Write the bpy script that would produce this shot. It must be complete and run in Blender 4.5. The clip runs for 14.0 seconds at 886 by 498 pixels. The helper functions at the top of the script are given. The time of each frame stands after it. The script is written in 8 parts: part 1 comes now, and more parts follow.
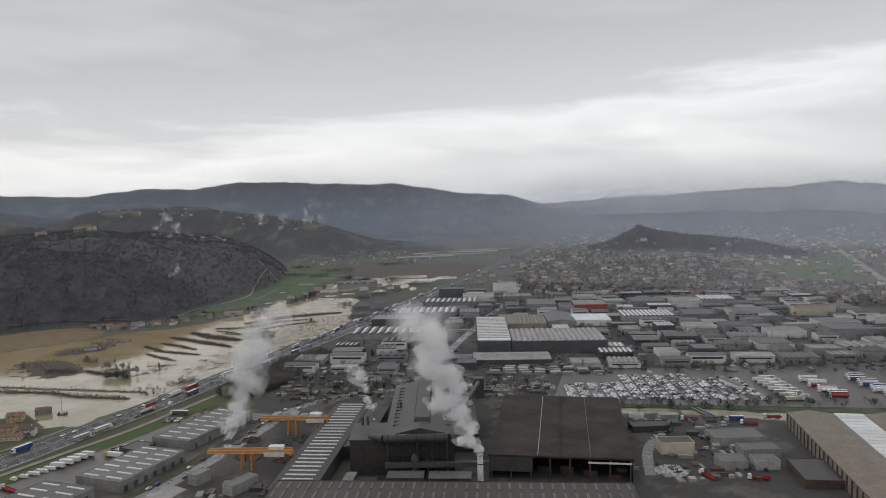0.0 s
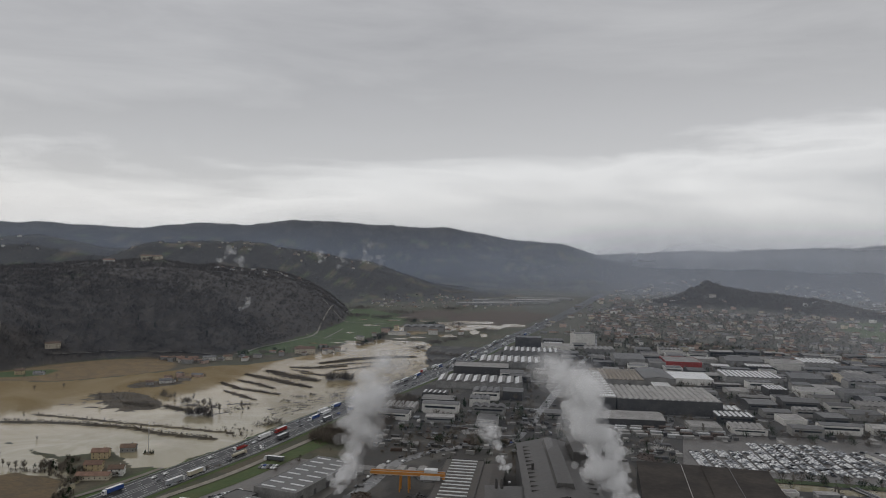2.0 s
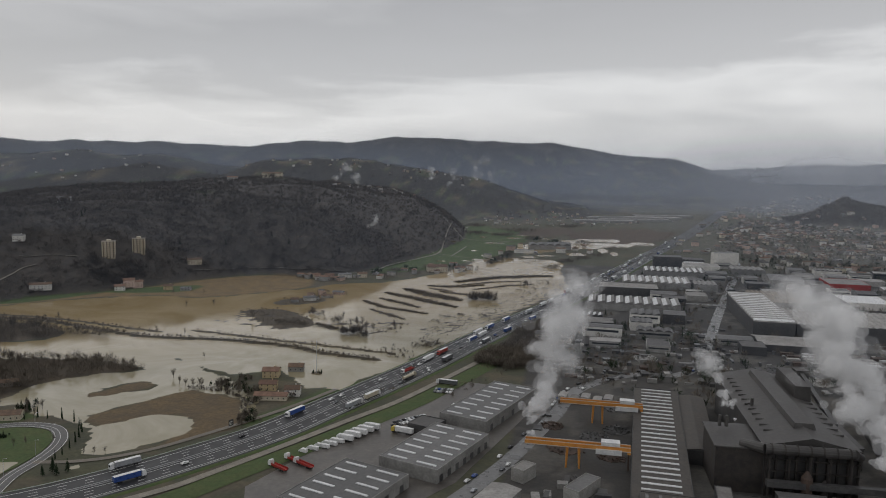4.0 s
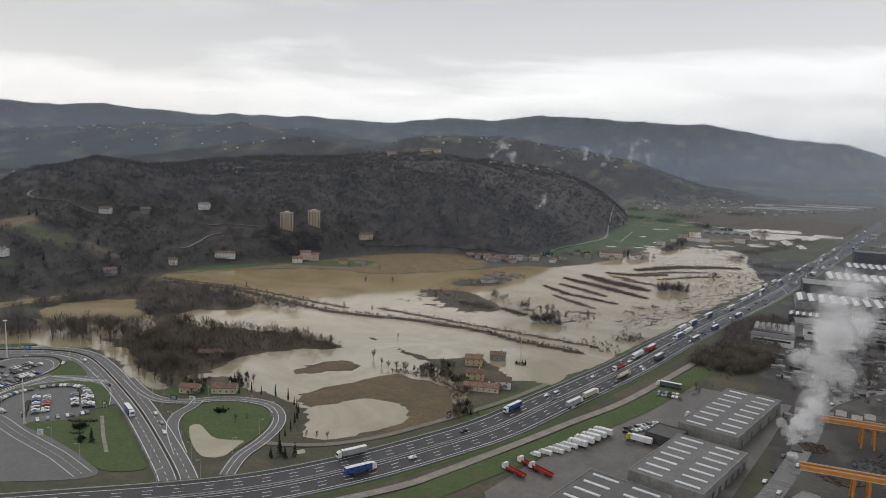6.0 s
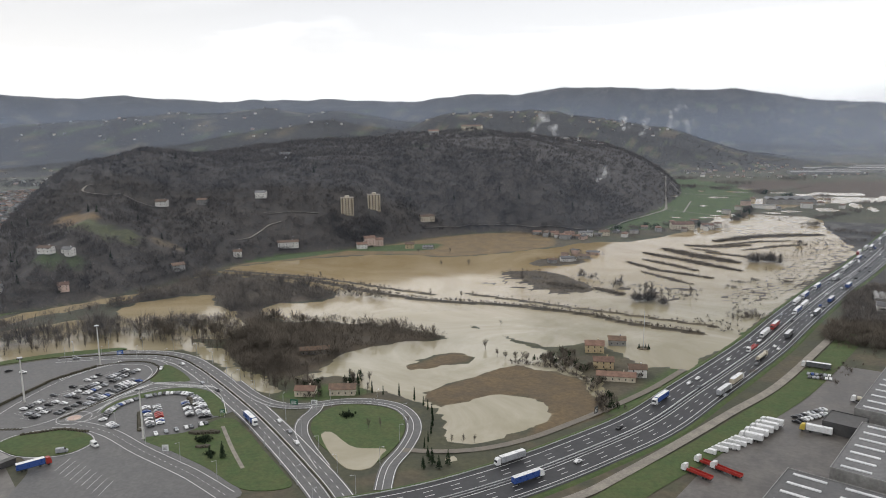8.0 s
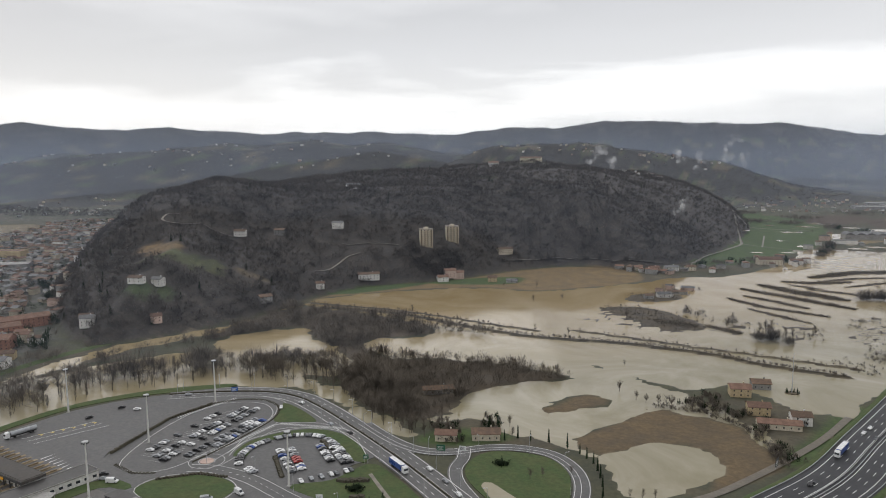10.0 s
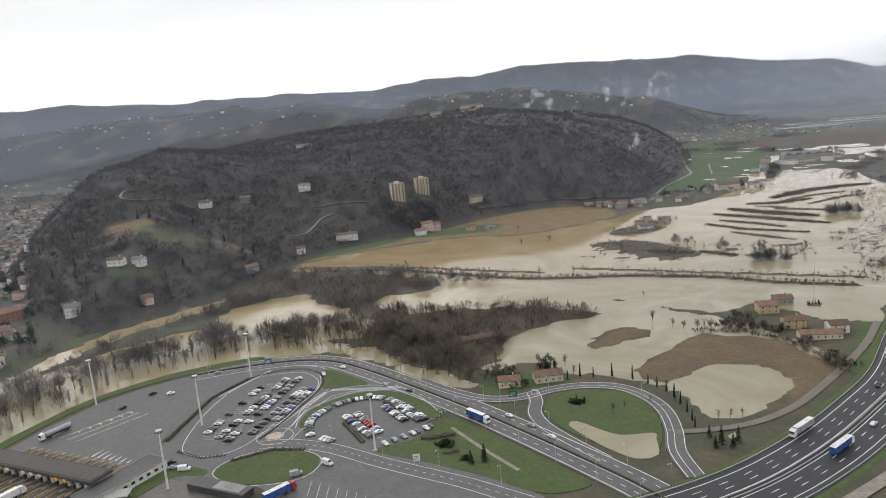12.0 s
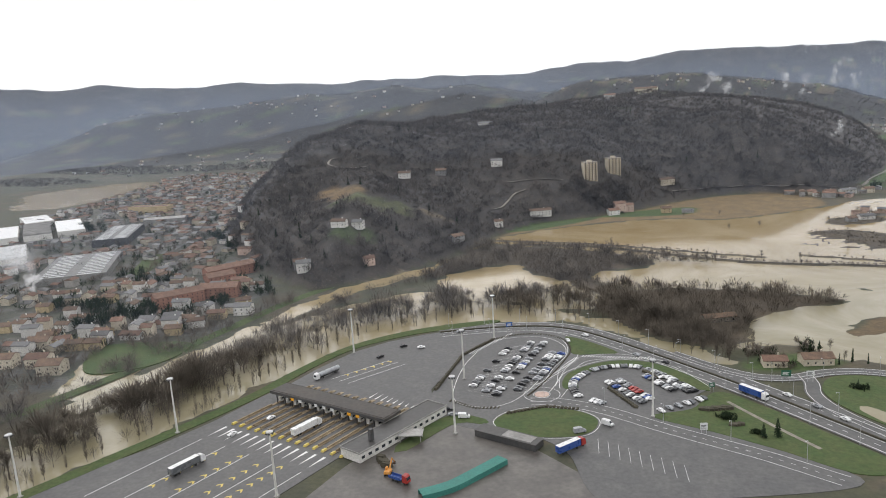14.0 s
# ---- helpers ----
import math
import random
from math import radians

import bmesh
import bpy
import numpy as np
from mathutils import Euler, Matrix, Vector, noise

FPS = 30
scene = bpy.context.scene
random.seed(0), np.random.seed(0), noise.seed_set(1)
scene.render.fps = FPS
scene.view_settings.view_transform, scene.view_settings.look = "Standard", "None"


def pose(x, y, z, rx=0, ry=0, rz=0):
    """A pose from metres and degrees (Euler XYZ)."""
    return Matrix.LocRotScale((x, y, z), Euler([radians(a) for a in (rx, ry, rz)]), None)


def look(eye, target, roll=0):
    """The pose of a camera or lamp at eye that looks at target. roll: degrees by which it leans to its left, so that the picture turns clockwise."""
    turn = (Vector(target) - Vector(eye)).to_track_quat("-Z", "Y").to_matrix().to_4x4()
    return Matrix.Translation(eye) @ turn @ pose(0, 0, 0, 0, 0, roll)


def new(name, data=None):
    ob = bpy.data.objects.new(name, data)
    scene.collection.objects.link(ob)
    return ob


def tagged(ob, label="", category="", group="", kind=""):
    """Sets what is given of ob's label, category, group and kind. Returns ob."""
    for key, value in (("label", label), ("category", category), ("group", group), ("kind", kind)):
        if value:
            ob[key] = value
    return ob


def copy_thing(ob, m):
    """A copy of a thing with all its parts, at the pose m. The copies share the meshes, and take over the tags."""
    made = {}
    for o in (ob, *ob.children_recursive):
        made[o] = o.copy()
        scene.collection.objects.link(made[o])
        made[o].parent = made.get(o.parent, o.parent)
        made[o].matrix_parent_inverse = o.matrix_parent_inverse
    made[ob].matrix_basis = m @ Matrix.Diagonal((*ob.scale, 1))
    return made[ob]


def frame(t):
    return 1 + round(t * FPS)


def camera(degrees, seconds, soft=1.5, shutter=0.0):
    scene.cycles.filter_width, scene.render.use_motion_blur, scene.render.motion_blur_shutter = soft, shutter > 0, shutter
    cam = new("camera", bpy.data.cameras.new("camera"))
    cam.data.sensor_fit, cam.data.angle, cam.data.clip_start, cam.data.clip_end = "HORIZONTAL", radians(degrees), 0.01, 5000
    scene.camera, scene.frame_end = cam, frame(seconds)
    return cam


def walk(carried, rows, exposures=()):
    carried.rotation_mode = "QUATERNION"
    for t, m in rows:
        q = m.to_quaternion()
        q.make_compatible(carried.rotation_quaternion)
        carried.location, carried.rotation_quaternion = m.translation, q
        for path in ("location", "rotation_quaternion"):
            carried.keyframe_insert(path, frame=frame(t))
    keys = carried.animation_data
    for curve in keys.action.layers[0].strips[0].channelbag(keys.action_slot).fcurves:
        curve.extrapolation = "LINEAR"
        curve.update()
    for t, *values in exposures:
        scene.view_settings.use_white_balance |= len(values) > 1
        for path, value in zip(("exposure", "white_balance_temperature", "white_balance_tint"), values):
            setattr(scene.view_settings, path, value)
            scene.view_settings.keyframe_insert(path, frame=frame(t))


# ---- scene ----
cam = camera(61.2, 14.0, soft=0.95)
METRES, EYE, TILT, LEAN, TURN = 488.0, 165.06, 0.0, 0.0, 0.0
ROWS = [
    (0.0, 0.00025, 0.00017, 0.00037, -0.08, -4.09, 1.16),
    (0.5, -0.03227, 0.02345, -0.00331, 0.19, -3.49, 0.85),
    (1.0, -0.06484, 0.04715, -0.00696, 0.75, -2.70, -0.11),
    (1.5, -0.09743, 0.07058, -0.01049, 1.71, -1.67, -1.10),
    (2.0, -0.13007, 0.09323, -0.01385, 2.91, -0.53, -1.37),
    (2.5, -0.16279, 0.11472, -0.01703, 5.38, -0.71, -3.23),
    (3.0, -0.19565, 0.13479, -0.02002, 7.00, -4.49, -1.28),
    (3.2, -0.20884, 0.14238, -0.02116, 7.38, -6.87, -1.05),
    (5.3, -0.34967, 0.20607, -0.03169, 16.55, -6.58, -1.91),
    (5.5, -0.36333, 0.21062, -0.03260, 17.76, -6.66, -2.44),
    (6.0, -0.39765, 0.22090, -0.03481, 19.56, -8.73, -2.03),
    (6.5, -0.43218, 0.22967, -0.03696, 20.94, -9.46, -1.53),
    (7.0, -0.46687, 0.23699, -0.03907, 20.01, -9.62, 0.66),
    (7.5, -0.50161, 0.24289, -0.04114, 19.78, -9.56, 0.04),
    (8.0, -0.53631, 0.24741, -0.04318, 20.27, -10.37, 0.63),
    (8.5, -0.57087, 0.25053, -0.04517, 21.64, -9.61, 0.75),
    (8.7, -0.58462, 0.25138, -0.04596, 22.43, -8.80, 0.07),
    (10.8, -0.72467, 0.24579, -0.05375, 22.05, -7.74, 0.54),
    (11.0, -0.73746, 0.24375, -0.05446, 22.52, -10.48, -0.35),
    (11.5, -0.76897, 0.23736, -0.05623, 17.19, -11.58, 2.88),
    (12.0, -0.79984, 0.22908, -0.05805, 15.09, -11.46, 4.64),
    (12.5, -0.83018, 0.21883, -0.05999, 16.30, -10.83, 4.15),
    (13.0, -0.86017, 0.20656, -0.06217, 18.82, -10.50, 3.66),
    (13.5, -0.89011, 0.19227, -0.06473, 20.71, -10.61, 3.97),
    (14.0, -0.92038, 0.17603, -0.06788, 25.30, -11.80, 3.51),
]
PLAN = METRES / 620.0
EXPOSURES = [(0.0, 0.13), (1.5, -0.02), (3.0, -0.35), (5.3, 0.2), (6.5, 0.32), (8.5, 0.76), (10.8, 0.32), (11.0, 0.35), (11.5, 0.7), (12.5, 0.82), (13.0, 0.85), (14.0, 0.95)]
walk(cam, [(t, pose(0, 0, EYE, TILT, LEAN, TURN) @ pose(METRES * x, METRES * y, METRES * z, 90 + pitch, roll, yaw)) for t, x, y, z, yaw, pitch, roll in ROWS],
     EXPOSURES)

# ---- sky and sun: a dull, overcast winter day ----
wd = bpy.data.worlds.new("overcast_sky")
scene.world = wd
wd.use_nodes = True
nt = wd.node_tree
nt.nodes.clear()


def node(tree, kind, **kw):
    n = tree.nodes.new(kind)
    for k, v in kw.items():
        if k in n.inputs:
            n.inputs[k].default_value = v
    return n


def ramp(tree, fac, stops, interp="LINEAR"):
    n = tree.nodes.new("ShaderNodeValToRGB")
    n.color_ramp.interpolation = interp
    e = n.color_ramp.elements
    while len(e) < len(stops):
        e.new(0.5)
    for s, (p, c) in zip(e, stops):
        s.position, s.color = p, (*c, 1) if len(c) == 3 else c
    tree.links.new(fac, n.inputs["Fac"])
    return n.outputs["Color"]


def mix(tree, fac, a, b, mode="MIX"):
    n = tree.nodes.new("ShaderNodeMix")
    n.data_type, n.blend_type = "RGBA", mode
    for sock, val in ((n.inputs["Factor"], fac), (n.inputs["A"], a), (n.inputs["B"], b)):
        if hasattr(val, "is_linked"):
            tree.links.new(val, sock)
        elif isinstance(val, (int, float)):
            sock.default_value = val
        else:
            sock.default_value = (*val, 1)
    return n.outputs["Result"]


SUN_AZ, SUN_EL = -60.0, 32.0     # degrees from north (y), behind thin cloud to the north-west
sky = nt.nodes.new("ShaderNodeTexSky")
sky.sky_type, sky.sun_disc = "NISHITA", False
sky.sun_elevation, sky.sun_rotation = radians(SUN_EL), radians(SUN_AZ)
tc = nt.nodes.new("ShaderNodeTexCoord")
sep = nt.nodes.new("ShaderNodeSeparateXYZ")
nt.links.new(tc.outputs["Generated"], sep.inputs[0])
# the height above the horizon, bent by broad noise, drives the layers of cloud
mp = nt.nodes.new("ShaderNodeMapping")
mp.inputs["Scale"].default_value = (1.6, 1.6, 9.0)
nt.links.new(tc.outputs["Generated"], mp.inputs["Vector"])
nz = node(nt, "ShaderNodeTexNoise", Scale=1.5, Detail=7.0, Roughness=0.56, Distortion=0.35)
nt.links.new(mp.outputs[0], nz.inputs["Vector"])
bend = nt.nodes.new("ShaderNodeMath")
bend.operation = "MULTIPLY_ADD"
bend.inputs[1].default_value, bend.inputs[2].default_value = 0.30, -0.15
nt.links.new(nz.outputs["Fac"], bend.inputs[0])
lift = nt.nodes.new("ShaderNodeMath")
lift.operation = "ADD"
lean = nt.nodes.new("ShaderNodeMath")       # the bright band under the cloud climbs towards the east
lean.operation = "MULTIPLY_ADD"
lean.inputs[1].default_value = -0.095
nt.links.new(sep.outputs["X"], lean.inputs[0])
nt.links.new(sep.outputs["Z"], lean.inputs[2])
nt.links.new(lean.outputs[0], lift.inputs[0])
nt.links.new(bend.outputs[0], lift.inputs[1])
layers = ramp(nt, lift.outputs[0], [(0.0, (0.74, 0.745, 0.755)), (0.045, (0.82, 0.82, 0.825)), (0.09, (0.86, 0.86, 0.865)),
                                    (0.13, (0.60, 0.60, 0.612)), (0.20, (0.51, 0.51, 0.522)), (0.38, (0.57, 0.57, 0.582)), (0.8, (0.66, 0.66, 0.68))])
fine = ramp(nt, nz.outputs["Fac"], [(0.3, (0.86, 0.86, 0.868)), (0.7, (1.10, 1.10, 1.094))])
grey = mix(nt, 1.0, layers, fine, "MULTIPLY")
dim = mix(nt, 1.0, sky.outputs[0], (0.10, 0.10, 0.10), "MULTIPLY")
both = mix(nt, 0.94, dim, grey)
bg = node(nt, "ShaderNodeBackground", Strength=1.0)
nt.links.new(both, bg.inputs["Color"])
wo = nt.nodes.new("ShaderNodeOutputWorld")
nt.links.new(bg.outputs[0], wo.inputs["Surface"])
sun = new("sun", bpy.data.lights.new("sun", "SUN"))
sun.data.energy, sun.data.angle, sun.data.color = 0.5, radians(90), (1.0, 0.97, 0.92)
sun.matrix_world = look((0, 0, 800), (800 * math.sin(radians(SUN_AZ)) * -1, -800 * math.cos(radians(SUN_AZ)), 800 - 800 * math.tan(radians(SUN_EL))))

# ---- materials ----


def surf(name, a, b, size=3.0, rough=0.8, metal=0.0, bump=0.0, vary=0.0, fine=None, attr="", spec=0.5, detail=5.0, streak=None, up=0.0):
    """A surface between the colours a and b, patchy at `size` metres and grainy at a sixth of it.
    vary: change of brightness from thing to thing. attr: a colour attribute that takes the place of a.
    up: how far twigs and leaves take the light of the whole sky, as a deep crown does, and not of one side."""
    m = bpy.data.materials.new(name)
    m.use_nodes = True
    t = m.node_tree
    p = t.nodes["Principled BSDF"]
    geo = t.nodes.new("ShaderNodeNewGeometry")
    pos = geo.outputs["Position"]
    if streak:
        mm = t.nodes.new("ShaderNodeMapping")
        mm.inputs["Scale"].default_value = streak
        t.links.new(pos, mm.inputs["Vector"])
        pos = mm.outputs[0]
    n1 = node(t, "ShaderNodeTexNoise", Scale=1.0 / size, Detail=detail, Roughness=0.6)
    n2 = node(t, "ShaderNodeTexNoise", Scale=6.0 / size, Detail=3.0, Roughness=0.65)
    for n in (n1, n2):
        t.links.new(pos, n.inputs["Vector"])
    base = a
    if attr:
        at = t.nodes.new("ShaderNodeAttribute")
        at.attribute_name = attr
        base = at.outputs["Color"]
    f1 = ramp(t, n1.outputs["Fac"], [(0.38, (0, 0, 0)), (0.64, (1, 1, 1))])
    if attr:
        col = mix(t, 1.0, base, mix(t, f1, (0.78, 0.78, 0.78), b), "MULTIPLY")
    else:
        col = mix(t, f1, base, b)
    grain = ramp(t, n2.outputs["Fac"], [(0.3, (0.80, 0.80, 0.80)), (0.7, (1.16, 1.16, 1.16))])
    col = mix(t, 1.0, col, grain, "MULTIPLY")
    if vary:
        oi = t.nodes.new("ShaderNodeObjectInfo")
        col = mix(t, 1.0, col, ramp(t, oi.outputs["Random"], [(0.0, (1 - vary,) * 3), (1.0, (1 + vary,) * 3)]), "MULTIPLY")
    t.links.new(col, p.inputs["Base Color"])
    p.inputs["Metallic"].default_value = metal
    p.inputs["Specular IOR Level"].default_value = spec
    rr = ramp(t, n1.outputs["Fac"], [(0.3, (max(rough - 0.1, 0.02),) * 3), (0.7, (min(rough + 0.1, 1),) * 3)])
    t.links.new(rr, p.inputs["Roughness"])
    if bump:
        bp = node(t, "ShaderNodeBump", Strength=1.0, Distance=bump)
        t.links.new(n2.outputs["Fac"], bp.inputs["Height"])
        t.links.new(bp.outputs[0], p.inputs["Normal"])
    if up:
        nm_ = mix(t, up, geo.outputs["Normal"], (0.0, 0.0, 1.0))
        un = t.nodes.new("ShaderNodeVectorMath")
        un.operation = "NORMALIZE"
        t.links.new(nm_, un.inputs[0])
        t.links.new(un.outputs[0], p.inputs["Normal"])
    return m


def islands(m, spread):
    """Brightness from piece to piece of a joined mesh."""
    t = m.node_tree
    p = t.nodes["Principled BSDF"]
    link = p.inputs["Base Color"].links[0].from_socket
    g = t.nodes.new("ShaderNodeNewGeometry")
    t.links.new(mix(t, 1.0, link, ramp(t, g.outputs["Random Per Island"], [(0.0, (1 - spread,) * 3), (1.0, (1 + spread,) * 3)]), "MULTIPLY"), p.inputs["Base Color"])
    return m


M = {}
M["ground"] = surf("ground", (0.1, 0.1, 0.1), (1.16, 1.12, 1.05), 14, 0.92, attr="landuse", bump=0.1)
M["asphalt"] = surf("wet_asphalt", (0.082, 0.081, 0.080), (0.118, 0.115, 0.111), 9, 0.55, bump=0.01, spec=0.35)
M["motorway"] = surf("motorway_asphalt", (0.027, 0.028, 0.030), (0.041, 0.041, 0.043), 10, 0.5, bump=0.01, spec=0.25)
M["yard"] = surf("wet_yard_concrete", (0.072, 0.065, 0.058), (0.132, 0.121, 0.108), 12, 0.42, bump=0.01, spec=0.35)
M["wet_street"] = surf("wet_shining_street", (0.10, 0.099, 0.097), (0.15, 0.148, 0.144), 9, 0.3, bump=0.01)
M["terracotta"] = surf("terracotta_render", (0.27, 0.135, 0.095), (0.32, 0.17, 0.12), 5, 0.85, vary=0.12)
M["paint"] = surf("road_paint", (0.62, 0.62, 0.6), (0.74, 0.74, 0.72), 4, 0.6)
M["yellow"] = surf("yellow_paint", (0.55, 0.42, 0.08), (0.62, 0.5, 0.14), 4, 0.6)
M["grass"] = surf("winter_grass", (0.048, 0.080, 0.020), (0.074, 0.092, 0.032), 11, 0.95, bump=0.15)
M["hedge"] = surf("hedge_leaves", (0.050, 0.046, 0.030), (0.080, 0.070, 0.048), 2, 0.95, bump=0.2)
M["gravel"] = surf("wet_gravel", (0.19, 0.17, 0.14), (0.27, 0.245, 0.2), 6, 0.8, bump=0.05)
M["concrete"] = surf("concrete", (0.27, 0.26, 0.24), (0.36, 0.35, 0.33), 4, 0.8, vary=0.15)
M["tan"] = surf("tan_concrete", (0.22, 0.165, 0.10), (0.32, 0.255, 0.165), 3, 0.75, vary=0.2)
M["white_wall"] = surf("white_render", (0.60, 0.58, 0.54), (0.70, 0.68, 0.64), 5, 0.85, vary=0.12)
M["cream_wall"] = surf("cream_render", (0.50, 0.44, 0.34), (0.58, 0.52, 0.41), 5, 0.85, vary=0.15)
M["ochre_wall"] = surf("ochre_render", (0.46, 0.36, 0.21), (0.52, 0.42, 0.26), 5, 0.85, vary=0.15)
M["pale_wall"] = surf("pale_weathered_render", (0.38, 0.36, 0.325), (0.48, 0.455, 0.415), 5, 0.85, vary=0.3)
M["pink_wall"] = surf("pink_render", (0.48, 0.35, 0.29), (0.55, 0.42, 0.35), 5, 0.85, vary=0.15)
M["grey_wall"] = surf("grey_panel_wall", (0.20, 0.195, 0.185), (0.28, 0.275, 0.26), 8, 0.8, vary=0.25)
M["dark_wall"] = surf("dark_steel_wall", (0.045, 0.045, 0.047), (0.075, 0.073, 0.07), 8, 0.6, vary=0.2)
M["roof_tile"] = surf("clay_roof_tiles", (0.13, 0.075, 0.052), (0.19, 0.115, 0.082), 3, 0.85, vary=0.25, bump=0.05)
M["roof_brown"] = surf("brown_roof_tiles", (0.10, 0.065, 0.045), (0.16, 0.105, 0.07), 3, 0.85, vary=0.25)
M["roof_grey"] = surf("grey_roof_sheet", (0.085, 0.084, 0.083), (0.125, 0.123, 0.12), 9, 0.55, vary=0.25)
M["roof_dark"] = surf("dark_bitumen_roof", (0.048, 0.045, 0.043), (0.075, 0.071, 0.067), 12, 0.55, vary=0.12)
M["roof_light"] = surf("pale_fibre_cement_roof", (0.18, 0.172, 0.162), (0.28, 0.27, 0.255), 9, 0.7, vary=0.4)
M["roof_mill"] = surf("dark_brown_mill_roof", (0.050, 0.044, 0.039), (0.080, 0.070, 0.061), 10, 0.7)
M["mast_paint"] = surf("pale_grey_mast_paint", (0.55, 0.54, 0.50), (0.64, 0.63, 0.59), 3, 0.5)
M["mud"] = surf("muddy_track", (0.115, 0.098, 0.074), (0.165, 0.142, 0.108), 6, 0.6, bump=0.05)
M["roof_steel"] = surf("stained_brown_steel_roof", (0.030, 0.026, 0.023), (0.064, 0.055, 0.048), 22, 0.8, spec=0.15, bump=0.02)
M["roof_rust"] = surf("brown_steel_roof", (0.16, 0.135, 0.105), (0.22, 0.185, 0.145), 10, 0.7, vary=0.1)
M["skylight"] = surf("skylight_sheet", (0.55, 0.56, 0.56), (0.68, 0.68, 0.67), 3, 0.4, vary=0.12)
M["glass"] = surf("dark_window_glass", (0.03, 0.034, 0.04), (0.045, 0.05, 0.056), 2, 0.12)
M["steel"] = surf("galvanised_steel", (0.42, 0.42, 0.42), (0.52, 0.52, 0.52), 2, 0.5, metal=0.4)
M["rust"] = surf("rusty_steel", (0.060, 0.042, 0.034), (0.095, 0.064, 0.048), 3, 0.75)
M["soot"] = surf("sooty_steel", (0.026, 0.023, 0.022), (0.052, 0.044, 0.038), 3, 0.7, vary=0.15, bump=0.03)
M["crane"] = surf("orange_crane_paint", (0.50, 0.20, 0.03), (0.58, 0.26, 0.05), 3, 0.5)
M["wood"] = surf("bare_winter_wood", (0.100, 0.086, 0.070), (0.150, 0.128, 0.102), 20, 0.95, spec=0.05, up=0.6)
M["forest"] = islands(surf("bare_hill_woodland", (0.068, 0.061, 0.056), (0.100, 0.088, 0.077), 24, 0.95, spec=0.05, up=0.55), 0.3)
M["evergreen"] = surf("evergreen_needles", (0.016, 0.026, 0.015), (0.030, 0.043, 0.023), 3, 0.95, vary=0.25, spec=0.05, up=0.4)
M["reed"] = surf("dead_reeds", (0.10, 0.08, 0.05), (0.15, 0.12, 0.08), 5, 0.95)
M["reed_bed"] = surf("wet_dead_reeds", (0.075, 0.063, 0.046), (0.120, 0.100, 0.075), 9, 0.95, spec=0.05, up=0.5)
M["mud_strip"] = surf("wet_ploughed_soil", (0.070, 0.056, 0.040), (0.115, 0.094, 0.068), 5, 0.8, bump=0.1, spec=0.2)
M["rubber"] = surf("black_rubber", (0.018, 0.018, 0.018), (0.028, 0.028, 0.028), 1, 0.7)
M["green_sign"] = surf("green_sign_sheet", (0.012, 0.09, 0.05), (0.016, 0.11, 0.06), 2, 0.4)
M["blue_sign"] = surf("blue_sign_sheet", (0.02, 0.09, 0.32), (0.03, 0.11, 0.36), 2, 0.4)
M["teal"] = surf("teal_awning_cloth", (0.03, 0.16, 0.13), (0.045, 0.2, 0.165), 3, 0.7)
M["red_paint"] = surf("red_vehicle_paint", (0.30, 0.025, 0.02), (0.36, 0.04, 0.03), 3, 0.35)
M["amber"] = surf("amber_lane_signs", (0.75, 0.36, 0.02), (0.8, 0.4, 0.03), 1, 0.5)
for nm, c in (("white", (0.66, 0.66, 0.65)), ("silver", (0.30, 0.31, 0.32)), ("black", (0.018, 0.018, 0.02)), ("blue", (0.03, 0.07, 0.24)),
              ("grey", (0.11, 0.115, 0.12)), ("green", (0.16, 0.33, 0.04)), ("yellow", (0.5, 0.38, 0.07)), ("beige", (0.5, 0.45, 0.34))):
    M["car_" + nm] = surf(nm + "_vehicle_paint", c, tuple(v * 1.1 for v in c), 2, 0.3, vary=0.1)

# muddy flood water: brown silt under a smooth surface, with faint ripples and foam-like silt swirls
wm = bpy.data.materials.new("muddy_flood_water")
wm.use_nodes = True
t_ = wm.node_tree
pb = t_.nodes["Principled BSDF"]
pb.inputs["IOR"].default_value = 1.33
g_ = t_.nodes.new("ShaderNodeNewGeometry")
w1 = node(t_, "ShaderNodeTexNoise", Scale=0.012, Detail=6.0, Roughness=0.62, Distortion=1.2)
w2 = node(t_, "ShaderNodeTexNoise", Scale=0.6, Detail=2.0)
for n in (w1, w2):
    t_.links.new(g_.outputs["Position"], n.inputs["Vector"])
grey_silt = ramp(t_, w1.outputs["Fac"], [(0.36, (0.236, 0.205, 0.122)), (0.5, (0.282, 0.250, 0.165)), (0.66, (0.348, 0.316, 0.230))])
hill_mirror_brown = ramp(t_, w1.outputs["Fac"], [(0.36, (0.30, 0.222, 0.11)), (0.66, (0.385, 0.305, 0.18))])
far_ = node(t_, "ShaderNodeVectorMath")
far_.operation = "DOT_PRODUCT"
far_.inputs[1].default_value = (-0.6 / 1000 / PLAN, 0.8 / 1000 / PLAN, 0)     # browner towards the hill: the dark hill's reflection is put into the silt colour
t_.links.new(g_.outputs["Position"], far_.inputs[0])
half_ = t_.nodes.new("ShaderNodeMapRange")
half_.inputs["From Min"].default_value, half_.inputs["From Max"].default_value = 0.88, 1.12
t_.links.new(far_.outputs["Value"], half_.inputs["Value"])
t_.links.new(mix(t_, half_.outputs["Result"], grey_silt, hill_mirror_brown), pb.inputs["Base Color"])
t_.links.new(ramp(t_, w1.outputs["Fac"], [(0.3, (0.03,) * 3), (0.75, (0.11,) * 3)]), pb.inputs["Roughness"])
bp_ = node(t_, "ShaderNodeBump", Strength=1.0, Distance=0.006)
t_.links.new(w2.outputs["Fac"], bp_.inputs["Height"])
t_.links.new(bp_.outputs[0], pb.inputs["Normal"])
M["water"] = wm

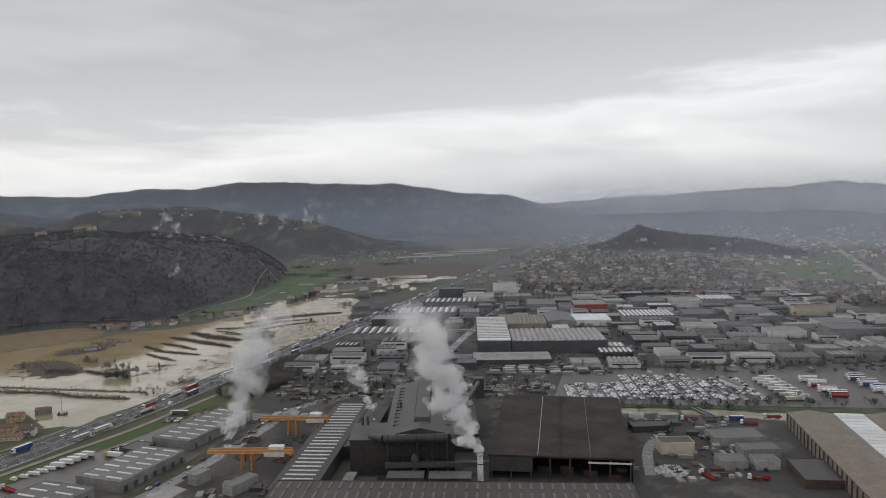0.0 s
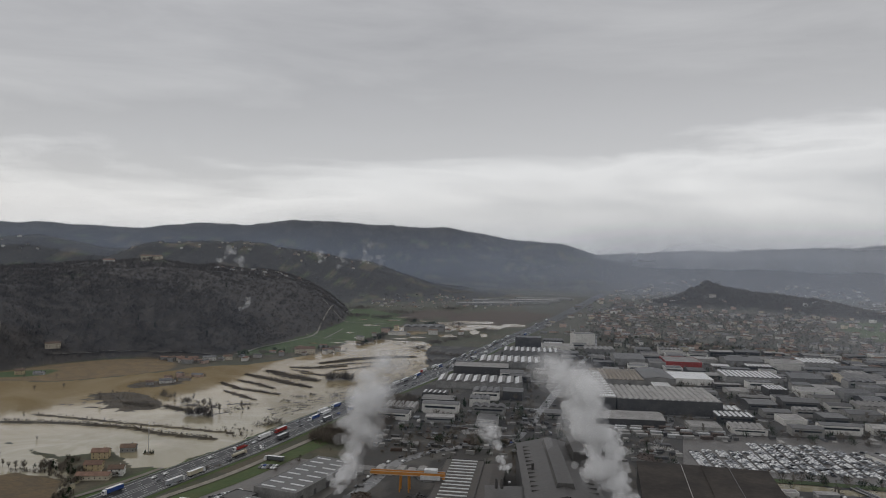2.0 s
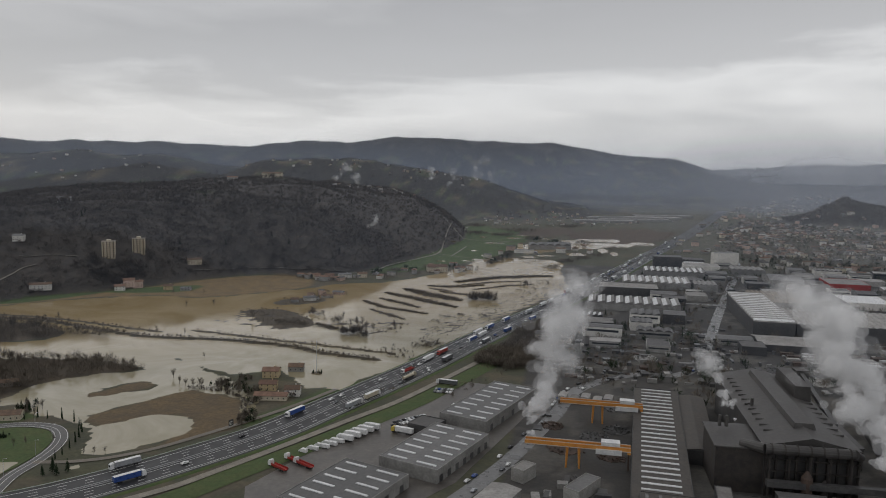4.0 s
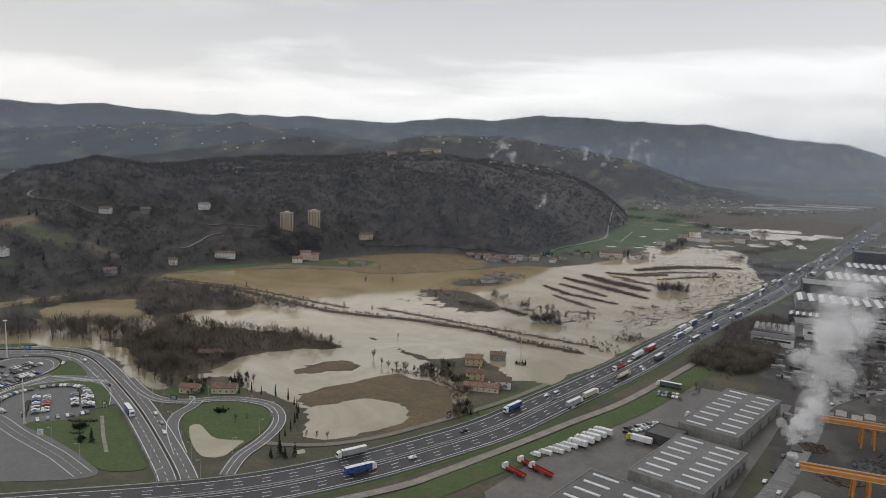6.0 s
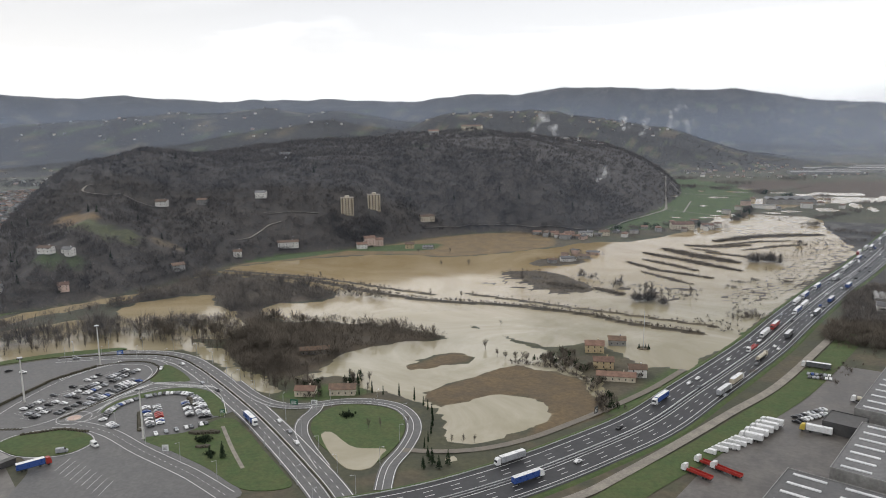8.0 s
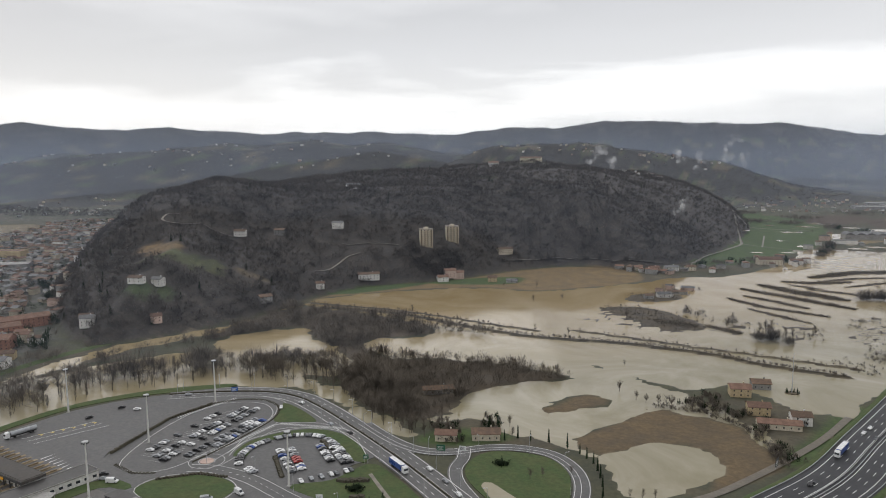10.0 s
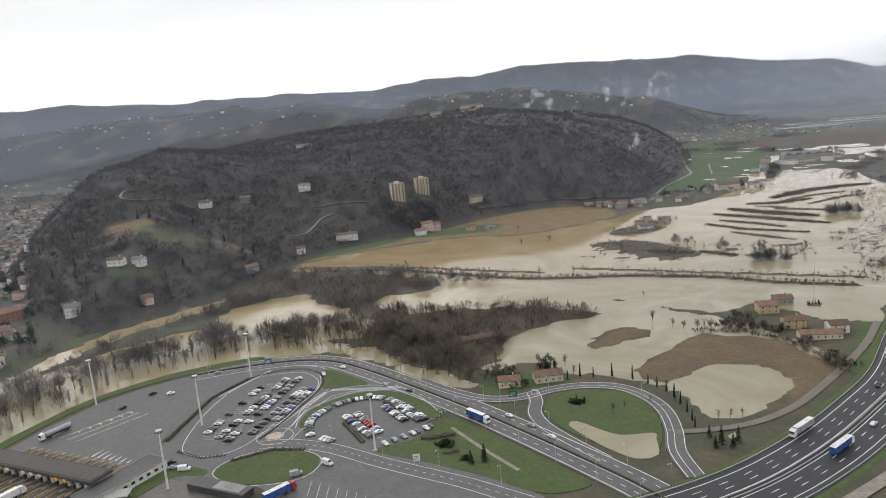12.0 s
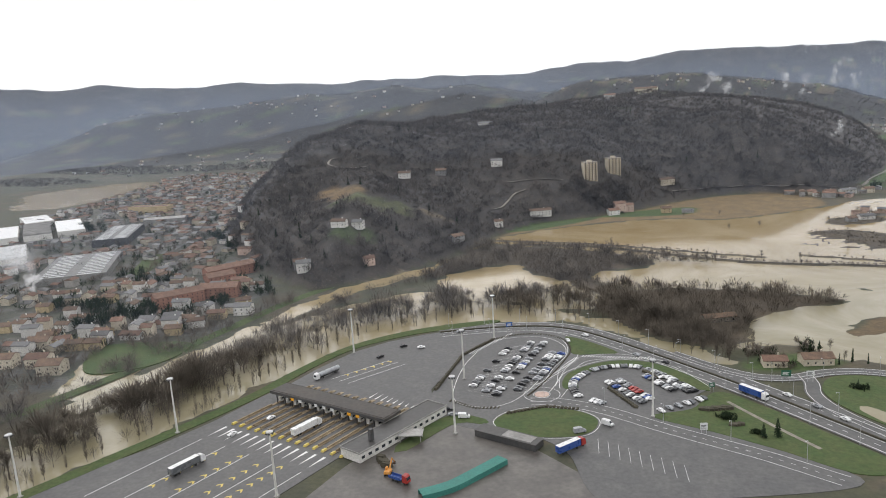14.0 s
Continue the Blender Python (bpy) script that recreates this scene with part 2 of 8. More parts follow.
# steam: white droplets, mostly clear, so that only depth makes it dense
scene.cycles.transparent_max_bounces = 48
for nm, clear in (("steam", 0.80), ("thin_steam", 0.93)):
    sm = bpy.data.materials.new(nm)
    sm.use_nodes = True
    t_ = sm.node_tree
    t_.nodes.clear()
    d_ = node(t_, "ShaderNodeBsdfDiffuse", Color=(0.97, 0.97, 0.97, 1))
    tl = node(t_, "ShaderNodeBsdfTranslucent", Color=(0.97, 0.97, 0.97, 1))
    ad = node(t_, "ShaderNodeMixShader", Fac=0.5)
    tr = node(t_, "ShaderNodeBsdfTransparent")
    mx = node(t_, "ShaderNodeMixShader", Fac=clear)
    t_.links.new(d_.outputs[0], ad.inputs[1])
    t_.links.new(tl.outputs[0], ad.inputs[2])
    t_.links.new(ad.outputs[0], mx.inputs[1])
    t_.links.new(tr.outputs[0], mx.inputs[2])
    o_ = t_.nodes.new("ShaderNodeOutputMaterial")
    t_.links.new(mx.outputs[0], o_.inputs["Surface"])
    M[nm] = sm

# ---- building blocks ----
rnd = random.Random(7)


class Geo:
    """Vertices and faces of one part."""

    def __init__(self):
        self.v, self.f = [], []

    def add(self, vs, fs):
        n = len(self.v)
        self.v += [tuple(p) for p in vs]
        self.f += [tuple(i + n for i in q) for q in fs]
        return self

    def box(self, x0, x1, y0, y1, z0, z1, top=0.0):
        a = top
        return self.add([(x0, y0, z0), (x1, y0, z0), (x1, y1, z0), (x0, y1, z0), (x0 + a, y0 + a, z1), (x1 - a, y0 + a, z1), (x1 - a, y1 - a, z1), (x0 + a, y1 - a, z1)],
                        [(3, 2, 1, 0), (4, 5, 6, 7), (0, 1, 5, 4), (1, 2, 6, 5), (2, 3, 7, 6), (3, 0, 4, 7)])

    def prism(self, poly, z0, z1):
        n = len(poly)
        return self.add([(*p[:2], z0) for p in poly] + [(*p[:2], z1) for p in poly],
                        [tuple(range(n - 1, -1, -1)), tuple(range(n, 2 * n))] + [(i, (i + 1) % n, n + (i + 1) % n, n + i) for i in range(n)])

    def side(self, prof, y0, y1):
        """A profile in x and z, drawn out along y."""
        n = len(prof)
        return self.add([(x, y0, z) for x, z in prof] + [(x, y1, z) for x, z in prof],
                        [tuple(range(n)), tuple(range(2 * n - 1, n - 1, -1))] + [(i, n + i, n + (i + 1) % n, (i + 1) % n) for i in range(n)])

    def tube(self, a, b, r0, r1, n=6):
        a, b = Vector(a), Vector(b)
        d = (b - a).normalized()
        u = d.orthogonal().normalized()
        w = d.cross(u)
        k = [(math.cos(2 * math.pi * i / n), math.sin(2 * math.pi * i / n)) for i in range(n)]
        return self.add([a + r0 * (c * u + s * w) for c, s in k] + [b + r1 * (c * u + s * w) for c, s in k],
                        [(i, (i + 1) % n, n + (i + 1) % n, n + i) for i in range(n)] + [tuple(range(n - 1, -1, -1)), tuple(range(n, 2 * n))])

    def mesh(self, name, mat, smooth=False):
        me = bpy.data.meshes.new(name)
        me.from_pydata(self.v, [], self.f)
        me.materials.append(mat)
        if smooth:
            me.shade_smooth()
        me.update()
        return me


def part(name, geo, mat, parent=None, label="", at=None):
    me = geo if isinstance(geo, bpy.types.Mesh) else geo.mesh(name, mat)
    ob = new(name, me)
    if at is not None:
        ob.matrix_basis = at
    if parent:
        ob.parent = parent
    return tagged(ob, label)


def thing(name, label, category, m=None, group="", kind=""):
    ob = new(name)
    if m is not None:
        ob.matrix_basis = m
    return tagged(ob, label, category, group, kind)


def curve(pts, step=6.0, closed=False):
    """A smooth line through the points."""
    p = [Vector((*q[:2], 0)) for q in pts]
    n = len(p)
    out = []
    for i in range(n if closed else n - 1):
        if closed:
            a, b, c, d = p[i - 1], p[i], p[(i + 1) % n], p[(i + 2) % n]
        else:
            a, b, c, d = p[max(i - 1, 0)], p[i], p[i + 1], p[min(i + 2, n - 1)]
        k = max(2, int((c - b).length / step))
        for j in range(k):
            t = j / k
            out.append(0.5 * (2 * b + (c - a) * t + (2 * a - 5 * b + 4 * c - d) * t * t + (3 * b - a - 3 * c + d) * t ** 3))
    if not closed:
        out.append(p[-1])
    return np.array([q[:2] for q in out])


def offset(line, d):
    g = np.gradient(line, axis=0)
    g /= np.linalg.norm(g, axis=1)[:, None] + 1e-9
    return line + d * np.c_[g[:, 1], -g[:, 0]]


def ribbon(geo, line, d0, d1, z):
    a, b = offset(line, d0), offset(line, d1)
    n = len(line)
    zs = z if hasattr(z, "__len__") else [z] * n
    return geo.add([(*p, q) for p, q in zip(a, zs)] + [(*p, q) for p, q in zip(b, zs)], [(i, n + i, n + i + 1, i + 1) for i in range(n - 1)])


def resample(line, step):
    s = np.r_[0, np.cumsum(np.linalg.norm(np.diff(line, axis=0), axis=1))]
    q = np.arange(0, s[-1], step)
    return np.c_[np.interp(q, s, line[:, 0]), np.interp(q, s, line[:, 1])]


def dashes(geo, line, d, w, on, gap, z):
    ln = resample(offset(line, d), 1.0)
    i = 0
    while i + on < len(ln):
        ribbon(geo, ln[[i, i + on // 2, i + on]], -w / 2, w / 2, z)
        i += on + gap
    return geo


def stripe(geo, line, d, w, z):
    return ribbon(geo, line, d - w / 2, d + w / 2, z)


def along(line, s):
    """The place and heading at s metres along a line."""
    q = resample(line, 1.0)
    i = int(min(max(s, 1), len(q) - 2))
    d = q[i + 1] - q[i - 1]
    return q[i], math.degrees(math.atan2(d[1], d[0]))


def inside(x, y, poly):
    """Which of the points lie in the polygon, and how far each is from its edge."""
    r = np.zeros(x.shape, bool)
    best = np.full(x.shape, 1e9)
    n = len(poly)
    for i in range(n):
        (ax, ay), (bx, by) = poly[i], poly[(i + 1) % n]
        c = (ay > y) != (by > y)
        r ^= c & (x < (bx - ax) * (y - ay) / (by - ay + 1e-12) + ax)
        t = np.clip(((x - ax) * (bx - ax) + (y - ay) * (by - ay)) / ((bx - ax) ** 2 + (by - ay) ** 2 + 1e-9), 0, 1)
        best = np.minimum(best, np.hypot(x - ax - t * (bx - ax), y - ay - t * (by - ay)))
    return r, best


def signed(x, y, pts):
    """Metres inside (+) or outside (-) a smooth closed outline."""
    poly = curve(pts, 12.0, True)
    x, y = np.asarray(x, float), np.asarray(y, float)
    out = np.full(x.shape, -99.0)
    near = (x > poly[:, 0].min() - 60) & (x < poly[:, 0].max() + 60) & (y > poly[:, 1].min() - 60) & (y < poly[:, 1].max() + 60)
    r, d = inside(x[near], y[near], poly)
    out[near] = np.where(r, d, -d)
    return out


def waves(x, y, size, seed, octaves=4):
    """Smooth random heights between about -1 and 1."""
    g = np.random.RandomState(seed)
    h, a = 0, 1.0
    for o in range(octaves):
        for _ in range(5):
            w, p = g.uniform(0, 2 * np.pi), g.uniform(0, 2 * np.pi)
            k = 2 * np.pi / size * 2 ** o * g.uniform(0.7, 1.4)
            h = h + a * np.sin(k * (x * np.cos(w) + y * np.sin(w)) + p + 1.5 * np.sin(k * 0.6 * (x * np.sin(w) - y * np.cos(w)) + p))
        a *= 0.55
    return h / 4.5

# ---- the lie of the land ----
HILL_FOOT = [(-965, 645), (-1035, 680), (-1150, 762), (-1268, 872), (-1365, 1020), (-1480, 1300), (-1560, 1650), (-1350, 2100), (-950, 2380), (-560, 2380),
             (-420, 1990), (-438, 1590), (-500, 1330), (-575, 1250), (-660, 1245), (-715, 1185), (-790, 1065), (-862, 995), (-890, 910), (-893, 820), (-920, 710)]
KNOWN_HEIGHTS = [(-829, 1100, 46), (-807, 1142, 46), (-1037, 964, 60), (-978, 752, 40), (-1223, 1144, 118), (-1071, 1333, 101), (-1133, 900, 84), (-1205, 905, 76), (-1171, 855, 58), (-1235, 880, 26), (-1150, 985, 115), (-898, 1883, 138), (-990, 1540, 126), (-1112, 1560, 122), (-1212, 1486, 112), (-1312, 1498, 104),
                 (-760, 1970, 112), (-630, 2040, 92), (-520, 1950, 72), (-1166, 1184, 112), (-1060, 1650, 118), (-1143, 1660, 116), (-980, 1760, 126)]
RIDGES = [  # crest line (x, y, height) and half-width
    ([(-3900, 2400, 308), (-3450, 3000, 276), (-3150, 3250, 266), (-2700, 3550, 250), (-2300, 3800, 250)], 520),
    ([(-2450, 3750, 262), (-2120, 3950, 245), (-1850, 4150, 262), (-1300, 4350, 292), (-950, 4400, 300), (-560, 4450, 288), (-100, 4480, 264), (260, 4400, 210), (480, 4250, 140), (650, 4150, 60)], 620),
    ([(-2900, 2250, 150), (-2500, 2500, 176), (-2100, 2650, 196), (-1750, 2750, 190), (-1450, 2950, 140)], 380),
    ([(-1250, 2750, 175), (-1000, 2850, 186), (-844, 2880, 168), (-600, 2980, 122), (-450, 3040, 50)], 340),
    ([(620, 4450, 145), (980, 4420, 182), (1350, 4300, 190), (1600, 4200, 204), (1900, 4050, 222), (2350, 3850, 238), (2800, 3400, 240)], 520),
    ([(2250, 3150, 150), (2600, 3000, 230)], 300),
    ([(590, 2700, 22), (690, 2730, 66), (733, 2742, 84), (790, 2720, 62), (900, 2600, 50), (1010, 2450, 42), (1080, 2330, 16)], 85),
]


def hill(x, y):
    """Height of hills above the plain."""
    x, y = np.asarray(x, float), np.asarray(y, float)
    r, d = inside(x, y, curve(HILL_FOOT, 30, True))
    h = np.where(r, 138 * (1 - np.exp(-np.clip(d, 0, None) / 150)), 0.0)
    near = np.where(r, np.clip(d / 40, 0, 1), 0.0)
    h = h + near * 7 * waves(x, y, 260, 3)
    for kx, ky, add in HILL_MEND:
        h = h + near * add * np.exp(-((x - kx) ** 2 + (y - ky) ** 2) / 110 ** 2)
    for crest, w in RIDGES:
        for (ax, ay, az), (bx, by, bz) in zip(crest[:-1], crest[1:]):
            t = np.clip(((x - ax) * (bx - ax) + (y - ay) * (by - ay)) / ((bx - ax) ** 2 + (by - ay) ** 2), 0, 1)
            dd = np.hypot(x - ax - t * (bx - ax), y - ay - t * (by - ay)) / w
            z = (az + t * (bz - az)) * np.exp(-dd ** 2 * 1.3) * (1 + 0.09 * waves(x, y, w * 1.3, 5))
            h = np.maximum(h, np.where(z > 3, z - 3, 0))
    return h


HILL_MEND = []
near_by = np.exp(-np.array([[(a[0] - b[0]) ** 2 + (a[1] - b[1]) ** 2 for b in KNOWN_HEIGHTS] for a in KNOWN_HEIGHTS]) / 110 ** 2)
wanted = np.array([c - float(hill(a, b)) for a, b, c in KNOWN_HEIGHTS])
HILL_MEND = [(a, b, add) for (a, b, _), add in zip(KNOWN_HEIGHTS, np.linalg.solve(near_by + 0.08 * np.eye(len(wanted)), wanted))]

FLOODS = [
    # the flood plain between the motorway, the interchange and the foot of the hill
    [(-452, 500), (-420, 545), (-380, 618), (-350, 690), (-318, 770), (-288, 860), (-240, 1010), (-200, 1130), (-165, 1230), (-175, 1400), (-190, 1545), (-325, 1545), (-350, 1400),
     (-430, 1240), (-500, 1195), (-560, 1120), (-650, 1040), (-720, 1035), (-790, 1000), (-860, 930), (-885, 880), (-860, 855), (-740, 800), (-735, 740), (-722, 690), (-690, 640), (-640, 590), (-585, 590),
     (-545, 585), (-515, 580), (-485, 560), (-470, 525)],
    # the back-water by the wood, and the drowned river behind the toll plaza
    [(-862, 690), (-857, 735), (-819, 772), (-770, 745), (-715, 690), (-705, 650), (-774, 652)],
    [(-935, 300), (-935, 420), (-938, 480), (-925, 560), (-890, 640), (-850, 668), (-770, 650), (-700, 625), (-640, 590), (-600, 562), (-585, 552), (-640, 568), (-690, 606),
     (-740, 612), (-800, 585), (-845, 535), (-858, 480), (-866, 420), (-880, 340), (-900, 290)],
    # standing water past the hamlet and beside the far fields
    [(-250, 1650), (-200, 1700), (-120, 1780), (-30, 1830), (-60, 1900), (-180, 1850), (-270, 1780)],
    # floods beyond the town under the hill
    [(-1928, 1035), (-1990, 1100), (-2117, 1216), (-2080, 1330), (-2006, 1420), (-1900, 1390), (-1883, 1304), (-1850, 1180), (-1828, 1074), (-1870, 1020)],
    [(-980, 395), (-1010, 445), (-1000, 470), (-960, 440), (-950, 400)],
    [(-958, 380), (-950, 500), (-947, 600), (-942, 662), (-906, 738), (-890, 800), (-890, 858), (-872, 858), (-871, 796), (-886, 730), (-922, 655), (-930, 600), (-932, 500), (-938, 380)],
    [(-190, 1850), (-90, 1930), (-10, 1955), (-20, 1985), (-110, 1970), (-205, 1895)],
    [(-62, 1858), (0, 1880), (45, 1925), (10, 1930), (-50, 1890)],
    [(100, 690), (170, 700), (250, 684), (314, 668), (430, 655), (430, 672), (330, 686), (240, 705), (150, 718), (100, 712)],
]
LANDS = [  # dry ground within the floods
    [(-512, 585), (-500, 610), (-488, 631), (-474, 663), (-455, 661), (-431, 655), (-414, 647), (-400, 620), (-390, 593), (-402, 572), (-420, 552), (-432, 538), (-428, 560), (-426, 584),
     (-432, 597), (-445, 604), (-460, 600), (-474, 586), (-490, 572)],
    [(-546, 634), (-533, 648), (-527, 669), (-515, 678), (-502, 669), (-505, 653), (-522, 635), (-533, 623)],
    [(-524, 746), (-486, 727), (-451, 716), (-420, 738), (-402, 720), (-374, 690), (-352, 690), (-385, 600), (-400, 640), (-420, 668), (-440, 690), (-480, 715)],
    [(-885, 700), (-885, 850), (-782, 852), (-715, 832), (-690, 800), (-735, 755), (-722, 722), (-690, 714), (-635, 728), (-590, 727), (-538, 710), (-560, 688), (-577, 677), (-598, 640), (-600, 595), (-640, 585), (-683, 615), (-712, 652), (-715, 680), (-745, 712), (-790, 742), (-825, 775), (-860, 740)],
    [(-595, 590), (-568, 600), (-550, 580), (-560, 560), (-600, 548)],
    [(-530, 1015), (-480, 1060), (-505, 1080), (-545, 1050)],
    [(-560, 968), (-526, 992), (-470, 955), (-450, 908), (-485, 893), (-520, 925)],
    [(-475, 524), (-450, 530), (-428, 548), (-408, 575), (-395, 560), (-420, 525), (-450, 500)],
]
DYKES = [[(-850, 865), (-768, 868), (-682, 842), (-611, 823), (-562, 824), (-513, 827), (-440, 817), (-401, 800), (-340, 787)],
         [(-568, 859), (-495, 845), (-453, 836), (-414, 829), (-330, 812)], [(-880, 880), (-760, 878), (-640, 852), (-600, 846)]]
TAN_FIELD = [(-893, 880), (-862, 990), (-790, 1060), (-720, 1180), (-655, 1240), (-580, 1245), (-540, 1180), (-560, 1120), (-650, 1040), (-720, 1035), (-790, 1000), (-860, 930)]
GREENS = [[(-500, 1330), (-448, 1590), (-480, 1900), (-460, 2250), (-270, 2050), (-290, 1650), (-350, 1480), (-420, 1345)],
          [(820, 1800), (935, 2215), (1180, 2200), (980, 1750)], [(-400, 740), (-330, 740), (-300, 800), (-330, 830), (-370, 740)],
          [(-1000, 470), (-1010, 430), (-975, 410), (-955, 470), (-960, 500)], [(-806, 1040), (-770, 1090), (-700, 1130), (-690, 1080), (-740, 1050)],
          [(-900, 930), (-870, 990), (-800, 1050), (-810, 1010), (-860, 940)], [(-378, 645), (-397, 603), (-382, 592), (-352, 655), (-330, 712), (-352, 712)], [(-600, 548), (-560, 556), (-540, 580), (-560, 590), (-595, 575)]]
BROWNS = [[(-150, 1950), (-20, 1900), (60, 1990), (120, 2230), (-60, 2260), (-165, 2120)], [(-230, 2000), (-140, 2190), (-240, 2240), (-300, 2050)]]


def steps(lo, a, b, hi, fine, grow):
    mid = list(np.arange(a, b, fine))
    for sgn, end in ((-1, lo), (1, hi)):
        s, v = fine, mid[0] if sgn < 0 else mid[-1]
        ext = []
        while (v > end) if sgn < 0 else (v < end):
            s = min(s * grow, 45)
            v += sgn * s
            ext.append(v)
        mid = ext[::-1] + mid if sgn < 0 else mid + ext
    return np.array(mid)


def lie(x, y):
    """The height of the ground without its hills, and how far each spot lies in the floods."""
    x, y = np.asarray(x, float), np.asarray(y, float)
    f = np.full(x.shape, -99.0)
    for p in FLOODS:
        f = np.maximum(f, signed(x, y, p))
    for p in LANDS:
        f = np.minimum(f, -signed(x, y, p))
    return f


XS = steps(-4900, -1130, 440, 4600, 5.0, 1.07)
YS = steps(-400, 300, 1320, 4950, 5.0, 1.06)
gx, gy = np.meshgrid(XS, YS)
fl = lie(gx, gy)
hz = hill(gx, gy)
ragged = 5.0 * waves(gx, gy, 55, 11) + 2.5 * waves(gx, gy, 17, 12, 2)
wet = np.clip((fl + np.where(np.abs(fl) < 40, ragged, 0)) / 7.0, -1, 1)
gz = np.where(wet > 0, -0.9 * wet, -0.35 * wet)
# ploughed strips that just stand out of the flood, and rough half-drowned ground by the motorway
strip_area = signed(gx, gy, [(-470, 960), (-416, 1120), (-339, 1225), (-250, 1325), (-165, 1272), (-200, 1120), (-234, 970), (-313, 895)])
bed = np.sin((gx * 0.66 + gy * 0.75) * 2 * np.pi / 27 + 0.8 * waves(gx, gy, 260, 21)) + 0.3 * waves(gx, gy, 60, 22)
rows_up = (strip_area > 900) & (bed > 0.12 + 0.9 * np.clip((gx + 300) / -150, -0.2, 0.6))
gz = np.where(rows_up, 0.16, gz)
rough_area = signed(gx, gy, [(-300, 900), (-230, 1010), (-190, 1140), (-165, 1260), (-190, 1290), (-240, 1150), (-290, 1010), (-330, 920)])
tuft = (rough_area > 2) & (waves(gx, gy, 13, 23, 3) > 0.05)
gz = np.where(tuft, 0.15, gz)
reeds = np.maximum(signed(gx, gy, [(-575, 905), (-560, 968), (-526, 995), (-470, 955), (-445, 908), (-485, 880), (-530, 895)]), signed(gx, gy, [(-450, 900), (-400, 960), (-350, 960), (-360, 900), (-400, 880)]))
reed_up = (reeds > 2) & (waves(gx, gy, 30, 24, 3) > 0.12)
gz = np.where(reed_up, 0.18, gz)
dyke_land = np.zeros(gx.shape)
for ln in DYKES:
    c = curve(ln, 8)
    d = np.full(gx.shape, 99.0)
    box = (gx > c[:, 0].min() - 20) & (gx < c[:, 0].max() + 20) & (gy > c[:, 1].min() - 20) & (gy < c[:, 1].max() + 20)
    dd = np.full(box.sum(), 99.0)
    for a, b in zip(c[:-1], c[1:]):
        t = np.clip(((gx[box] - a[0]) * (b[0] - a[0]) + (gy[box] - a[1]) * (b[1] - a[1])) / (((b - a) ** 2).sum() + 1e-9), 0, 1)
        dd = np.minimum(dd, np.hypot(gx[box] - a[0] - t * (b[0] - a[0]), gy[box] - a[1] - t * (b[1] - a[1])))
    d[box] = dd
    wide = 5.5 if ln is DYKES[0] else 3.5
    dyke_land = np.maximum(dyke_land, np.where(d < wide * 0.9, 1.0, 0.0))
    gz = np.maximum(gz, np.where(d < wide, 1.3 * (1 - d / wide) + 0.1, -9))
tall = hz > 1.0
gz = np.where(tall, np.maximum(gz, 0.2) + hz, gz)

# what grows or lies on the ground, as base colours
col = np.empty((*gx.shape, 3))
col[:] = (0.066, 0.068, 0.042)
plain = waves(gx, gy, 170, 31)
col[plain > 0.25] = (0.085, 0.075, 0.050)


def lay(mask, c, soft=None):
    k = np.clip(mask, 0, 1)[..., None]
    col[:] = col * (1 - k) + np.array(c) * k


lay((gx > -200) & (gy > 380) & (gy < 1500) & (gx < 700), (0.052, 0.050, 0.048))
lay(((gx > -200) & (gy > 380) & (gy < 1500) & (gx < 700) & (waves(gx, gy, 70, 62, 3) > 0.25)) * 0.8, (0.10, 0.096, 0.088))          # yards between the works
lay(((gx > 60) & (gy > 1450) & (gy < 2700) & (gx < 1500)) * 0.7, (0.075, 0.075, 0.058))   # the town
lay(np.clip(signed(gx, gy, [(-960, 560), (-1010, 660), (-1140, 780), (-1260, 900), (-1350, 1040), (-1490, 1320), (-1620, 1580), (-2000, 1520), (-1800, 1150), (-1700, 880), (-1500, 650), (-1250, 420), (-1000, 380)]) / 20, 0, 1), (0.075, 0.078, 0.062))
lay(np.clip(signed(gx, gy, [(-960, 560), (-1010, 660), (-1140, 780), (-1260, 900), (-1350, 1040), (-1490, 1320), (-1620, 1580), (-2000, 1520), (-1800, 1150), (-1700, 880), (-1500, 650), (-1250, 420), (-1000, 380)]) / 20, 0, 1) * (waves(gx, gy, 60, 61, 3) > 0.1), (0.11, 0.108, 0.10))
lay(np.clip(signed(gx, gy, TAN_FIELD) / 8, 0, 1), (0.175, 0.125, 0.062))
for p in GREENS:
    lay(np.clip(signed(gx, gy, p) / 6, 0, 1), (0.058, 0.092, 0.028))
for p in BROWNS:
    lay(np.clip(signed(gx, gy, p) / 6, 0, 1), (0.075, 0.055, 0.040))
for p in LANDS[:2]:
    lay(np.clip(signed(gx, gy, p) / 3, 0, 1), (0.120, 0.088, 0.050))
lay(np.clip(signed(gx, gy, LANDS[3]) / 6, 0, 1), (0.080, 0.064, 0.046))
for p in LANDS[5:7]:
    lay(np.clip(signed(gx, gy, p) / 3 + 1, 0, 1), (0.082, 0.067, 0.045))
lay(rows_up | tuft | reed_up, (0.075, 0.062, 0.046))
lay((wet > 0.35) & ~(rows_up | tuft | reed_up), (0.20, 0.17, 0.115))
lay(dyke_land, (0.062, 0.052, 0.036))
lay(tall, (0.066, 0.059, 0.053))
near_hill, _ = inside(gx, gy, curve(HILL_FOOT, 30, True))
open_land = tall & ~near_hill & (hz < 205) & (gx < 500)
fields = waves(gx, gy, 240, 41) + 0.6 * waves(gx, gy, 95, 45)
lay(open_land & (fields > 0.46), (0.072, 0.082, 0.044))
lay(open_land & (fields > 0.70), (0.105, 0.088, 0.058))
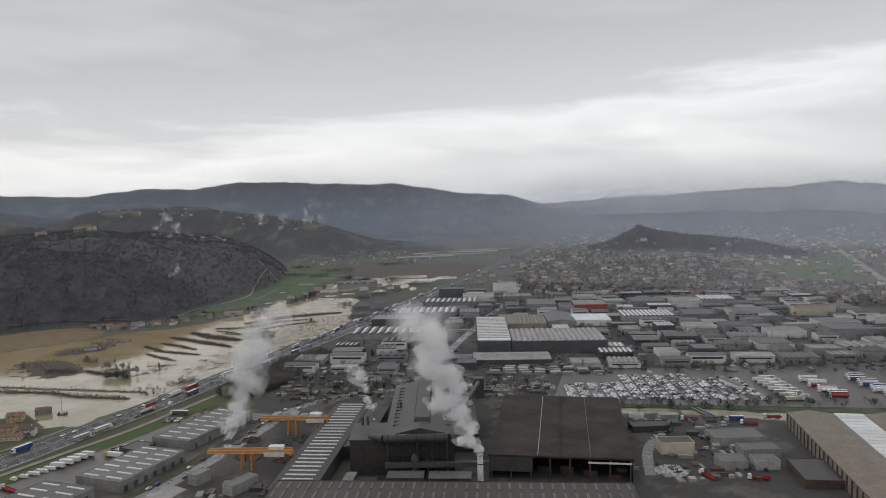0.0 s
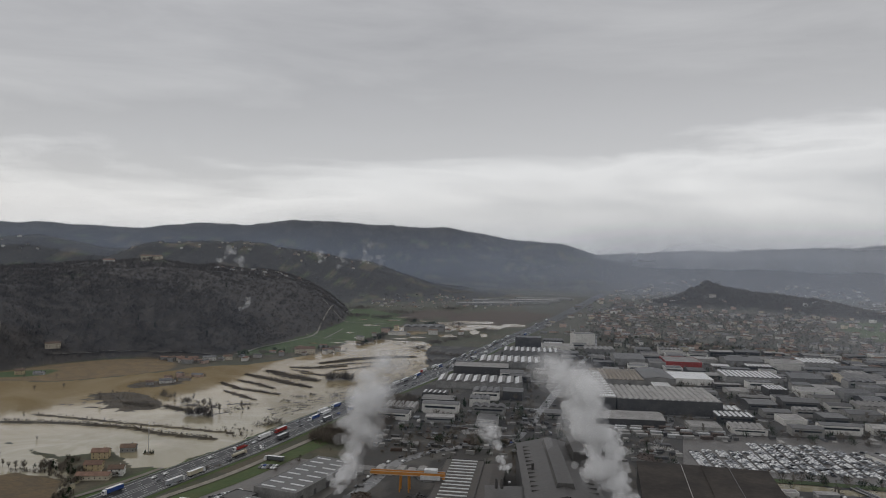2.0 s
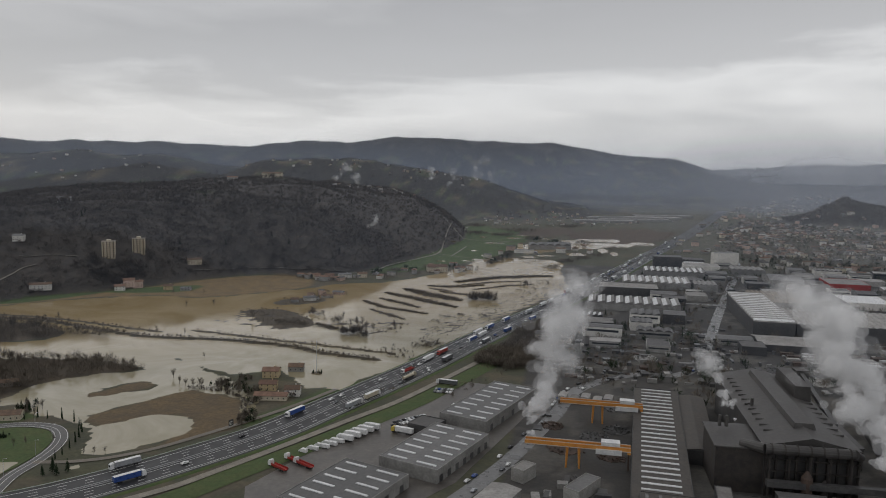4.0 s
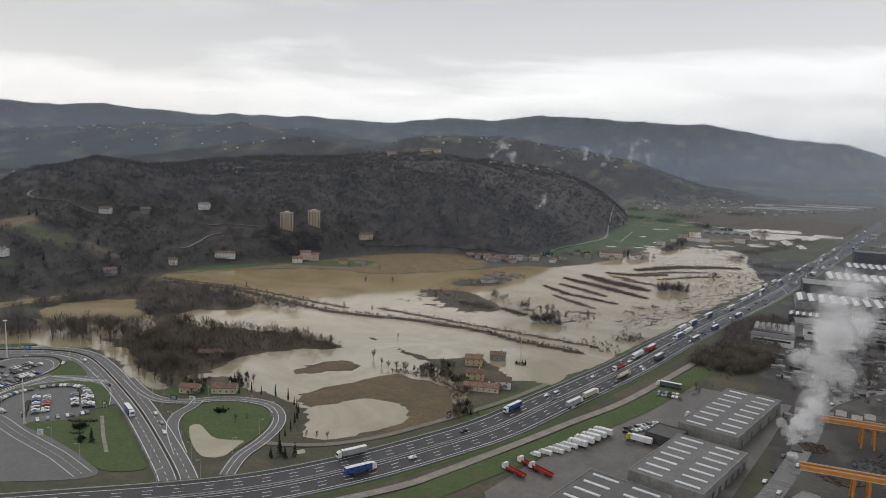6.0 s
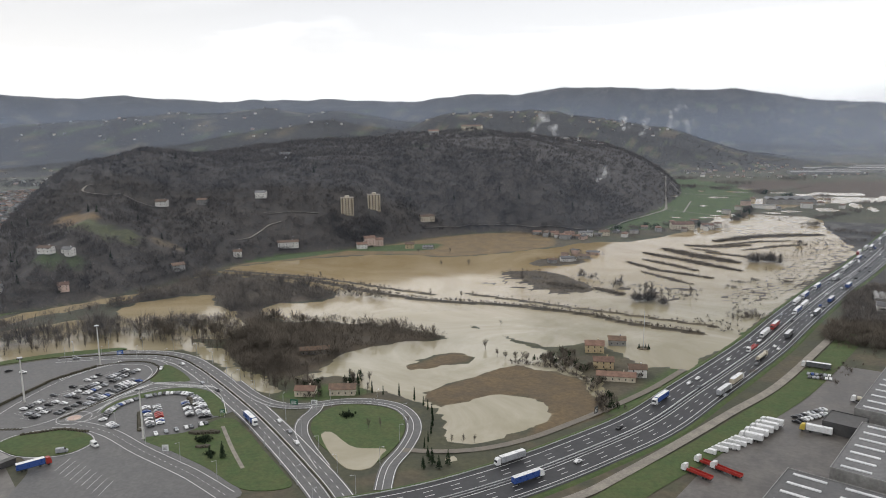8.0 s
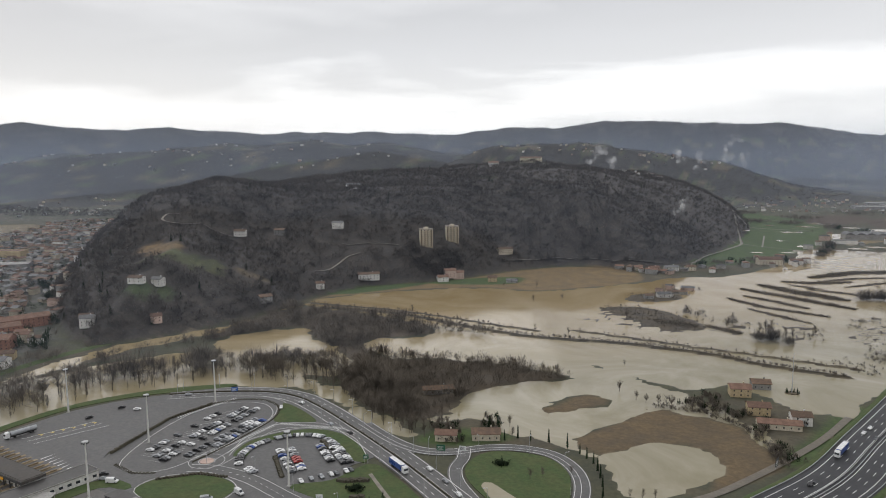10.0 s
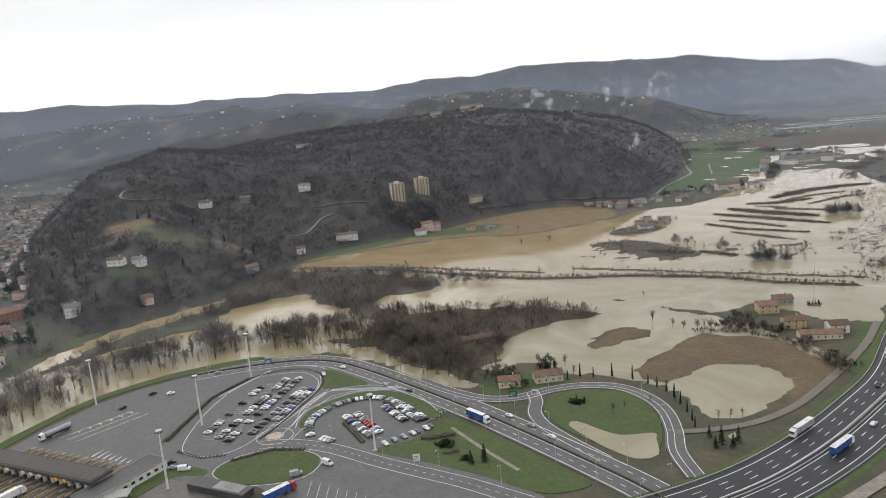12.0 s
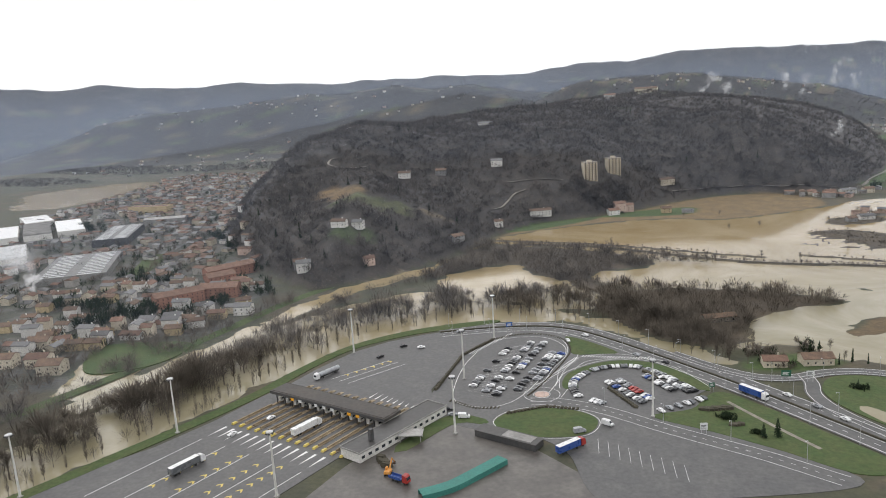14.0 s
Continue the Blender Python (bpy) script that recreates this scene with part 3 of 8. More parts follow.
lay(tall & ~near_hill & (fields < 0.46), (0.044, 0.042, 0.038))
GLADES = [(-1068, 834, 15, (0.17, 0.118, 0.062)), (-1048, 828, 16, (0.17, 0.118, 0.062)), (-1028, 826, 13, (0.165, 0.118, 0.064)), (-1012, 808, 17, (0.078, 0.088, 0.042)), (-992, 814, 17, (0.075, 0.082, 0.042)),
          (-972, 826, 14, (0.080, 0.086, 0.044)), (-1030, 800, 12, (0.076, 0.086, 0.040)), (-948, 852, 9, (0.125, 0.098, 0.06)), (-936, 864, 9, (0.115, 0.092, 0.058)), (-980, 722, 14, (0.052, 0.070, 0.033)),
          (-966, 740, 11, (0.054, 0.070, 0.034)), (-900, 1880, 60, (0.06, 0.085, 0.03)), (-870, 1470, 20, (0.06, 0.078, 0.034))]
for cx, cy, rr, c in GLADES:
    lay(np.clip(2.2 - 1.6 * np.hypot(gx - cx, gy - cy) / rr + 0.5 * waves(gx, gy, 22, 43), 0, 1), c)
n_r, n_c = gx.shape
idx = np.arange(n_r * n_c).reshape(n_r, n_c)
quads = np.stack([idx[:-1, :-1], idx[:-1, 1:], idx[1:, 1:], idx[1:, :-1]], -1).reshape(-1, 4)
gm = bpy.data.meshes.new("ground")
gm.from_pydata(np.c_[gx.ravel(), gy.ravel(), gz.ravel()].tolist(), [], quads.tolist())
at_ = gm.color_attributes.new("landuse", "FLOAT_COLOR", "POINT")
at_.data.foreach_set("color", np.c_[col.reshape(-1, 3), np.ones(col.size // 3)].ravel())
gm.materials.append(M["ground"])
gm.shade_smooth()
tagged(new("ground", gm), "flooded river plain with muddy fields, grass and wooded hills", "ground", kind="structure")


def ground_at(x, y):
    i = min(max(int(np.searchsorted(XS, x)) - 1, 0), len(XS) - 2)
    j = min(max(int(np.searchsorted(YS, y)) - 1, 0), len(YS) - 2)
    u, v = (x - XS[i]) / (XS[i + 1] - XS[i]), (y - YS[j]) / (YS[j + 1] - YS[j])
    return float((gz[j, i] * (1 - u) + gz[j, i + 1] * u) * (1 - v) + (gz[j + 1, i] * (1 - u) + gz[j + 1, i + 1] * u) * v)


def ground_under(x, y):
    """The same for many spots at once."""
    x, y = np.asarray(x, float), np.asarray(y, float)
    i = np.clip(np.searchsorted(XS, x) - 1, 0, len(XS) - 2)
    j = np.clip(np.searchsorted(YS, y) - 1, 0, len(YS) - 2)
    u, v = (x - XS[i]) / (XS[i + 1] - XS[i]), (y - YS[j]) / (YS[j + 1] - YS[j])
    return (gz[j, i] * (1 - u) + gz[j, i + 1] * u) * (1 - v) + (gz[j + 1, i] * (1 - u) + gz[j + 1, i + 1] * u) * v


wg = Geo()
wg.add([(-2600, -100, 0), (520, -100, 0), (520, 2050, 0), (-2600, 2050, 0)], [(0, 1, 2, 3)])
tagged(part("water", wg, M["water"]), "brown silty flood water lying over the fields", "flood water", kind="structure")

# ---- roads ----
HWY = curve([(-640, 330), (-545, 392), (-470, 443), (-425, 490), (-385, 549), (-362, 590), (-341, 644), (-319, 700), (-293, 770), (-266, 855), (-223, 982), (-145, 1203), (18, 1741), (159, 2208), (338, 2867), (558, 3668)], 10)


def road(name, label, line, width, z, mat, lines=()):
    """lines: (offset, width) of a solid line, or (offset, width, on, gap) of a dashed one."""
    g = Geo()
    ribbon(g, line, -width / 2, width / 2, z)
    ribbon(g, line, width / 2, width / 2 + 0.5, [z] * len(line))
    r = tagged(part(name, g, M[mat]), label, "road", kind="structure")
    for ln in lines:
        k = Geo()
        stripe(k, line, ln[0], ln[1], z + 0.03) if len(ln) == 2 else dashes(k, line, ln[0], ln[1], ln[2], ln[3], z + 0.03)
        part("lane_line", k, M["paint"], r)
    return r


near_hw = HWY[HWY[:, 1] < 1750]
road("motorway", "dark wet six-lane motorway crossing the flooded plain", HWY, 36, 0.9, "motorway")
mk = bpy.data.objects["motorway"]
for o in (-14.2, 14.2, -2.4, 2.4):
    part("edge_line", stripe(Geo(), near_hw, o, 0.42, 0.94), M["paint"], mk)
for o in (-10.2, -6.3, 6.3, 10.2):
    part("lane_line", dashes(Geo(), near_hw, o, 0.38, 5, 10, 0.94), M["paint"], mk)
gb = Geo()
for o in (-17.6, -1.1, 1.1, 17.6):
    ribbon(gb, near_hw, o - 0.12, o + 0.12, 1.75)
    a, b = offset(near_hw, o - 0.12), offset(near_hw, o + 0.12)
    n = len(a)
    for ln in (a, b):
        gb.add([(*p, 1.35) for p in ln] + [(*p, 1.75) for p in ln], [(i, i + 1, n + i + 1, n + i) for i in range(n - 1)])
part("guard_rail", gb, M["steel"], mk, "grey steel guard rail")
# its banks
bk = Geo()
for s in (-1, 1):
    ribbon(bk, near_hw, s * 18, s * 20.5, 0.86)
    a, b = offset(near_hw, s * 20.5), offset(near_hw, s * 23.5)
    n = len(a)
    bk.add([(*p, 0.86) for p in a] + [(*p, -0.3) for p in b], [(i, i + 1, n + i + 1, n + i) for i in range(n - 1)])
tagged(part("verge", bk, M["grass"]), "grassy motorway verge", "verge", kind="structure")
sv = curve([(-430, 440), (-390, 485), (-373, 513), (-345, 566), (-318, 620), (-290, 675), (-256, 767), (-227, 850), (-190, 960)], 8)
tagged(part("service_road", ribbon(Geo(), sv, -3, 3, 0.95), M["gravel"]), "narrow pale service road beside the motorway", "road", kind="structure")
gv = curve([(-415, 420), (-378, 478), (-358, 516), (-330, 566), (-303, 620), (-276, 676), (-242, 767), (-215, 850)], 8)
tagged(part("verge", ribbon(Geo(), gv, -9, 9, 0.62), M["grass"]), "green bank between service road and lorry yards", "verge", kind="structure")
tr_ = curve([(-489, 506), (-468, 511), (-447, 522), (-427, 542), (-410, 568), (-388, 606), (-368, 645), (-350, 690)], 6)
gb_ = curve([(-985, 300), (-968, 420), (-963, 520), (-962, 610), (-950, 680)], 8)
tagged(part("verge", ribbon(Geo(), gb_, -7, 4, 0.55), M["grass"]), "green flood bank of the river", "verge", kind="structure")
tagged(part("farm_track", ribbon(Geo(), tr_, -2.4, 2.4, 0.72), M["mud"]), "muddy gravel track beside the motorway", "track", kind="structure")

PLAZA = [(-851, 431), (-847, 452), (-845, 480), (-839, 513), (-826, 538), (-810, 557), (-790, 575), (-768, 592), (-742, 597), (-745, 582), (-757, 566), (-764, 527), (-760, 470), (-748, 448), (-765, 385), (-772, 342), (-790, 290), (-820, 240),
         (-900, 200), (-890, 300), (-863, 360), (-855, 395)]
plz = Geo().prism(PLAZA, -0.5, 0.62)
tagged(part("pavement", plz, M["asphalt"]), "broad wet asphalt toll plaza", "pavement", kind="structure")


def patch(name, label, category, pts, z, mat, smooth=True, low=-0.5):
    poly = curve(pts, 4, True) if smooth else pts
    return tagged(part(name, Geo().prism([tuple(p) for p in poly], low, z), M[mat]), label, category, kind="structure")


# asphalt of the junction, then the dual road, the ramp and the loop over it
patch("pavement", "wet asphalt of the junction and car parks", "pavement",
      [(-764, 540), (-750, 590), (-715, 600), (-690, 585), (-655, 560), (-612, 528), (-618, 500), (-600, 478), (-560, 448), (-545, 430), (-600, 400), (-640, 385), (-665, 420), (-690, 432), (-720, 430), (-745, 440), (-758, 470)], 0.60, "asphalt")
patch("pavement", "wet concrete service yard behind the toll office", "pavement", [(-747, 440), (-715, 440), (-690, 425), (-640, 395), (-640, 330), (-760, 330), (-758, 375)], 0.52, "yard", False)
DUAL = curve([(-800, 565), (-768, 584), (-735, 596), (-708, 594), (-680, 580), (-650, 561), (-620, 541), (-590, 520), (-560, 497), (-530, 473), (-505, 452), (-485, 432)], 5)
road("dual_carriageway", "wet dual carriageway leading to the toll plaza", DUAL, 21, 0.66, "asphalt",
     [(-9.6, 0.4), (9.6, 0.4), (-1.2, 0.35), (1.2, 0.35), (-5.4, 0.35, 3, 5), (5.4, 0.35, 3, 5)])
du = bpy.data.objects["dual_carriageway"]
br = Geo()
ribbon(br, DUAL, -0.35, 0.35, 1.5)
for o in (-0.35, 0.35):
    a = offset(DUAL, o)
    n = len(a)
    br.add([(*p, 0.6) for p in a] + [(*p, 1.5) for p in a], [(i, i + 1, n + i + 1, n + i) for i in range(n - 1)])
part("median_barrier", br, M["hedge"], du, "dark median barrier")
LOOP = curve([(-640, 566), (-612, 548), (-590, 540), (-572, 544), (-555, 557), (-536, 564), (-516, 562), (-501, 549), (-492, 531), (-488, 508), (-487, 485), (-480, 462)], 4)
road("ramp", "curving single-lane slip road around a lawn", LOOP, 9, 0.70, "asphalt", [(-3.9, 0.35), (3.9, 0.35), (0.6, 0.3)])
RAMP2 = curve([(-566, 551), (-562, 538), (-561, 524), (-554, 509), (-540, 493), (-520, 474)], 4)
road("ramp", "narrow inner slip road beside the loop lawn", RAMP2, 8, 0.68, "asphalt", [(-3.5, 0.3), (3.5, 0.3)])
LOW = curve([(-700, 470), (-686, 474), (-660, 471), (-627, 459), (-598, 450), (-579, 444), (-550, 432)], 5)
road("service_road", "wet access road past the car park", LOW, 10, 0.65, "asphalt", [(-4.6, 0.3), (4.6, 0.3), (0, 0.25, 2, 3)])
RING = curve([(-690, 478), (-690, 500), (-694, 520), (-690, 540), (-672, 551), (-650, 549), (-640, 545)], 4)
road("service_road", "curved access road round the visitors' car park", RING, 9, 0.64, "asphalt", [(-4.2, 0.3), (4.2, 0.3)])
SPUR = curve([(-697, 494), (-699, 520), (-698, 545), (-704, 566), (-716, 580), (-735, 584)], 4)
road("service_road", "narrow link road beside the long car park", SPUR, 8, 0.645, "asphalt", [(-3.6, 0.3), (3.6, 0.3)])

# lawns
for lab, pts in (("mown lawn inside the loop road", [(-550, 553), (-533, 558), (-517, 556), (-505, 546), (-497, 528), (-494, 505), (-498, 486), (-520, 488), (-540, 502), (-554, 520), (-557, 538)]),
                 ("triangular lawn between the roads", [(-712, 580), (-695, 574), (-672, 558), (-684, 552), (-698, 548), (-705, 565)]),
                 ("grassy island beside the service road", [(-707, 436), (-708, 450), (-697, 462), (-674, 466), (-660, 458), (-662, 441), (-683, 431)]),
                 ("wide lawn beside the dual carriageway", [(-635, 471), (-618, 486), (-608, 512), (-585, 500), (-560, 480), (-538, 463), (-525, 450), (-545, 440), (-575, 452), (-605, 462)]),
                 ("grass strip round the car park", [(-688, 493), (-692, 506), (-690, 521), (-676, 540), (-657, 547), (-636, 540), (-612, 518), (-618, 512), (-640, 531), (-657, 538), (-672, 531), (-683, 517), (-684, 506), (-680, 494)]),
                 ("grass strip behind the toll office", [(-745, 400), (-735, 440), (-715, 442), (-713, 436), (-728, 432), (-738, 398)]),
                 ("grass bank of the toll plaza", [(-853, 425), (-849, 480), (-843, 515), (-829, 541), (-812, 561), (-790, 579), (-770, 596), (-772, 603), (-800, 585), (-822, 565), (-840, 540), (-852, 512), (-858, 470), (-862, 420), (-880, 340), (-900, 260), (-893, 260), (-870, 345)])):
    patch("lawn", lab, "lawn", pts, 0.70, "grass")
# a strip of flood water in the loop lawn
patch("puddle", "muddy puddle standing on the loop lawn", "puddle", [(-541, 509), (-537, 514), (-524, 505), (-514, 500), (-498, 504), (-497, 498), (-496, 481), (-504, 476), (-512, 479), (-526, 491)], 0.735, "water")

# ---- vehicles ----
CARS = ["white", "white", "white", "silver", "silver", "grey", "black", "grey", "black", "blue", "white", "silver"]
wheel_car = Geo().tube((0, -0.1, 0), (0, 0.1, 0), 0.32, 0.32, 8).mesh("wheel", M["rubber"])
wheel_lorry = Geo().tube((0, -0.15, 0), (0, 0.15, 0), 0.5, 0.5, 8).mesh("wheel", M["rubber"])


def add_wheels(top, me, spots):
    for x, y, z in spots:
        part("wheel", me, None, top, at=pose(x, y, z))


def make_car(paint, van=False):
    """A car 4.4 m long, or a delivery van, nose towards +x."""
    if van:
        body = [(-2.7, 0.35), (2.55, 0.35), (2.7, 0.6), (2.65, 1.1), (1.75, 1.35), (1.05, 2.25), (0.6, 2.4), (-2.6, 2.4), (-2.7, 2.2)]
        cabin, w = [(1.72, 1.37), (1.1, 2.2), (0.2, 2.2), (0.2, 1.37)], 0.97
    else:
        body = [(-2.1, 0.3), (2.1, 0.3), (2.2, 0.5), (2.15, 0.78), (1.95, 0.86), (1.0, 0.96), (0.35, 1.42), (0.1, 1.48), (-0.95, 1.46), (-1.7, 1.05), (-2.15, 0.98), (-2.2, 0.55)]
        cabin, w = [(0.92, 0.98), (0.34, 1.38), (-0.92, 1.38), (-1.5, 1.02)], 0.88
    g = Geo().side(body, -w, w)
    # the upper body leans in
    g.v = [(x, y * (1 - 0.16 * max(0, (z - 0.95)) / 0.5) if not van else y * (1 - 0.05 * max(0, z - 1.2)), z) for x, y, z in g.v]
    car = tagged(part("van" if van else "car", g, M[paint if paint in M else "car_" + paint]), "%s %s with dark windows on wet asphalt" % (paint.replace("_paint", ""), "delivery van" if van else "parked car"), "van" if van else "car")
    k = Geo().side(cabin, -w * 0.93, w * 0.93)
    k.add([(cabin[0][0] + 0.03, -w * 0.75, cabin[0][1]), (cabin[0][0] + 0.03, w * 0.75, cabin[0][1]), (cabin[1][0] + 0.06, w * 0.68, cabin[1][1] + 0.01), (cabin[1][0] + 0.06, -w * 0.68, cabin[1][1] + 0.01)], [(0, 1, 2, 3)])
    part("glazing", k, M["glass"], car)
    s = 1.6 if van else 1.32
    add_wheels(car, wheel_car, [(s, -w, 0.32), (s, w, 0.32), (-s, -w, 0.32), (-s, w, 0.32)])
    return car


PARK = {}
FULL = Matrix.Scale(1.16, 4)


def put_car(paint, x, y, z, turn, group="", van=False):
    key = (paint, van)
    m = pose(x, y, z, 0, 0, turn)
    if key not in PARK:
        PARK[key] = make_car(paint, van)
        PARK[key].matrix_basis = m @ FULL
        ob = PARK[key]
    else:
        ob = copy_thing(PARK[key], m)
    if group:
        ob["group"] = group
    return ob


def make_lorry(cab, box, length=16.5, kind="box"):
    """An articulated lorry, nose towards +x, its load box white, coloured or a tank."""
    top = thing("lorry", "%s lorry with a %s %s" % (cab.replace("car_", "").replace("_paint", ""), box.replace("car_", "").replace("_paint", ""), {"box": "box trailer", "tank": "tank trailer", "flat": "open trailer"}[kind]), "lorry")
    h = length / 2
    c = Geo().side([(h - 2.3, 0.7), (h, 0.7), (h, 1.9), (h - 0.25, 3.1), (h - 0.9, 3.6), (h - 2.3, 3.7)], -1.22, 1.22)
    front = part("cab", c, M[cab], top)
    part("windscreen", Geo().add([(h + 0.03, -1.1, 1.95), (h + 0.03, 1.1, 1.95), (h - 0.21, 1.05, 2.95), (h - 0.21, -1.05, 2.95)], [(0, 1, 2, 3)]), M["glass"], front)
    if kind == "tank":
        part("tank", Geo().tube((-h, 0, 2.35), (h - 3, 0, 2.35), 1.2, 1.2, 12), M[box], top)
    elif kind == "flat":
        part("load_bed", Geo().box(-h, h - 3, -1.25, 1.25, 1.1, 1.5).box(-h, h - 3, -1.25, -1.15, 1.5, 2.3).box(-h, h - 3, 1.15, 1.25, 1.5, 2.3), M[box], top)
    else:
        box_ = part("trailer", Geo().box(-h, h - 2.8, -1.27, 1.27, 1.15, 3.9), M[box], top)
        part("roof_sheet", Geo().box(-h + 0.05, h - 2.85, -1.22, 1.22, 3.9, 3.96), M["car_white"], box_)
    part("chassis", Geo().box(-h + 0.2, h - 0.5, -0.5, 0.5, 0.6, 1.12), M["rubber"], top)
    add_wheels(top, wheel_lorry, [(x, y, 0.5) for x in (h - 1.4, h - 4.9, -h + 2.2, -h + 3.6) for y in (-1.0, 1.0)])
    return top


LORRIES = {}


def put_lorry(cab, box, x, y, z, turn, kind="box", length=16.5, group=""):
    key = (cab, box, kind, length)
    m = pose(x, y, z, 0, 0, turn)
    if key not in LORRIES:
        ob = LORRIES[key] = make_lorry(cab, box, length, kind)
        ob.matrix_basis = m @ FULL
    else:
        ob = copy_thing(LORRIES[key], m)
    if group:
        ob["group"] = group
    return ob


def on_road(line, x, y):
    """The heading of a line where it passes nearest to a spot."""
    i = int(np.argmin(np.hypot(line[:, 0] - x, line[:, 1] - y)))
    i = min(max(i, 1), len(line) - 2)
    d = line[i + 1] - line[i - 1]
    return math.degrees(math.atan2(d[1], d[0]))


for cab, box, x, y, back, kind in (("car_white", "car_silver", -429, 511, 1, "box"), ("car_white", "car_blue", -415, 494, 0, "box"), ("car_white", "car_blue", -361, 623, 1, "box"), ("car_white", "car_silver", -323, 651, 0, "box"),
                                   ("car_white", "car_beige", -315, 675, 0, "box"), ("car_white", "red_paint", -303, 752, 1, "flat"), ("car_white", "car_white", -292, 795, 1, "box"), ("red_paint", "red_paint", -283, 822, 1, "box"),
                                   ("car_grey", "car_grey", -274, 798, 0, "box"), ("car_beige", "car_beige", -297, 732, 0, "tank"), ("car_white", "car_blue", -261, 880, 1, "box"), ("car_white", "car_white", -253, 905, 1, "box"),
                                   ("car_white", "car_grey", -245, 878, 0, "box"), ("red_paint", "car_white", -164, 1205, 1, "box"), ("car_white", "car_white", -150, 1245, 1, "box"), ("car_white", "car_grey", -90, 1350, 0, "box"),
                                   ("car_white", "car_white", -60, 1500, 1, "box"), ("car_white", "car_silver", -210, 1040, 1, "box")):
    put_lorry(cab, box, x, y, 0.9, on_road(HWY, x, y) + 180 * back, kind, group="lorries on the motorway")
for paint, x, y, back in (("white", -395, 522, 0), ("black", -380, 572, 1), ("white", -345, 661, 1), ("grey", -339, 654, 1), ("white", -284, 758, 0), ("white", -297, 776, 1), ("grey", -301, 716, 0), ("silver", -322, 645, 0),
                          ("white", -340, 672, 1), ("black", -268, 845, 1), ("white", -250, 870, 0), ("grey", -236, 905, 0), ("white", -228, 960, 1), ("silver", -205, 1010, 0), ("white", -195, 1055, 1), ("black", -180, 1090, 0),
                          ("white", -172, 1150, 1), ("silver", -140, 1190, 0), ("white", -120, 1260, 0), ("black", -130, 1250, 1), ("white", -100, 1330, 1), ("white", -75, 1420, 0), ("grey", -60, 1450, 1), ("white", -30, 1560, 0), ("white", -20, 1600, 1)):
    put_car(paint, x, y, 0.9, on_road(HWY, x, y) + 180 * back, "cars on the motorway")
gt = random.Random(31)
road_line = resample(HWY[(HWY[:, 1] > 700) & (HWY[:, 1] < 2050)], 1.0)
for lane, back, gap in ((12.0, 1, 50), (8.2, 1, 48), (4.4, 1, 80), (-4.4, 0, 90), (-8.2, 0, 64), (-12.0, 0, 64)):
    s = gt.uniform(0, gap)
    while s < len(road_line) - 10:
        (x, y), h = along(road_line, s)
        cx_, cy_ = x - lane * math.sin(radians(h)), y + lane * math.cos(radians(h))
        if abs(lane) > 9 and gt.random() < 0.42 and y > 900:
            put_lorry("car_white", gt.choice(["car_white", "car_silver", "car_grey", "car_blue", "car_white"]), cx_, cy_, 0.9, h + 180 * back, "box", group="lorries on the motorway")
        elif y > 980 or gt.random() < 0.35:
            put_car(gt.choice(CARS), cx_, cy_, 0.9, h + 180 * back, "cars on the motorway")
        s += gap * gt.uniform(0.5, 1.7)
for paint, x, y, turn, van in (("white", -798, 532, 40, 0), ("black", -811, 531, 60, 0), ("silver", -786, 569, 35, 0), ("black", -816, 508, 75, 0), ("white", -726, 440, 20, 1), ("silver", -733, 441, 20, 0), ("black", -738, 446, 40, 0), ("white", -654, 454, -20, 1),
                               ("silver", -665, 442, 40, 1), ("white", -548, 494, 140, 0), ("silver", -560, 506, 140, 0), ("white", -574, 517, 140, 0), ("black", -641, 547, 145, 0), ("white", -700, 584, 160, 0), ("silver", -660, 556, 145, 0),
                               ("white", -833, 384, 250, 0), ("white", -826, 407, 80, 0), ("white", -708, 571, 300, 0)):
    put_car(paint, x, y, 0.68, turn, van=bool(van))
for cab, box, x, y, turn, kind in (("red_paint", "car_blue", -664, 423, 60, "box"), ("car_white", "car_blue", -590, 511, -35, "box"), ("car_white", "car_grey", -829, 348, 80, "box"), ("car_white", "car_white", -798, 401, 78, "box"), ("car_white", "car_silver", -832, 470, 255, "tank")):
    put_lorry(cab, box, x, y, 0.68, turn, kind, length=14.5 if box == "car_blue" else 16.5)

# ---- car parks of the junction ----


def pick(line):
    return line[rnd.randrange(len(line))]


def row_of_cars(a, b, turn, group, fill=0.85, gap=2.6, z=0.66, special=()):
    a, b = Vector(a), Vector(b)
    n = int((b - a).length / gap)
    for i in range(n + 1):
        p = a.lerp(b, i / max(n, 1))
        if rnd.random() < fill:
            put_car(pick(special) if special else pick(CARS), p.x + rnd.uniform(-0.2, 0.2), p.y + rnd.uniform(-0.2, 0.2), z, turn + rnd.choice((0, 180)) + rnd.uniform(-3, 3), group)


P2G, P1G = "cars in the round car park", "cars in the long car park"
ring = curve([(-676, 482), (-683, 494), (-685, 506), (-681, 520), (-672, 531), (-657, 536), (-642, 529), (-628, 517), (-617, 506)], 3)
s = 2.0
while s < len(resample(ring, 1.0)) - 2:
    (x, y), h = along(ring, s)
    if rnd.random() < 0.9:
        put_car(pick(CARS), x, y, 0.66, h + 90 + rnd.uniform(-3, 3), P2G)
    s += 2.7
row_of_cars((-666, 508), (-643, 486), 46, P2G, 0.92)
row_of_cars((-661, 512), (-638, 489), 46, P2G, 0.85, special=CARS + ["red_paint"])
row_of_cars((-648, 523), (-627, 503), 46, P2G, 0.8)
row_of_cars((-643, 527), (-622, 507), 46, P2G, 0.75)
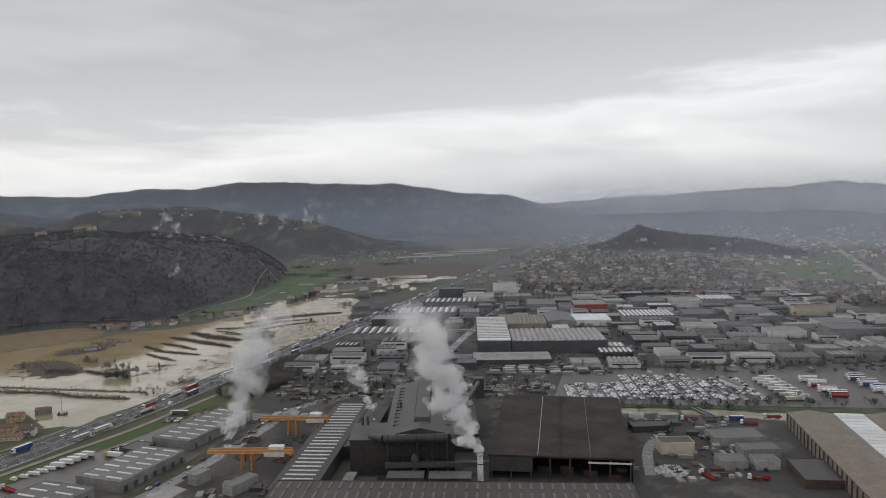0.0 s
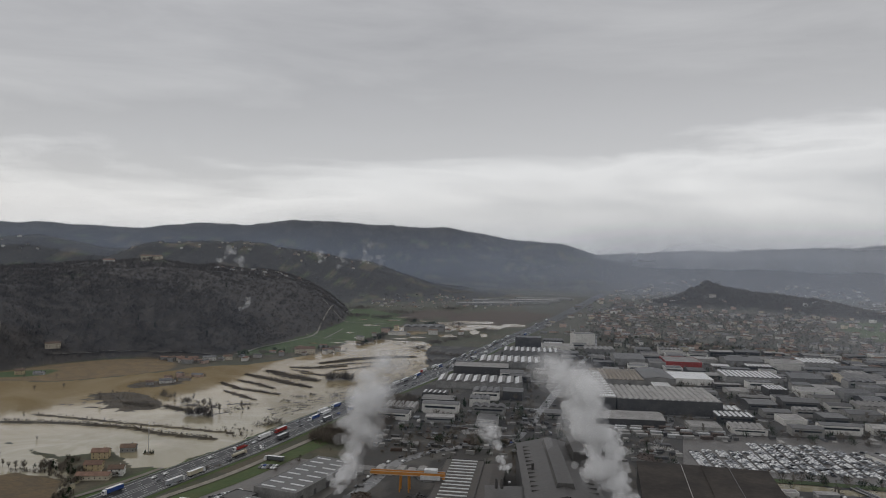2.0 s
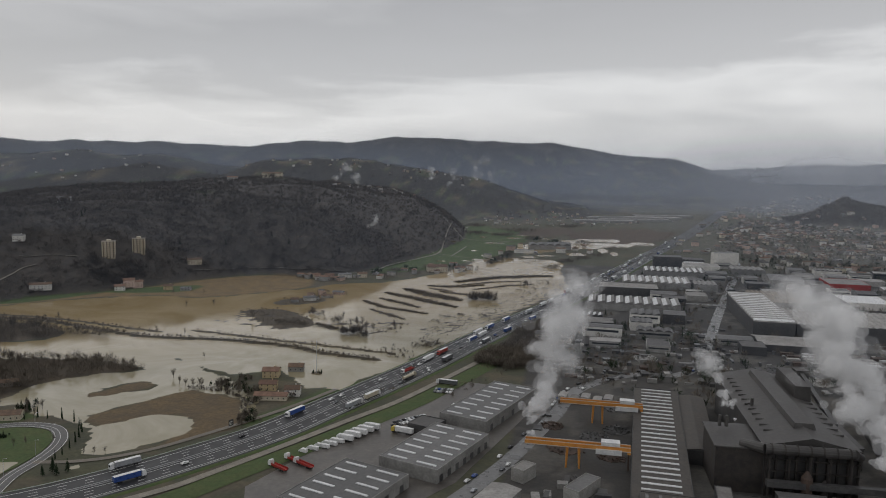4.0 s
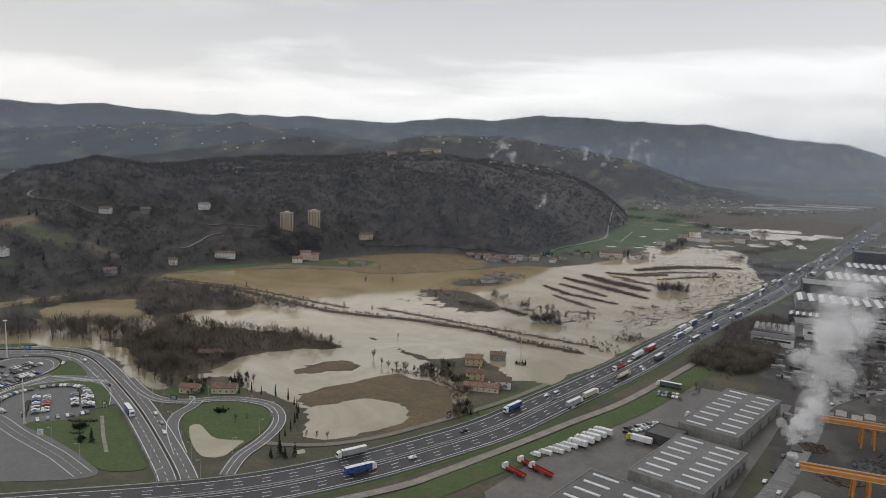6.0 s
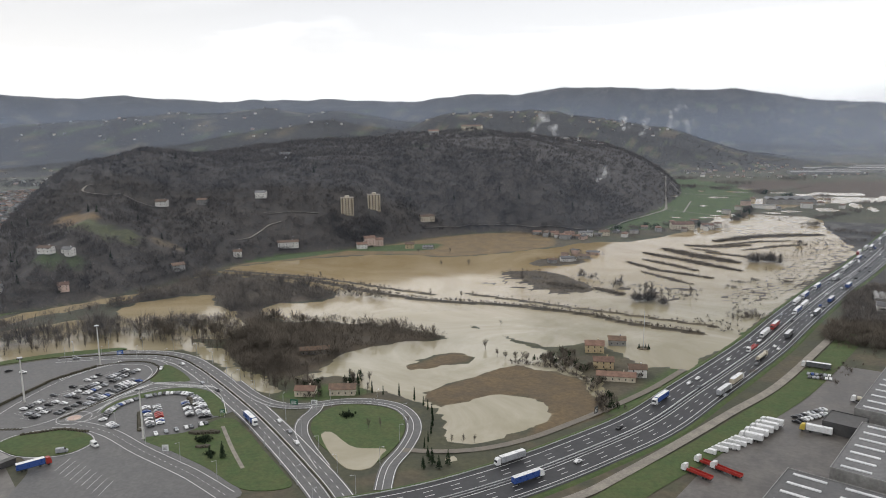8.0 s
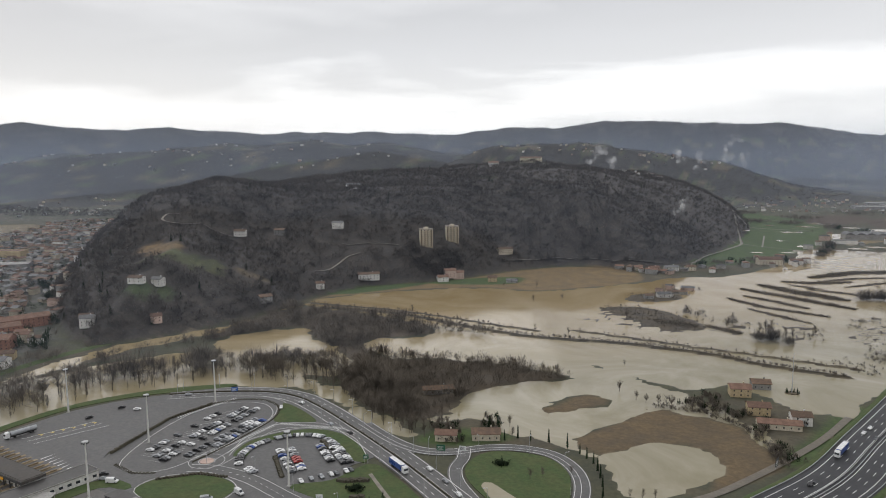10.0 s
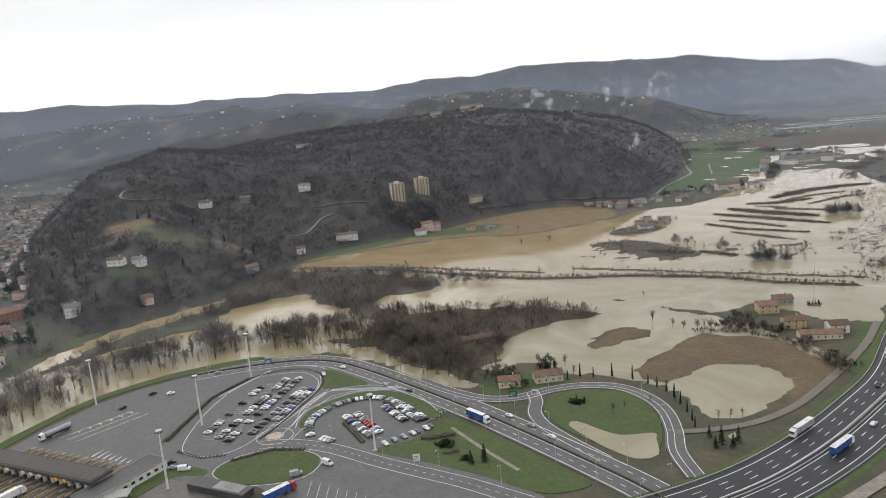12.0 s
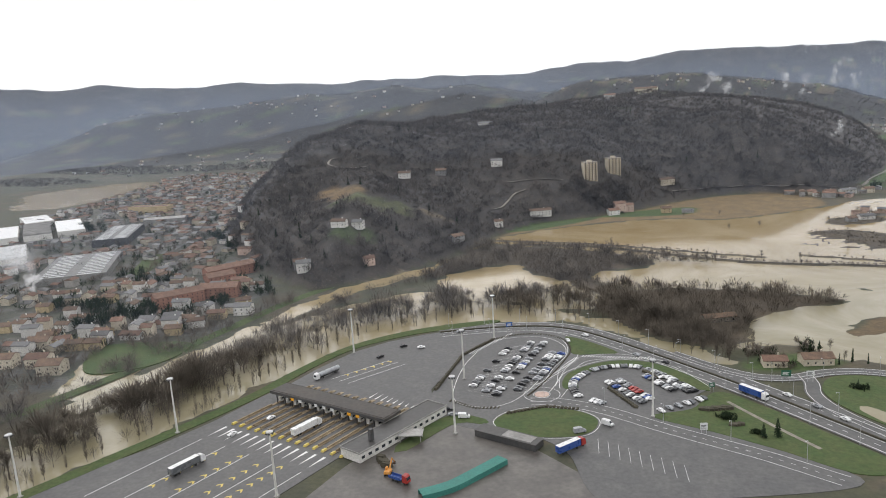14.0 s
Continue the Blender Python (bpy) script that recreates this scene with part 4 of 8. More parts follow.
row_of_cars((-632, 478), (-614, 500), -40, P2G, 0.8, special=CARS + ["green"])
row_of_cars((-655, 476), (-668, 480), 60, P2G, 0.4)
for a, b, f in (((-738, 478), (-741, 548), 0.35), ((-728, 470), (-730, 560), 0.5), ((-721, 470), (-722, 562), 0.62), ((-712, 480), (-711, 545), 0.6), ((-706, 500), (-705, 545), 0.75)):
    row_of_cars(a, b, 10, P1G, f)
# bays, islands and hedges
bays = Geo()
for a, b in (((-734, 474), (-736, 556)), ((-725, 470), (-726, 562)), ((-709, 480), (-708, 548))):
    ln = np.array([a, b], float)
    q = resample(ln, 2.6)
    for p in q:
        bays.add([(p[0] - 4.6, p[1] - 0.06, 0.625), (p[0] + 4.6, p[1] - 0.06, 0.625), (p[0] + 4.6, p[1] + 0.06, 0.625), (p[0] - 4.6, p[1] + 0.06, 0.625)], [(0, 1, 2, 3)])
tagged(part("parking_lines", bays, M["paint"]), "white painted parking bays", "parking bays", kind="structure")


def hedge(line, w, h, lab="clipped dark winter hedge", z=0.6):
    ln = resample(np.array(line, float), 2.0)
    g = Geo()
    for p in ln:
        r = rnd.uniform(0.8, 1.15)
        g.box(p[0] - w * r, p[0] + w * r, p[1] - 1.3, p[1] + 1.3, z - 0.4, z + h * rnd.uniform(0.75, 1.1), 0.3)
    return tagged(part("hedge", g, M["hedge"]), lab, "hedge")


hedge([(-757, 470), (-765, 527), (-757, 560)], 0.9, 1.5)
P1E = curve([(-757, 562), (-745, 575), (-728, 580), (-712, 573), (-702, 556), (-700, 535), (-701, 500), (-704, 476)], 4)
hedge(P1E, 0.5, 0.6, "low brown hedge round the long car park")
hedge([(-742, 458), (-725, 453), (-712, 458)], 0.5, 0.6, "low brown hedge at the car park's end")
hedge([(-664, 500), (-644, 478)], 1.2, 1.0, "low dark shrubs between rows of cars")
hedge([(-650, 530), (-640, 522)], 2.0, 1.2, "low dark shrubs between rows of cars")
hedge([(-612, 486), (-600, 492)], 3.0, 1.6, "clump of dark shrubs on the lawn")
hedge([(-597, 472), (-592, 475)], 2.0, 1.2, "clump of dark shrubs on the lawn")
hedge([(-706, 452), (-690, 466), (-672, 468)], 0.9, 1.0, "low dark hedge along the service road")
kl = Geo()
for pts in ([(-739, 458), (-750, 482), (-758, 523), (-754, 560), (-729, 574), (-711, 565), (-703, 549), (-704, 531), (-705, 498), (-707, 475), (-712, 462), (-722, 455)],
            [(-707, 436), (-709, 450), (-697, 463), (-674, 467), (-659, 458), (-661, 440), (-683, 430)],
            [(-690, 492), (-694, 506), (-692, 521), (-677, 542), (-657, 549), (-635, 542), (-612, 517)]):
    c_ = curve(pts, 3, len(pts) > 7 or pts[0][0] == -707)
    stripe(kl, np.vstack([c_, c_[:1]]) if len(pts) > 7 or pts[0][0] == -707 else c_, 0, 0.35, 0.735)
for r_ in (4.6, 10.0):
    stripe(kl, np.array([(-697 + r_ * math.cos(a), 481 + r_ * math.sin(a)) for a in np.linspace(0, 2 * math.pi, 28)]), 0, 0.3, 0.735)
for i in range(9):
    stripe(kl, np.array([(-655 + i * 5.2, 438 - i * 1.6), (-651 + i * 5.2, 424 - i * 1.6)]), 0, 0.16, 0.63)
tagged(part("kerb_line", kl, M["paint"]), "white painted kerb and bay lines", "road marking", kind="structure")
rb = patch("traffic_island", "small round traffic island with red paving", "traffic island", [(-697 + 4 * math.cos(a), 481 + 4 * math.sin(a)) for a in np.linspace(0, 5.5, 8)], 0.85, "pink_wall")
zb = Geo()
for i in range(26):   # hatched no-entry areas
    u = i / 25
    for (ax, ay, bx, by, w) in ((-692, 546, -650, 553, 3.2), (-703, 492, -694, 540, 3.5), (-762, 530, -750, 575, 3.0)):
        px, py = ax + u * (bx - ax), ay + u * (by - ay)
        d = Vector((bx - ax, by - ay)).normalized()
        n_ = Vector((-d.y, d.x))
        a = Vector((px, py))
        q = [a - n_ * w * 0.5, a - n_ * w * 0.5 + d * 0.6, a + n_ * w * 0.5 + d * 1.8, a + n_ * w * 0.5 + d * 1.2]
        zb.add([(v.x, v.y, 0.71) for v in q], [(0, 1, 2, 3)])
tagged(part("hatching", zb, M["paint"]), "white hatched road markings", "road marking", kind="structure")

# ---- toll plaza ----
TOLL = pose(-797, 424, 0.62, 0, 0, -9.6)       # the middle of the canopy; its long side lies along x
canopy = thing("toll_canopy", "long dark flat canopy over the toll lanes", "toll canopy", TOLL)
part("roof", Geo().box(-42, 42, -6.5, 6.5, 6.2, 7.6).box(-41, 41, -5.5, 5.5, 7.6, 7.9), M["roof_mill"], canopy, "weathered brown roof")
part("fascia", Geo().box(-42.1, 42.1, -6.62, -6.52, 6.0, 7.7).box(-42.1, 42.1, 6.52, 6.62, 6.0, 7.7), M["dark_wall"], canopy)
for i in range(14):
    x = -39 + i * 6
    for y in (-4.5, 4.5):
        part("post", Geo().box(x - 0.25, x + 0.25, y - 0.25, y + 0.25, 0, 6.2), M["dark_wall"], canopy)
    if i in (2, 3, 5, 6, 7, 9, 10):
        part("lane_sign", Geo().box(x + 1.8, x + 4.2, -6.9, -6.65, 5.0, 6.5), M["amber" if i in (2, 9, 10) else "skylight"], canopy, "amber lane sign" if i in (2, 9, 10) else "white lane sign")
isl = None
for i in range(14):
    x = -39 + i * 6.0
    m = TOLL @ pose(x, 0, 0)
    if isl is None:
        isl = thing("toll_island", "long tan concrete toll island with booth and kerbs", "toll island", m, "toll islands under the canopy")
        part("kerb", Geo().side([(-34, 0), (22, 0), (24, 0.25), (22, 0.3), (-34, 0.3), (-37, 0.1)], -1.1, 1.1), M["tan"], isl, at=pose(0, 0, 0, 0, 0, 90))
        part("barrier_wall", Geo().box(-0.35, 0.35, -33, -9, 0.3, 1.2), M["tan"], isl)
        part("barrier_wall", Geo().box(-0.35, 0.35, 8, 21, 0.3, 1.1), M["tan"], isl)
        booth = part("booth", Geo().box(-0.9, 0.9, -2.6, 2.6, 0.3, 3.1), M["white_wall"], isl)
        part("booth_window", Geo().box(-0.93, 0.93, -1.8, 1.8, 1.5, 2.5), M["glass"], booth)
        part("bumper", Geo().box(-0.8, 0.8, -37, -34, 0, 1.0, 0.2), M["yellow"], isl, "yellow bumper")
    else:
        copy_thing(isl, m)
lanes = Geo()
for i in range(9):     # painted wedges on the far side
    x = 4 + i * 4.3
    v = TOLL @ Vector((x, 34 - i * 0.8, 0.05))
    u = TOLL @ Vector((x + 0.9, 25, 0.05))
    w = TOLL @ Vector((x - 0.2, 25, 0.05))
    lanes.add([v, u, w], [(0, 2, 1)])
for k in range(3):
    x = -36 + 7 * k
    p = [TOLL @ Vector((x, 36, 0.05)), TOLL @ Vector((x + 0.35, 36, 0.05)), TOLL @ Vector((x + 12.35, 78, 0.05)), TOLL @ Vector((x + 12, 78, 0.05))]
    lanes.add(p, [(0, 1, 2, 3)])
for k in range(13):
    x = -40 + 6 * k
    p = [TOLL @ Vector((x, -52, 0.05)), TOLL @ Vector((x + 0.9, -40, 0.05)), TOLL @ Vector((x - 0.9, -40, 0.05))]
    lanes.add(p, [(0, 1, 2)])
    if k % 3 == 0:
        p = [TOLL @ Vector((x, -120, 0.05)), TOLL @ Vector((x + 0.4, -120, 0.05)), TOLL @ Vector((x + 0.4, -56, 0.05)), TOLL @ Vector((x, -56, 0.05))]
        lanes.add(p, [(0, 1, 2, 3)])
tagged(part("lane_marking", lanes, M["paint"]), "white painted toll lane wedges and lines", "road marking", kind="structure")
arr = Geo()
for r, (x0, y0, dx, dy) in enumerate(((-20, -62, 0, -7), (-6, -58, 0, -7), (8, -60, 0, -7), (-32, 48, 2, 6), (20, -56, 0, -6))):
    for k in range(6):
        for s_ in (-1, 1):
            q = [(x0 + k * dx, y0 + k * dy), (x0 + k * dx, y0 + k * dy - 1.4), (x0 + k * dx + s_ * 1.6, y0 + k * dy - 3.0), (x0 + k * dx + s_ * 1.6, y0 + k * dy - 1.8)]
            q = q if s_ > 0 else q[::-1]
            arr.add([TOLL @ Vector((a, b, 0.05)) for a, b in q], [(3, 2, 1, 0)])
tagged(part("lane_arrow", arr, M["yellow"]), "yellow chevrons painted on the toll lanes", "road marking", kind="structure")


def windows_on(parent, faces, nx, nz, w, h, z0, dz, mat="glass"):
    """Panes on a wall: faces are (origin, along, outward) in the thing's own axes; each pane is a part."""
    for (ox, oy), (ax, ay), (nxo, nyo), length in faces:
        for i in range(nx):
            s_ = (i + 0.5) * length / nx
            for k in range(nz):
                cx, cy, z = ox + ax * s_, oy + ay * s_, z0 + k * dz
                g = Geo()
                hx, hy = ax * w / 2, ay * w / 2
                e0, e1 = 0.02, 0.10
                g.add([(cx - hx + nxo * e, cy - hy + nyo * e, z + zz) for e in (e0, e1) for zz in (0, h)] + [(cx + hx + nxo * e, cy + hy + nyo * e, z + zz) for e in (e0, e1) for zz in (0, h)],
                      [(2, 3, 7, 6), (0, 2, 6, 4), (1, 5, 7, 3), (0, 1, 3, 2), (4, 6, 7, 5)])
                part("window", g, M[mat], parent)


office = thing("toll_office", "long low white office with a flat dark roof", "office building", pose(-751, 412, 0.6, 0, 0, 75.7))
part("wall", Geo().box(-32, 32, -6.5, 6.5, 0, 4.6), M["white_wall"], office)
part("roof", Geo().box(-32.3, 32.3, -6.8, 6.8, 4.6, 5.0).box(-31.6, 31.6, -6.1, 6.1, 5.0, 5.05), M["roof_dark"], office)
part("parapet", Geo().box(-32.4, 32.4, -6.9, -6.6, 4.6, 5.4).box(-32.4, 32.4, 6.6, 6.9, 4.6, 5.4).box(-32.4, -32.1, -6.6, 6.6, 4.6, 5.4).box(32.1, 32.4, -6.6, 6.6, 4.6, 5.4), M["concrete"], office)
part("chimney", Geo().box(-20, -18, -2.5, -0.5, 5.0, 11.0), M["dark_wall"], office, "dark square chimney")
windows_on(office, [((-32, -6.5), (1, 0), (0, -1), 64)], 14, 1, 2.2, 1.4, 1.6, 0)
shelter = thing("shelter", "small pale flat-roofed shelter on posts", "shelter", pose(-741, 409, 0.6, 0, 0, 20))
part("roof", Geo().box(-6, 6, -4, 4, 3.6, 4.0), M["concrete"], shelter)
for x in (-5, 5):
    for y in (-3, 3):
        part("post", Geo().box(x - 0.2, x + 0.2, y - 0.2, y + 0.2, 0, 3.6), M["concrete"], shelter)


def lamp_mast(x, y, h=30.0, z=0.6):
    m = thing("lamp_mast", "tall pale steel floodlight mast", "lamp mast", pose(x, y, z), "floodlight masts of the toll plaza")
    part("pole", Geo().tube((0, 0, 0), (0, 0, h), 0.6, 0.32, 8), M["mast_paint"], m)
    part("base", Geo().box(-1, 1, -1, 1, -0.3, 0.4), M["concrete"], m)
    crown = part("crown", Geo().tube((0, 0, h), (0, 0, h + 0.5), 1.6, 1.6, 10), M["steel"], m)
    for k in range(6):
        a = k * math.pi / 3
        part("floodlight", Geo().box(1.5 * math.cos(a) - 0.35, 1.5 * math.cos(a) + 0.35, 1.5 * math.sin(a) - 0.35, 1.5 * math.sin(a) + 0.35, h - 0.6, h), M["dark_wall"], crown)
    return m


for x, y in ((-838, 511), (-758, 564), (-748, 490), (-723, 422), (-635, 471), (-864, 377), (-885, 302), (-772, 342)):
    lamp_mast(x, y)


def street_lamp(x, y, turn, h=10.0, z=0.65):
    m = pose(x, y, z, 0, 0, turn)
    if "street_lamp" in bpy.data.objects:
        return copy_thing(bpy.data.objects["street_lamp"], m)
    t = thing("street_lamp", "slim grey street lamp with a short arm", "street lamp", m, "street lamps along the roads")
    part("pole", Geo().tube((0, 0, -0.3), (0, 0, h), 0.14, 0.09, 6), M["steel"], t)
    part("arm", Geo().tube((0, 0, h), (1.8, 0, h + 0.25), 0.07, 0.06, 5), M["steel"], t)
    part("lamp_head", Geo().box(1.5, 2.5, -0.22, 0.22, h + 0.2, h + 0.42, 0.05), M["steel"], t)
    return t


for ln, off, gap in ((DUAL, 11.2, 26), (DUAL, -11.2, 26), (LOOP, 5.6, 30), (LOW, -6, 34)):
    q = resample(offset(ln, off), 1.0)
    for i in range(8, len(q) - 8, gap):
        d = q[i + 3] - q[i - 3]
        street_lamp(q[i][0], q[i][1], math.degrees(math.atan2(d[1], d[0])) + (90 if off > 0 else -90))


def road_sign(x, y, turn, w, h, mat, lab, lift=3.5):
    s_ = thing("road_sign", lab, "road sign", pose(x, y, 0.6, 0, 0, turn))
    board = part("panel", Geo().box(-w / 2, w / 2, -0.08, 0.08, lift, lift + h), M[mat], s_)
    for u in (-w / 3, w / 3):
        part("post", Geo().tube((u, 0.14, -0.3), (u, 0.14, lift + h * 0.9), 0.1, 0.1, 6), M["steel"], s_)
    k = 3 if h > 2 else 2
    for i in range(k):
        part("lettering", Geo().box(-w * 0.38, w * (0.3 - 0.12 * (i % 2)), -0.13, -0.09, lift + h * (0.2 + 0.6 * i / k), lift + h * (0.2 + 0.6 * i / k) + 0.3), M["paint" if mat != "skylight" else "dark_wall"], board)


road_sign(-575, 536, 12, 5, 3.5, "green_sign", "green motorway direction sign on two posts")
road_sign(-563, 540, 12, 4, 3.0, "skylight", "white direction sign on two posts")
road_sign(-609, 459, 20, 3.5, 3.5, "skylight", "white sign board on the lawn", 2.0)
road_sign(-752, 578, 40, 4.5, 3.0, "blue_sign", "blue direction sign over the road", 4.5)
road_sign(-396, 589, 70, 4.5, 4.5, "dark_wall", "dark back of a motorway sign", 1.0)
road_sign(-611, 512, 30, 3, 2.5, "green_sign", "green sign beside the car park", 2.5)

sh = thing("site_hut", "long dark hut with a pale roof panel", "hut", pose(-695, 423, 0.6, 0, 0, -11))
part("wall", Geo().box(-17, 17, -4, 4, 0, 3.2), M["dark_wall"], sh)
part("roof", Geo().box(-17.3, 17.3, -4.3, 4.3, 3.2, 3.5), M["roof_dark"], sh)
part("roof_panel", Geo().box(-2, 14, -3.2, 3.2, 3.5, 3.7), M["roof_light"], sh)
aw = Geo()
c_ = curve([(-690, 402), (-697, 385), (-703, 372), (-712, 362)], 3)
ribbon(aw, c_, -3, 3, 3.0)
a, b = offset(c_, -3), offset(c_, 3)
n = len(a)
for ln in (a, b):
    aw.add([(*p, 0.4) for p in ln] + [(*p, 3.0) for p in ln], [(i, i + 1, n + i + 1, n + i) for i in range(n - 1)])
tagged(part("canopy", aw, M["teal"]), "long curved teal awning over a walkway", "awning")
dg = thing("excavator", "orange excavator with a folded arm in the yard", "excavator", pose(-735, 375, 0.55, 0, 0, 100))
part("undercarriage", Geo().box(-2.2, 2.2, -1.5, -0.8, 0, 0.9, 0.1).box(-2.2, 2.2, 0.8, 1.5, 0, 0.9, 0.1), M["rubber"], dg)
part("body", Geo().box(-2.2, 1.6, -1.4, 1.4, 1.0, 2.2, 0.1).box(-0.2, 1.6, 0.3, 1.4, 2.2, 3.2, 0.15), M["crane"], dg)
part("boom", Geo().tube((1.2, -0.3, 1.9), (5, -0.3, 5.5), 0.4, 0.3).tube((5, -0.3, 5.5), (8, -0.3, 2.2), 0.3, 0.22), M["crane"], dg)
part("bucket", Geo().box(7.5, 8.7, -0.9, 0.3, 1.0, 2.2, 0.2), M["rust"], dg)
put_lorry("red_paint", "car_blue", -727, 371, 0.55, -10, "flat", 9.0)
hedge([(-745, 386), (-738, 380)], 2.5, 2.2, "low stacks of reddish earth by the yard")

# ---- trees and woods ----


def loose_triangles(name, verts, mat):
    """A mesh of many separate triangles, three vertices each."""
    n = len(verts) // 3
    me = bpy.data.meshes.new(name)
    me.vertices.add(3 * n)
    me.vertices.foreach_set("co", np.asarray(verts, float).ravel())
    me.loops.add(3 * n)
    me.loops.foreach_set("vertex_index", np.arange(3 * n))
    me.polygons.add(n)
    me.polygons.foreach_set("loop_start", np.arange(0, 3 * n, 3))
    me.polygons.foreach_set("loop_total", np.full(n, 3))
    me.materials.append(mat)
    me.update(calc_edges=True)
    return me


def spray(spots, sizes, seed, k=16, thick=0.2, low=0.25, spread=0.55):
    """Crowns of bare trees: k slim upward blades a tree. spots: x, y, z of the feet; sizes: tree heights."""
    g = np.random.RandomState(seed)
    n = len(spots)
    base = np.repeat(spots, k, 0)
    hgt = np.repeat(sizes, k)
    a = g.uniform(0, 2 * np.pi, n * k)
    el = g.uniform(0.15, 1.45, n * k)
    ln = hgt * g.uniform(0.45, 0.75, n * k)
    start = base + np.c_[hgt * 0.08 * np.cos(a), hgt * 0.08 * np.sin(a), hgt * g.uniform(low, 0.5, n * k)]
    tip = start + np.c_[ln * np.cos(el) * np.cos(a) * spread * 1.6, ln * np.cos(el) * np.sin(a) * spread * 1.6, ln * np.sin(el) * 0.75]
    wd = hgt * thick * g.uniform(0.5, 1.2, n * k)
    b = a + np.pi / 2 + g.uniform(-0.8, 0.8, n * k)
    side = np.c_[np.cos(b) * wd, np.sin(b) * wd, g.uniform(-0.3, 0.3, n * k) * wd]
    mid = start * 0.35 + tip * 0.65
    return np.stack([start, mid + side, tip + 0.2 * side], 1).reshape(-1, 3)


def bare_tree(name, seed, height=12.0, slim=1.0, lab="bare winter tree with a grey-brown crown"):
    g = random.Random(seed)
    t = thing(name, lab, "tree")
    tk, tips = Geo(), []
    lean = Vector((g.uniform(-0.4, 0.4), g.uniform(-0.4, 0.4), 0))
    top = Vector((0, 0, height * 0.55)) + lean
    tk.tube((0, 0, -1.5), top * 0.5, 0.024 * height, 0.017 * height, 6)
    tk.tube(top * 0.5, top, 0.017 * height, 0.010 * height, 6)
    tk.tube(top, top + Vector((0, 0, height * 0.4)), 0.010 * height, 0.002 * height, 5)
    for i in range(9):
        p = top * g.uniform(0.45, 1.25)
        a = g.uniform(0, 6.28)
        q = p + Vector((math.cos(a) * slim, math.sin(a) * slim, g.uniform(0.7, 1.6))) * height * g.uniform(0.13, 0.2)
        tk.tube(p, q, 0.009 * height, 0.003 * height, 4)
        tips += [(p + (q - p) * u) for u in (0.4, 0.7, 1.0)]
    tips += [top + Vector((0, 0, height * 0.4 * u)) for u in (0.2, 0.5, 0.8)]
    part("trunk", tk, M["wood"], t)
    vs = []
    for p in tips:
        for _ in range(13):
            d = Vector((g.gauss(0, 0.8) * slim, g.gauss(0, 0.8) * slim, g.uniform(0.15, 1.3))).normalized() * height * g.uniform(0.10, 0.2)
            s_ = d.orthogonal().normalized() * height * 0.0055
            vs += [p - s_, p + d * 0.5 + s_, p + d]
    part("crown", loose_triangles("crown", [tuple(v) for v in vs], M["wood"]), None, t)
    return t


def poplar(seed, height=16.0):
    g = random.Random(seed)
    t = thing("poplar_tree", "tall slender bare poplar standing in flood water", "tree")
    tk = Geo().tube((0, 0, -1.5), (0, 0, height), 0.2, 0.04, 6)
    part("trunk", tk, M["wood"], t)
    vs = []
    for i in range(200):
        z = height * g.uniform(0.18, 0.95)
        a = g.uniform(0, 6.28)
        r = height * 0.11 * (1 - 0.6 * abs(z / height - 0.5))
        p = Vector((0, 0, z))
        d = Vector((math.cos(a) * r, math.sin(a) * r, height * g.uniform(0.06, 0.14)))
        s_ = d.orthogonal().normalized() * 0.11
        vs += [p - s_, p + d * 0.5 + s_, p + d]
    part("crown", loose_triangles("crown", [tuple(v) for v in vs], M["wood"]), None, t)
    return t


def conifer(seed, height=9.0, wide=0.22, name="conifer_tree", lab="dark green pointed conifer"):
    g = random.Random(seed)
    t = thing(name, lab, "tree")
    part("trunk", Geo().tube((0, 0, -0.6), (0, 0, height * 0.5), 0.2, 0.1, 6), M["wood"], t)
    vs = []
    for i in range(170):
        z = height * (0.06 + 0.9 * g.random())
        a = g.uniform(0, 6.28)
        r = height * wide * (1.02 - z / height) * g.uniform(0.7, 1.15)
        p = Vector((0, 0, z + 0.1 * height * (1 - z / height)))
        q = Vector((math.cos(a) * r, math.sin(a) * r, z))
        s_ = Vector((-math.sin(a), math.cos(a), 0)) * height * 0.05
        vs += [p, q - s_, q + s_]
    part("crown", loose_triangles("crown", [tuple(v) for v in vs], M["evergreen"]), None, t)
    return t


KINDS = {}


def plant(key, maker, x, y, scale, group, z=None, sink=0.0):
    m = pose(x, y, (ground_at(x, y) if z is None else z) - sink, 0, 0, rnd.uniform(0, 360)) @ Matrix.Scale(scale, 4)
    if key not in KINDS:
        KINDS[key] = maker()
        KINDS[key].matrix_basis = m
        ob = KINDS[key]
    else:
        ob = copy_thing(KINDS[key], pose(*m.translation, 0, 0, math.degrees(m.to_euler().z)))
        ob.scale = (scale,) * 3
    ob["group"] = group
    return ob


def grow_bare(x, y, h, group, z=None):
    k = rnd.randrange(4)
    return plant("bare%d" % k, lambda: bare_tree("bare_tree", 50 + k), x, y, h / 12.0, group, z)


def grow_poplar(x, y, h, group, z=None):
    k = rnd.randrange(3)
    return plant("poplar%d" % k, lambda: poplar(70 + k), x, y, h / 16.0, group, z)


def grow_conifer(x, y, h, group, z=None):
    return plant("conifer", lambda: conifer(90), x, y, h / 9.0, group, z)


def grow_cypress(x, y, h, group, z=None):
    return plant("cypress", lambda: conifer(91, 9.0, 0.085, "cypress_tree", "slim dark evergreen cypress tree"), x, y, h / 9.0, group, z)


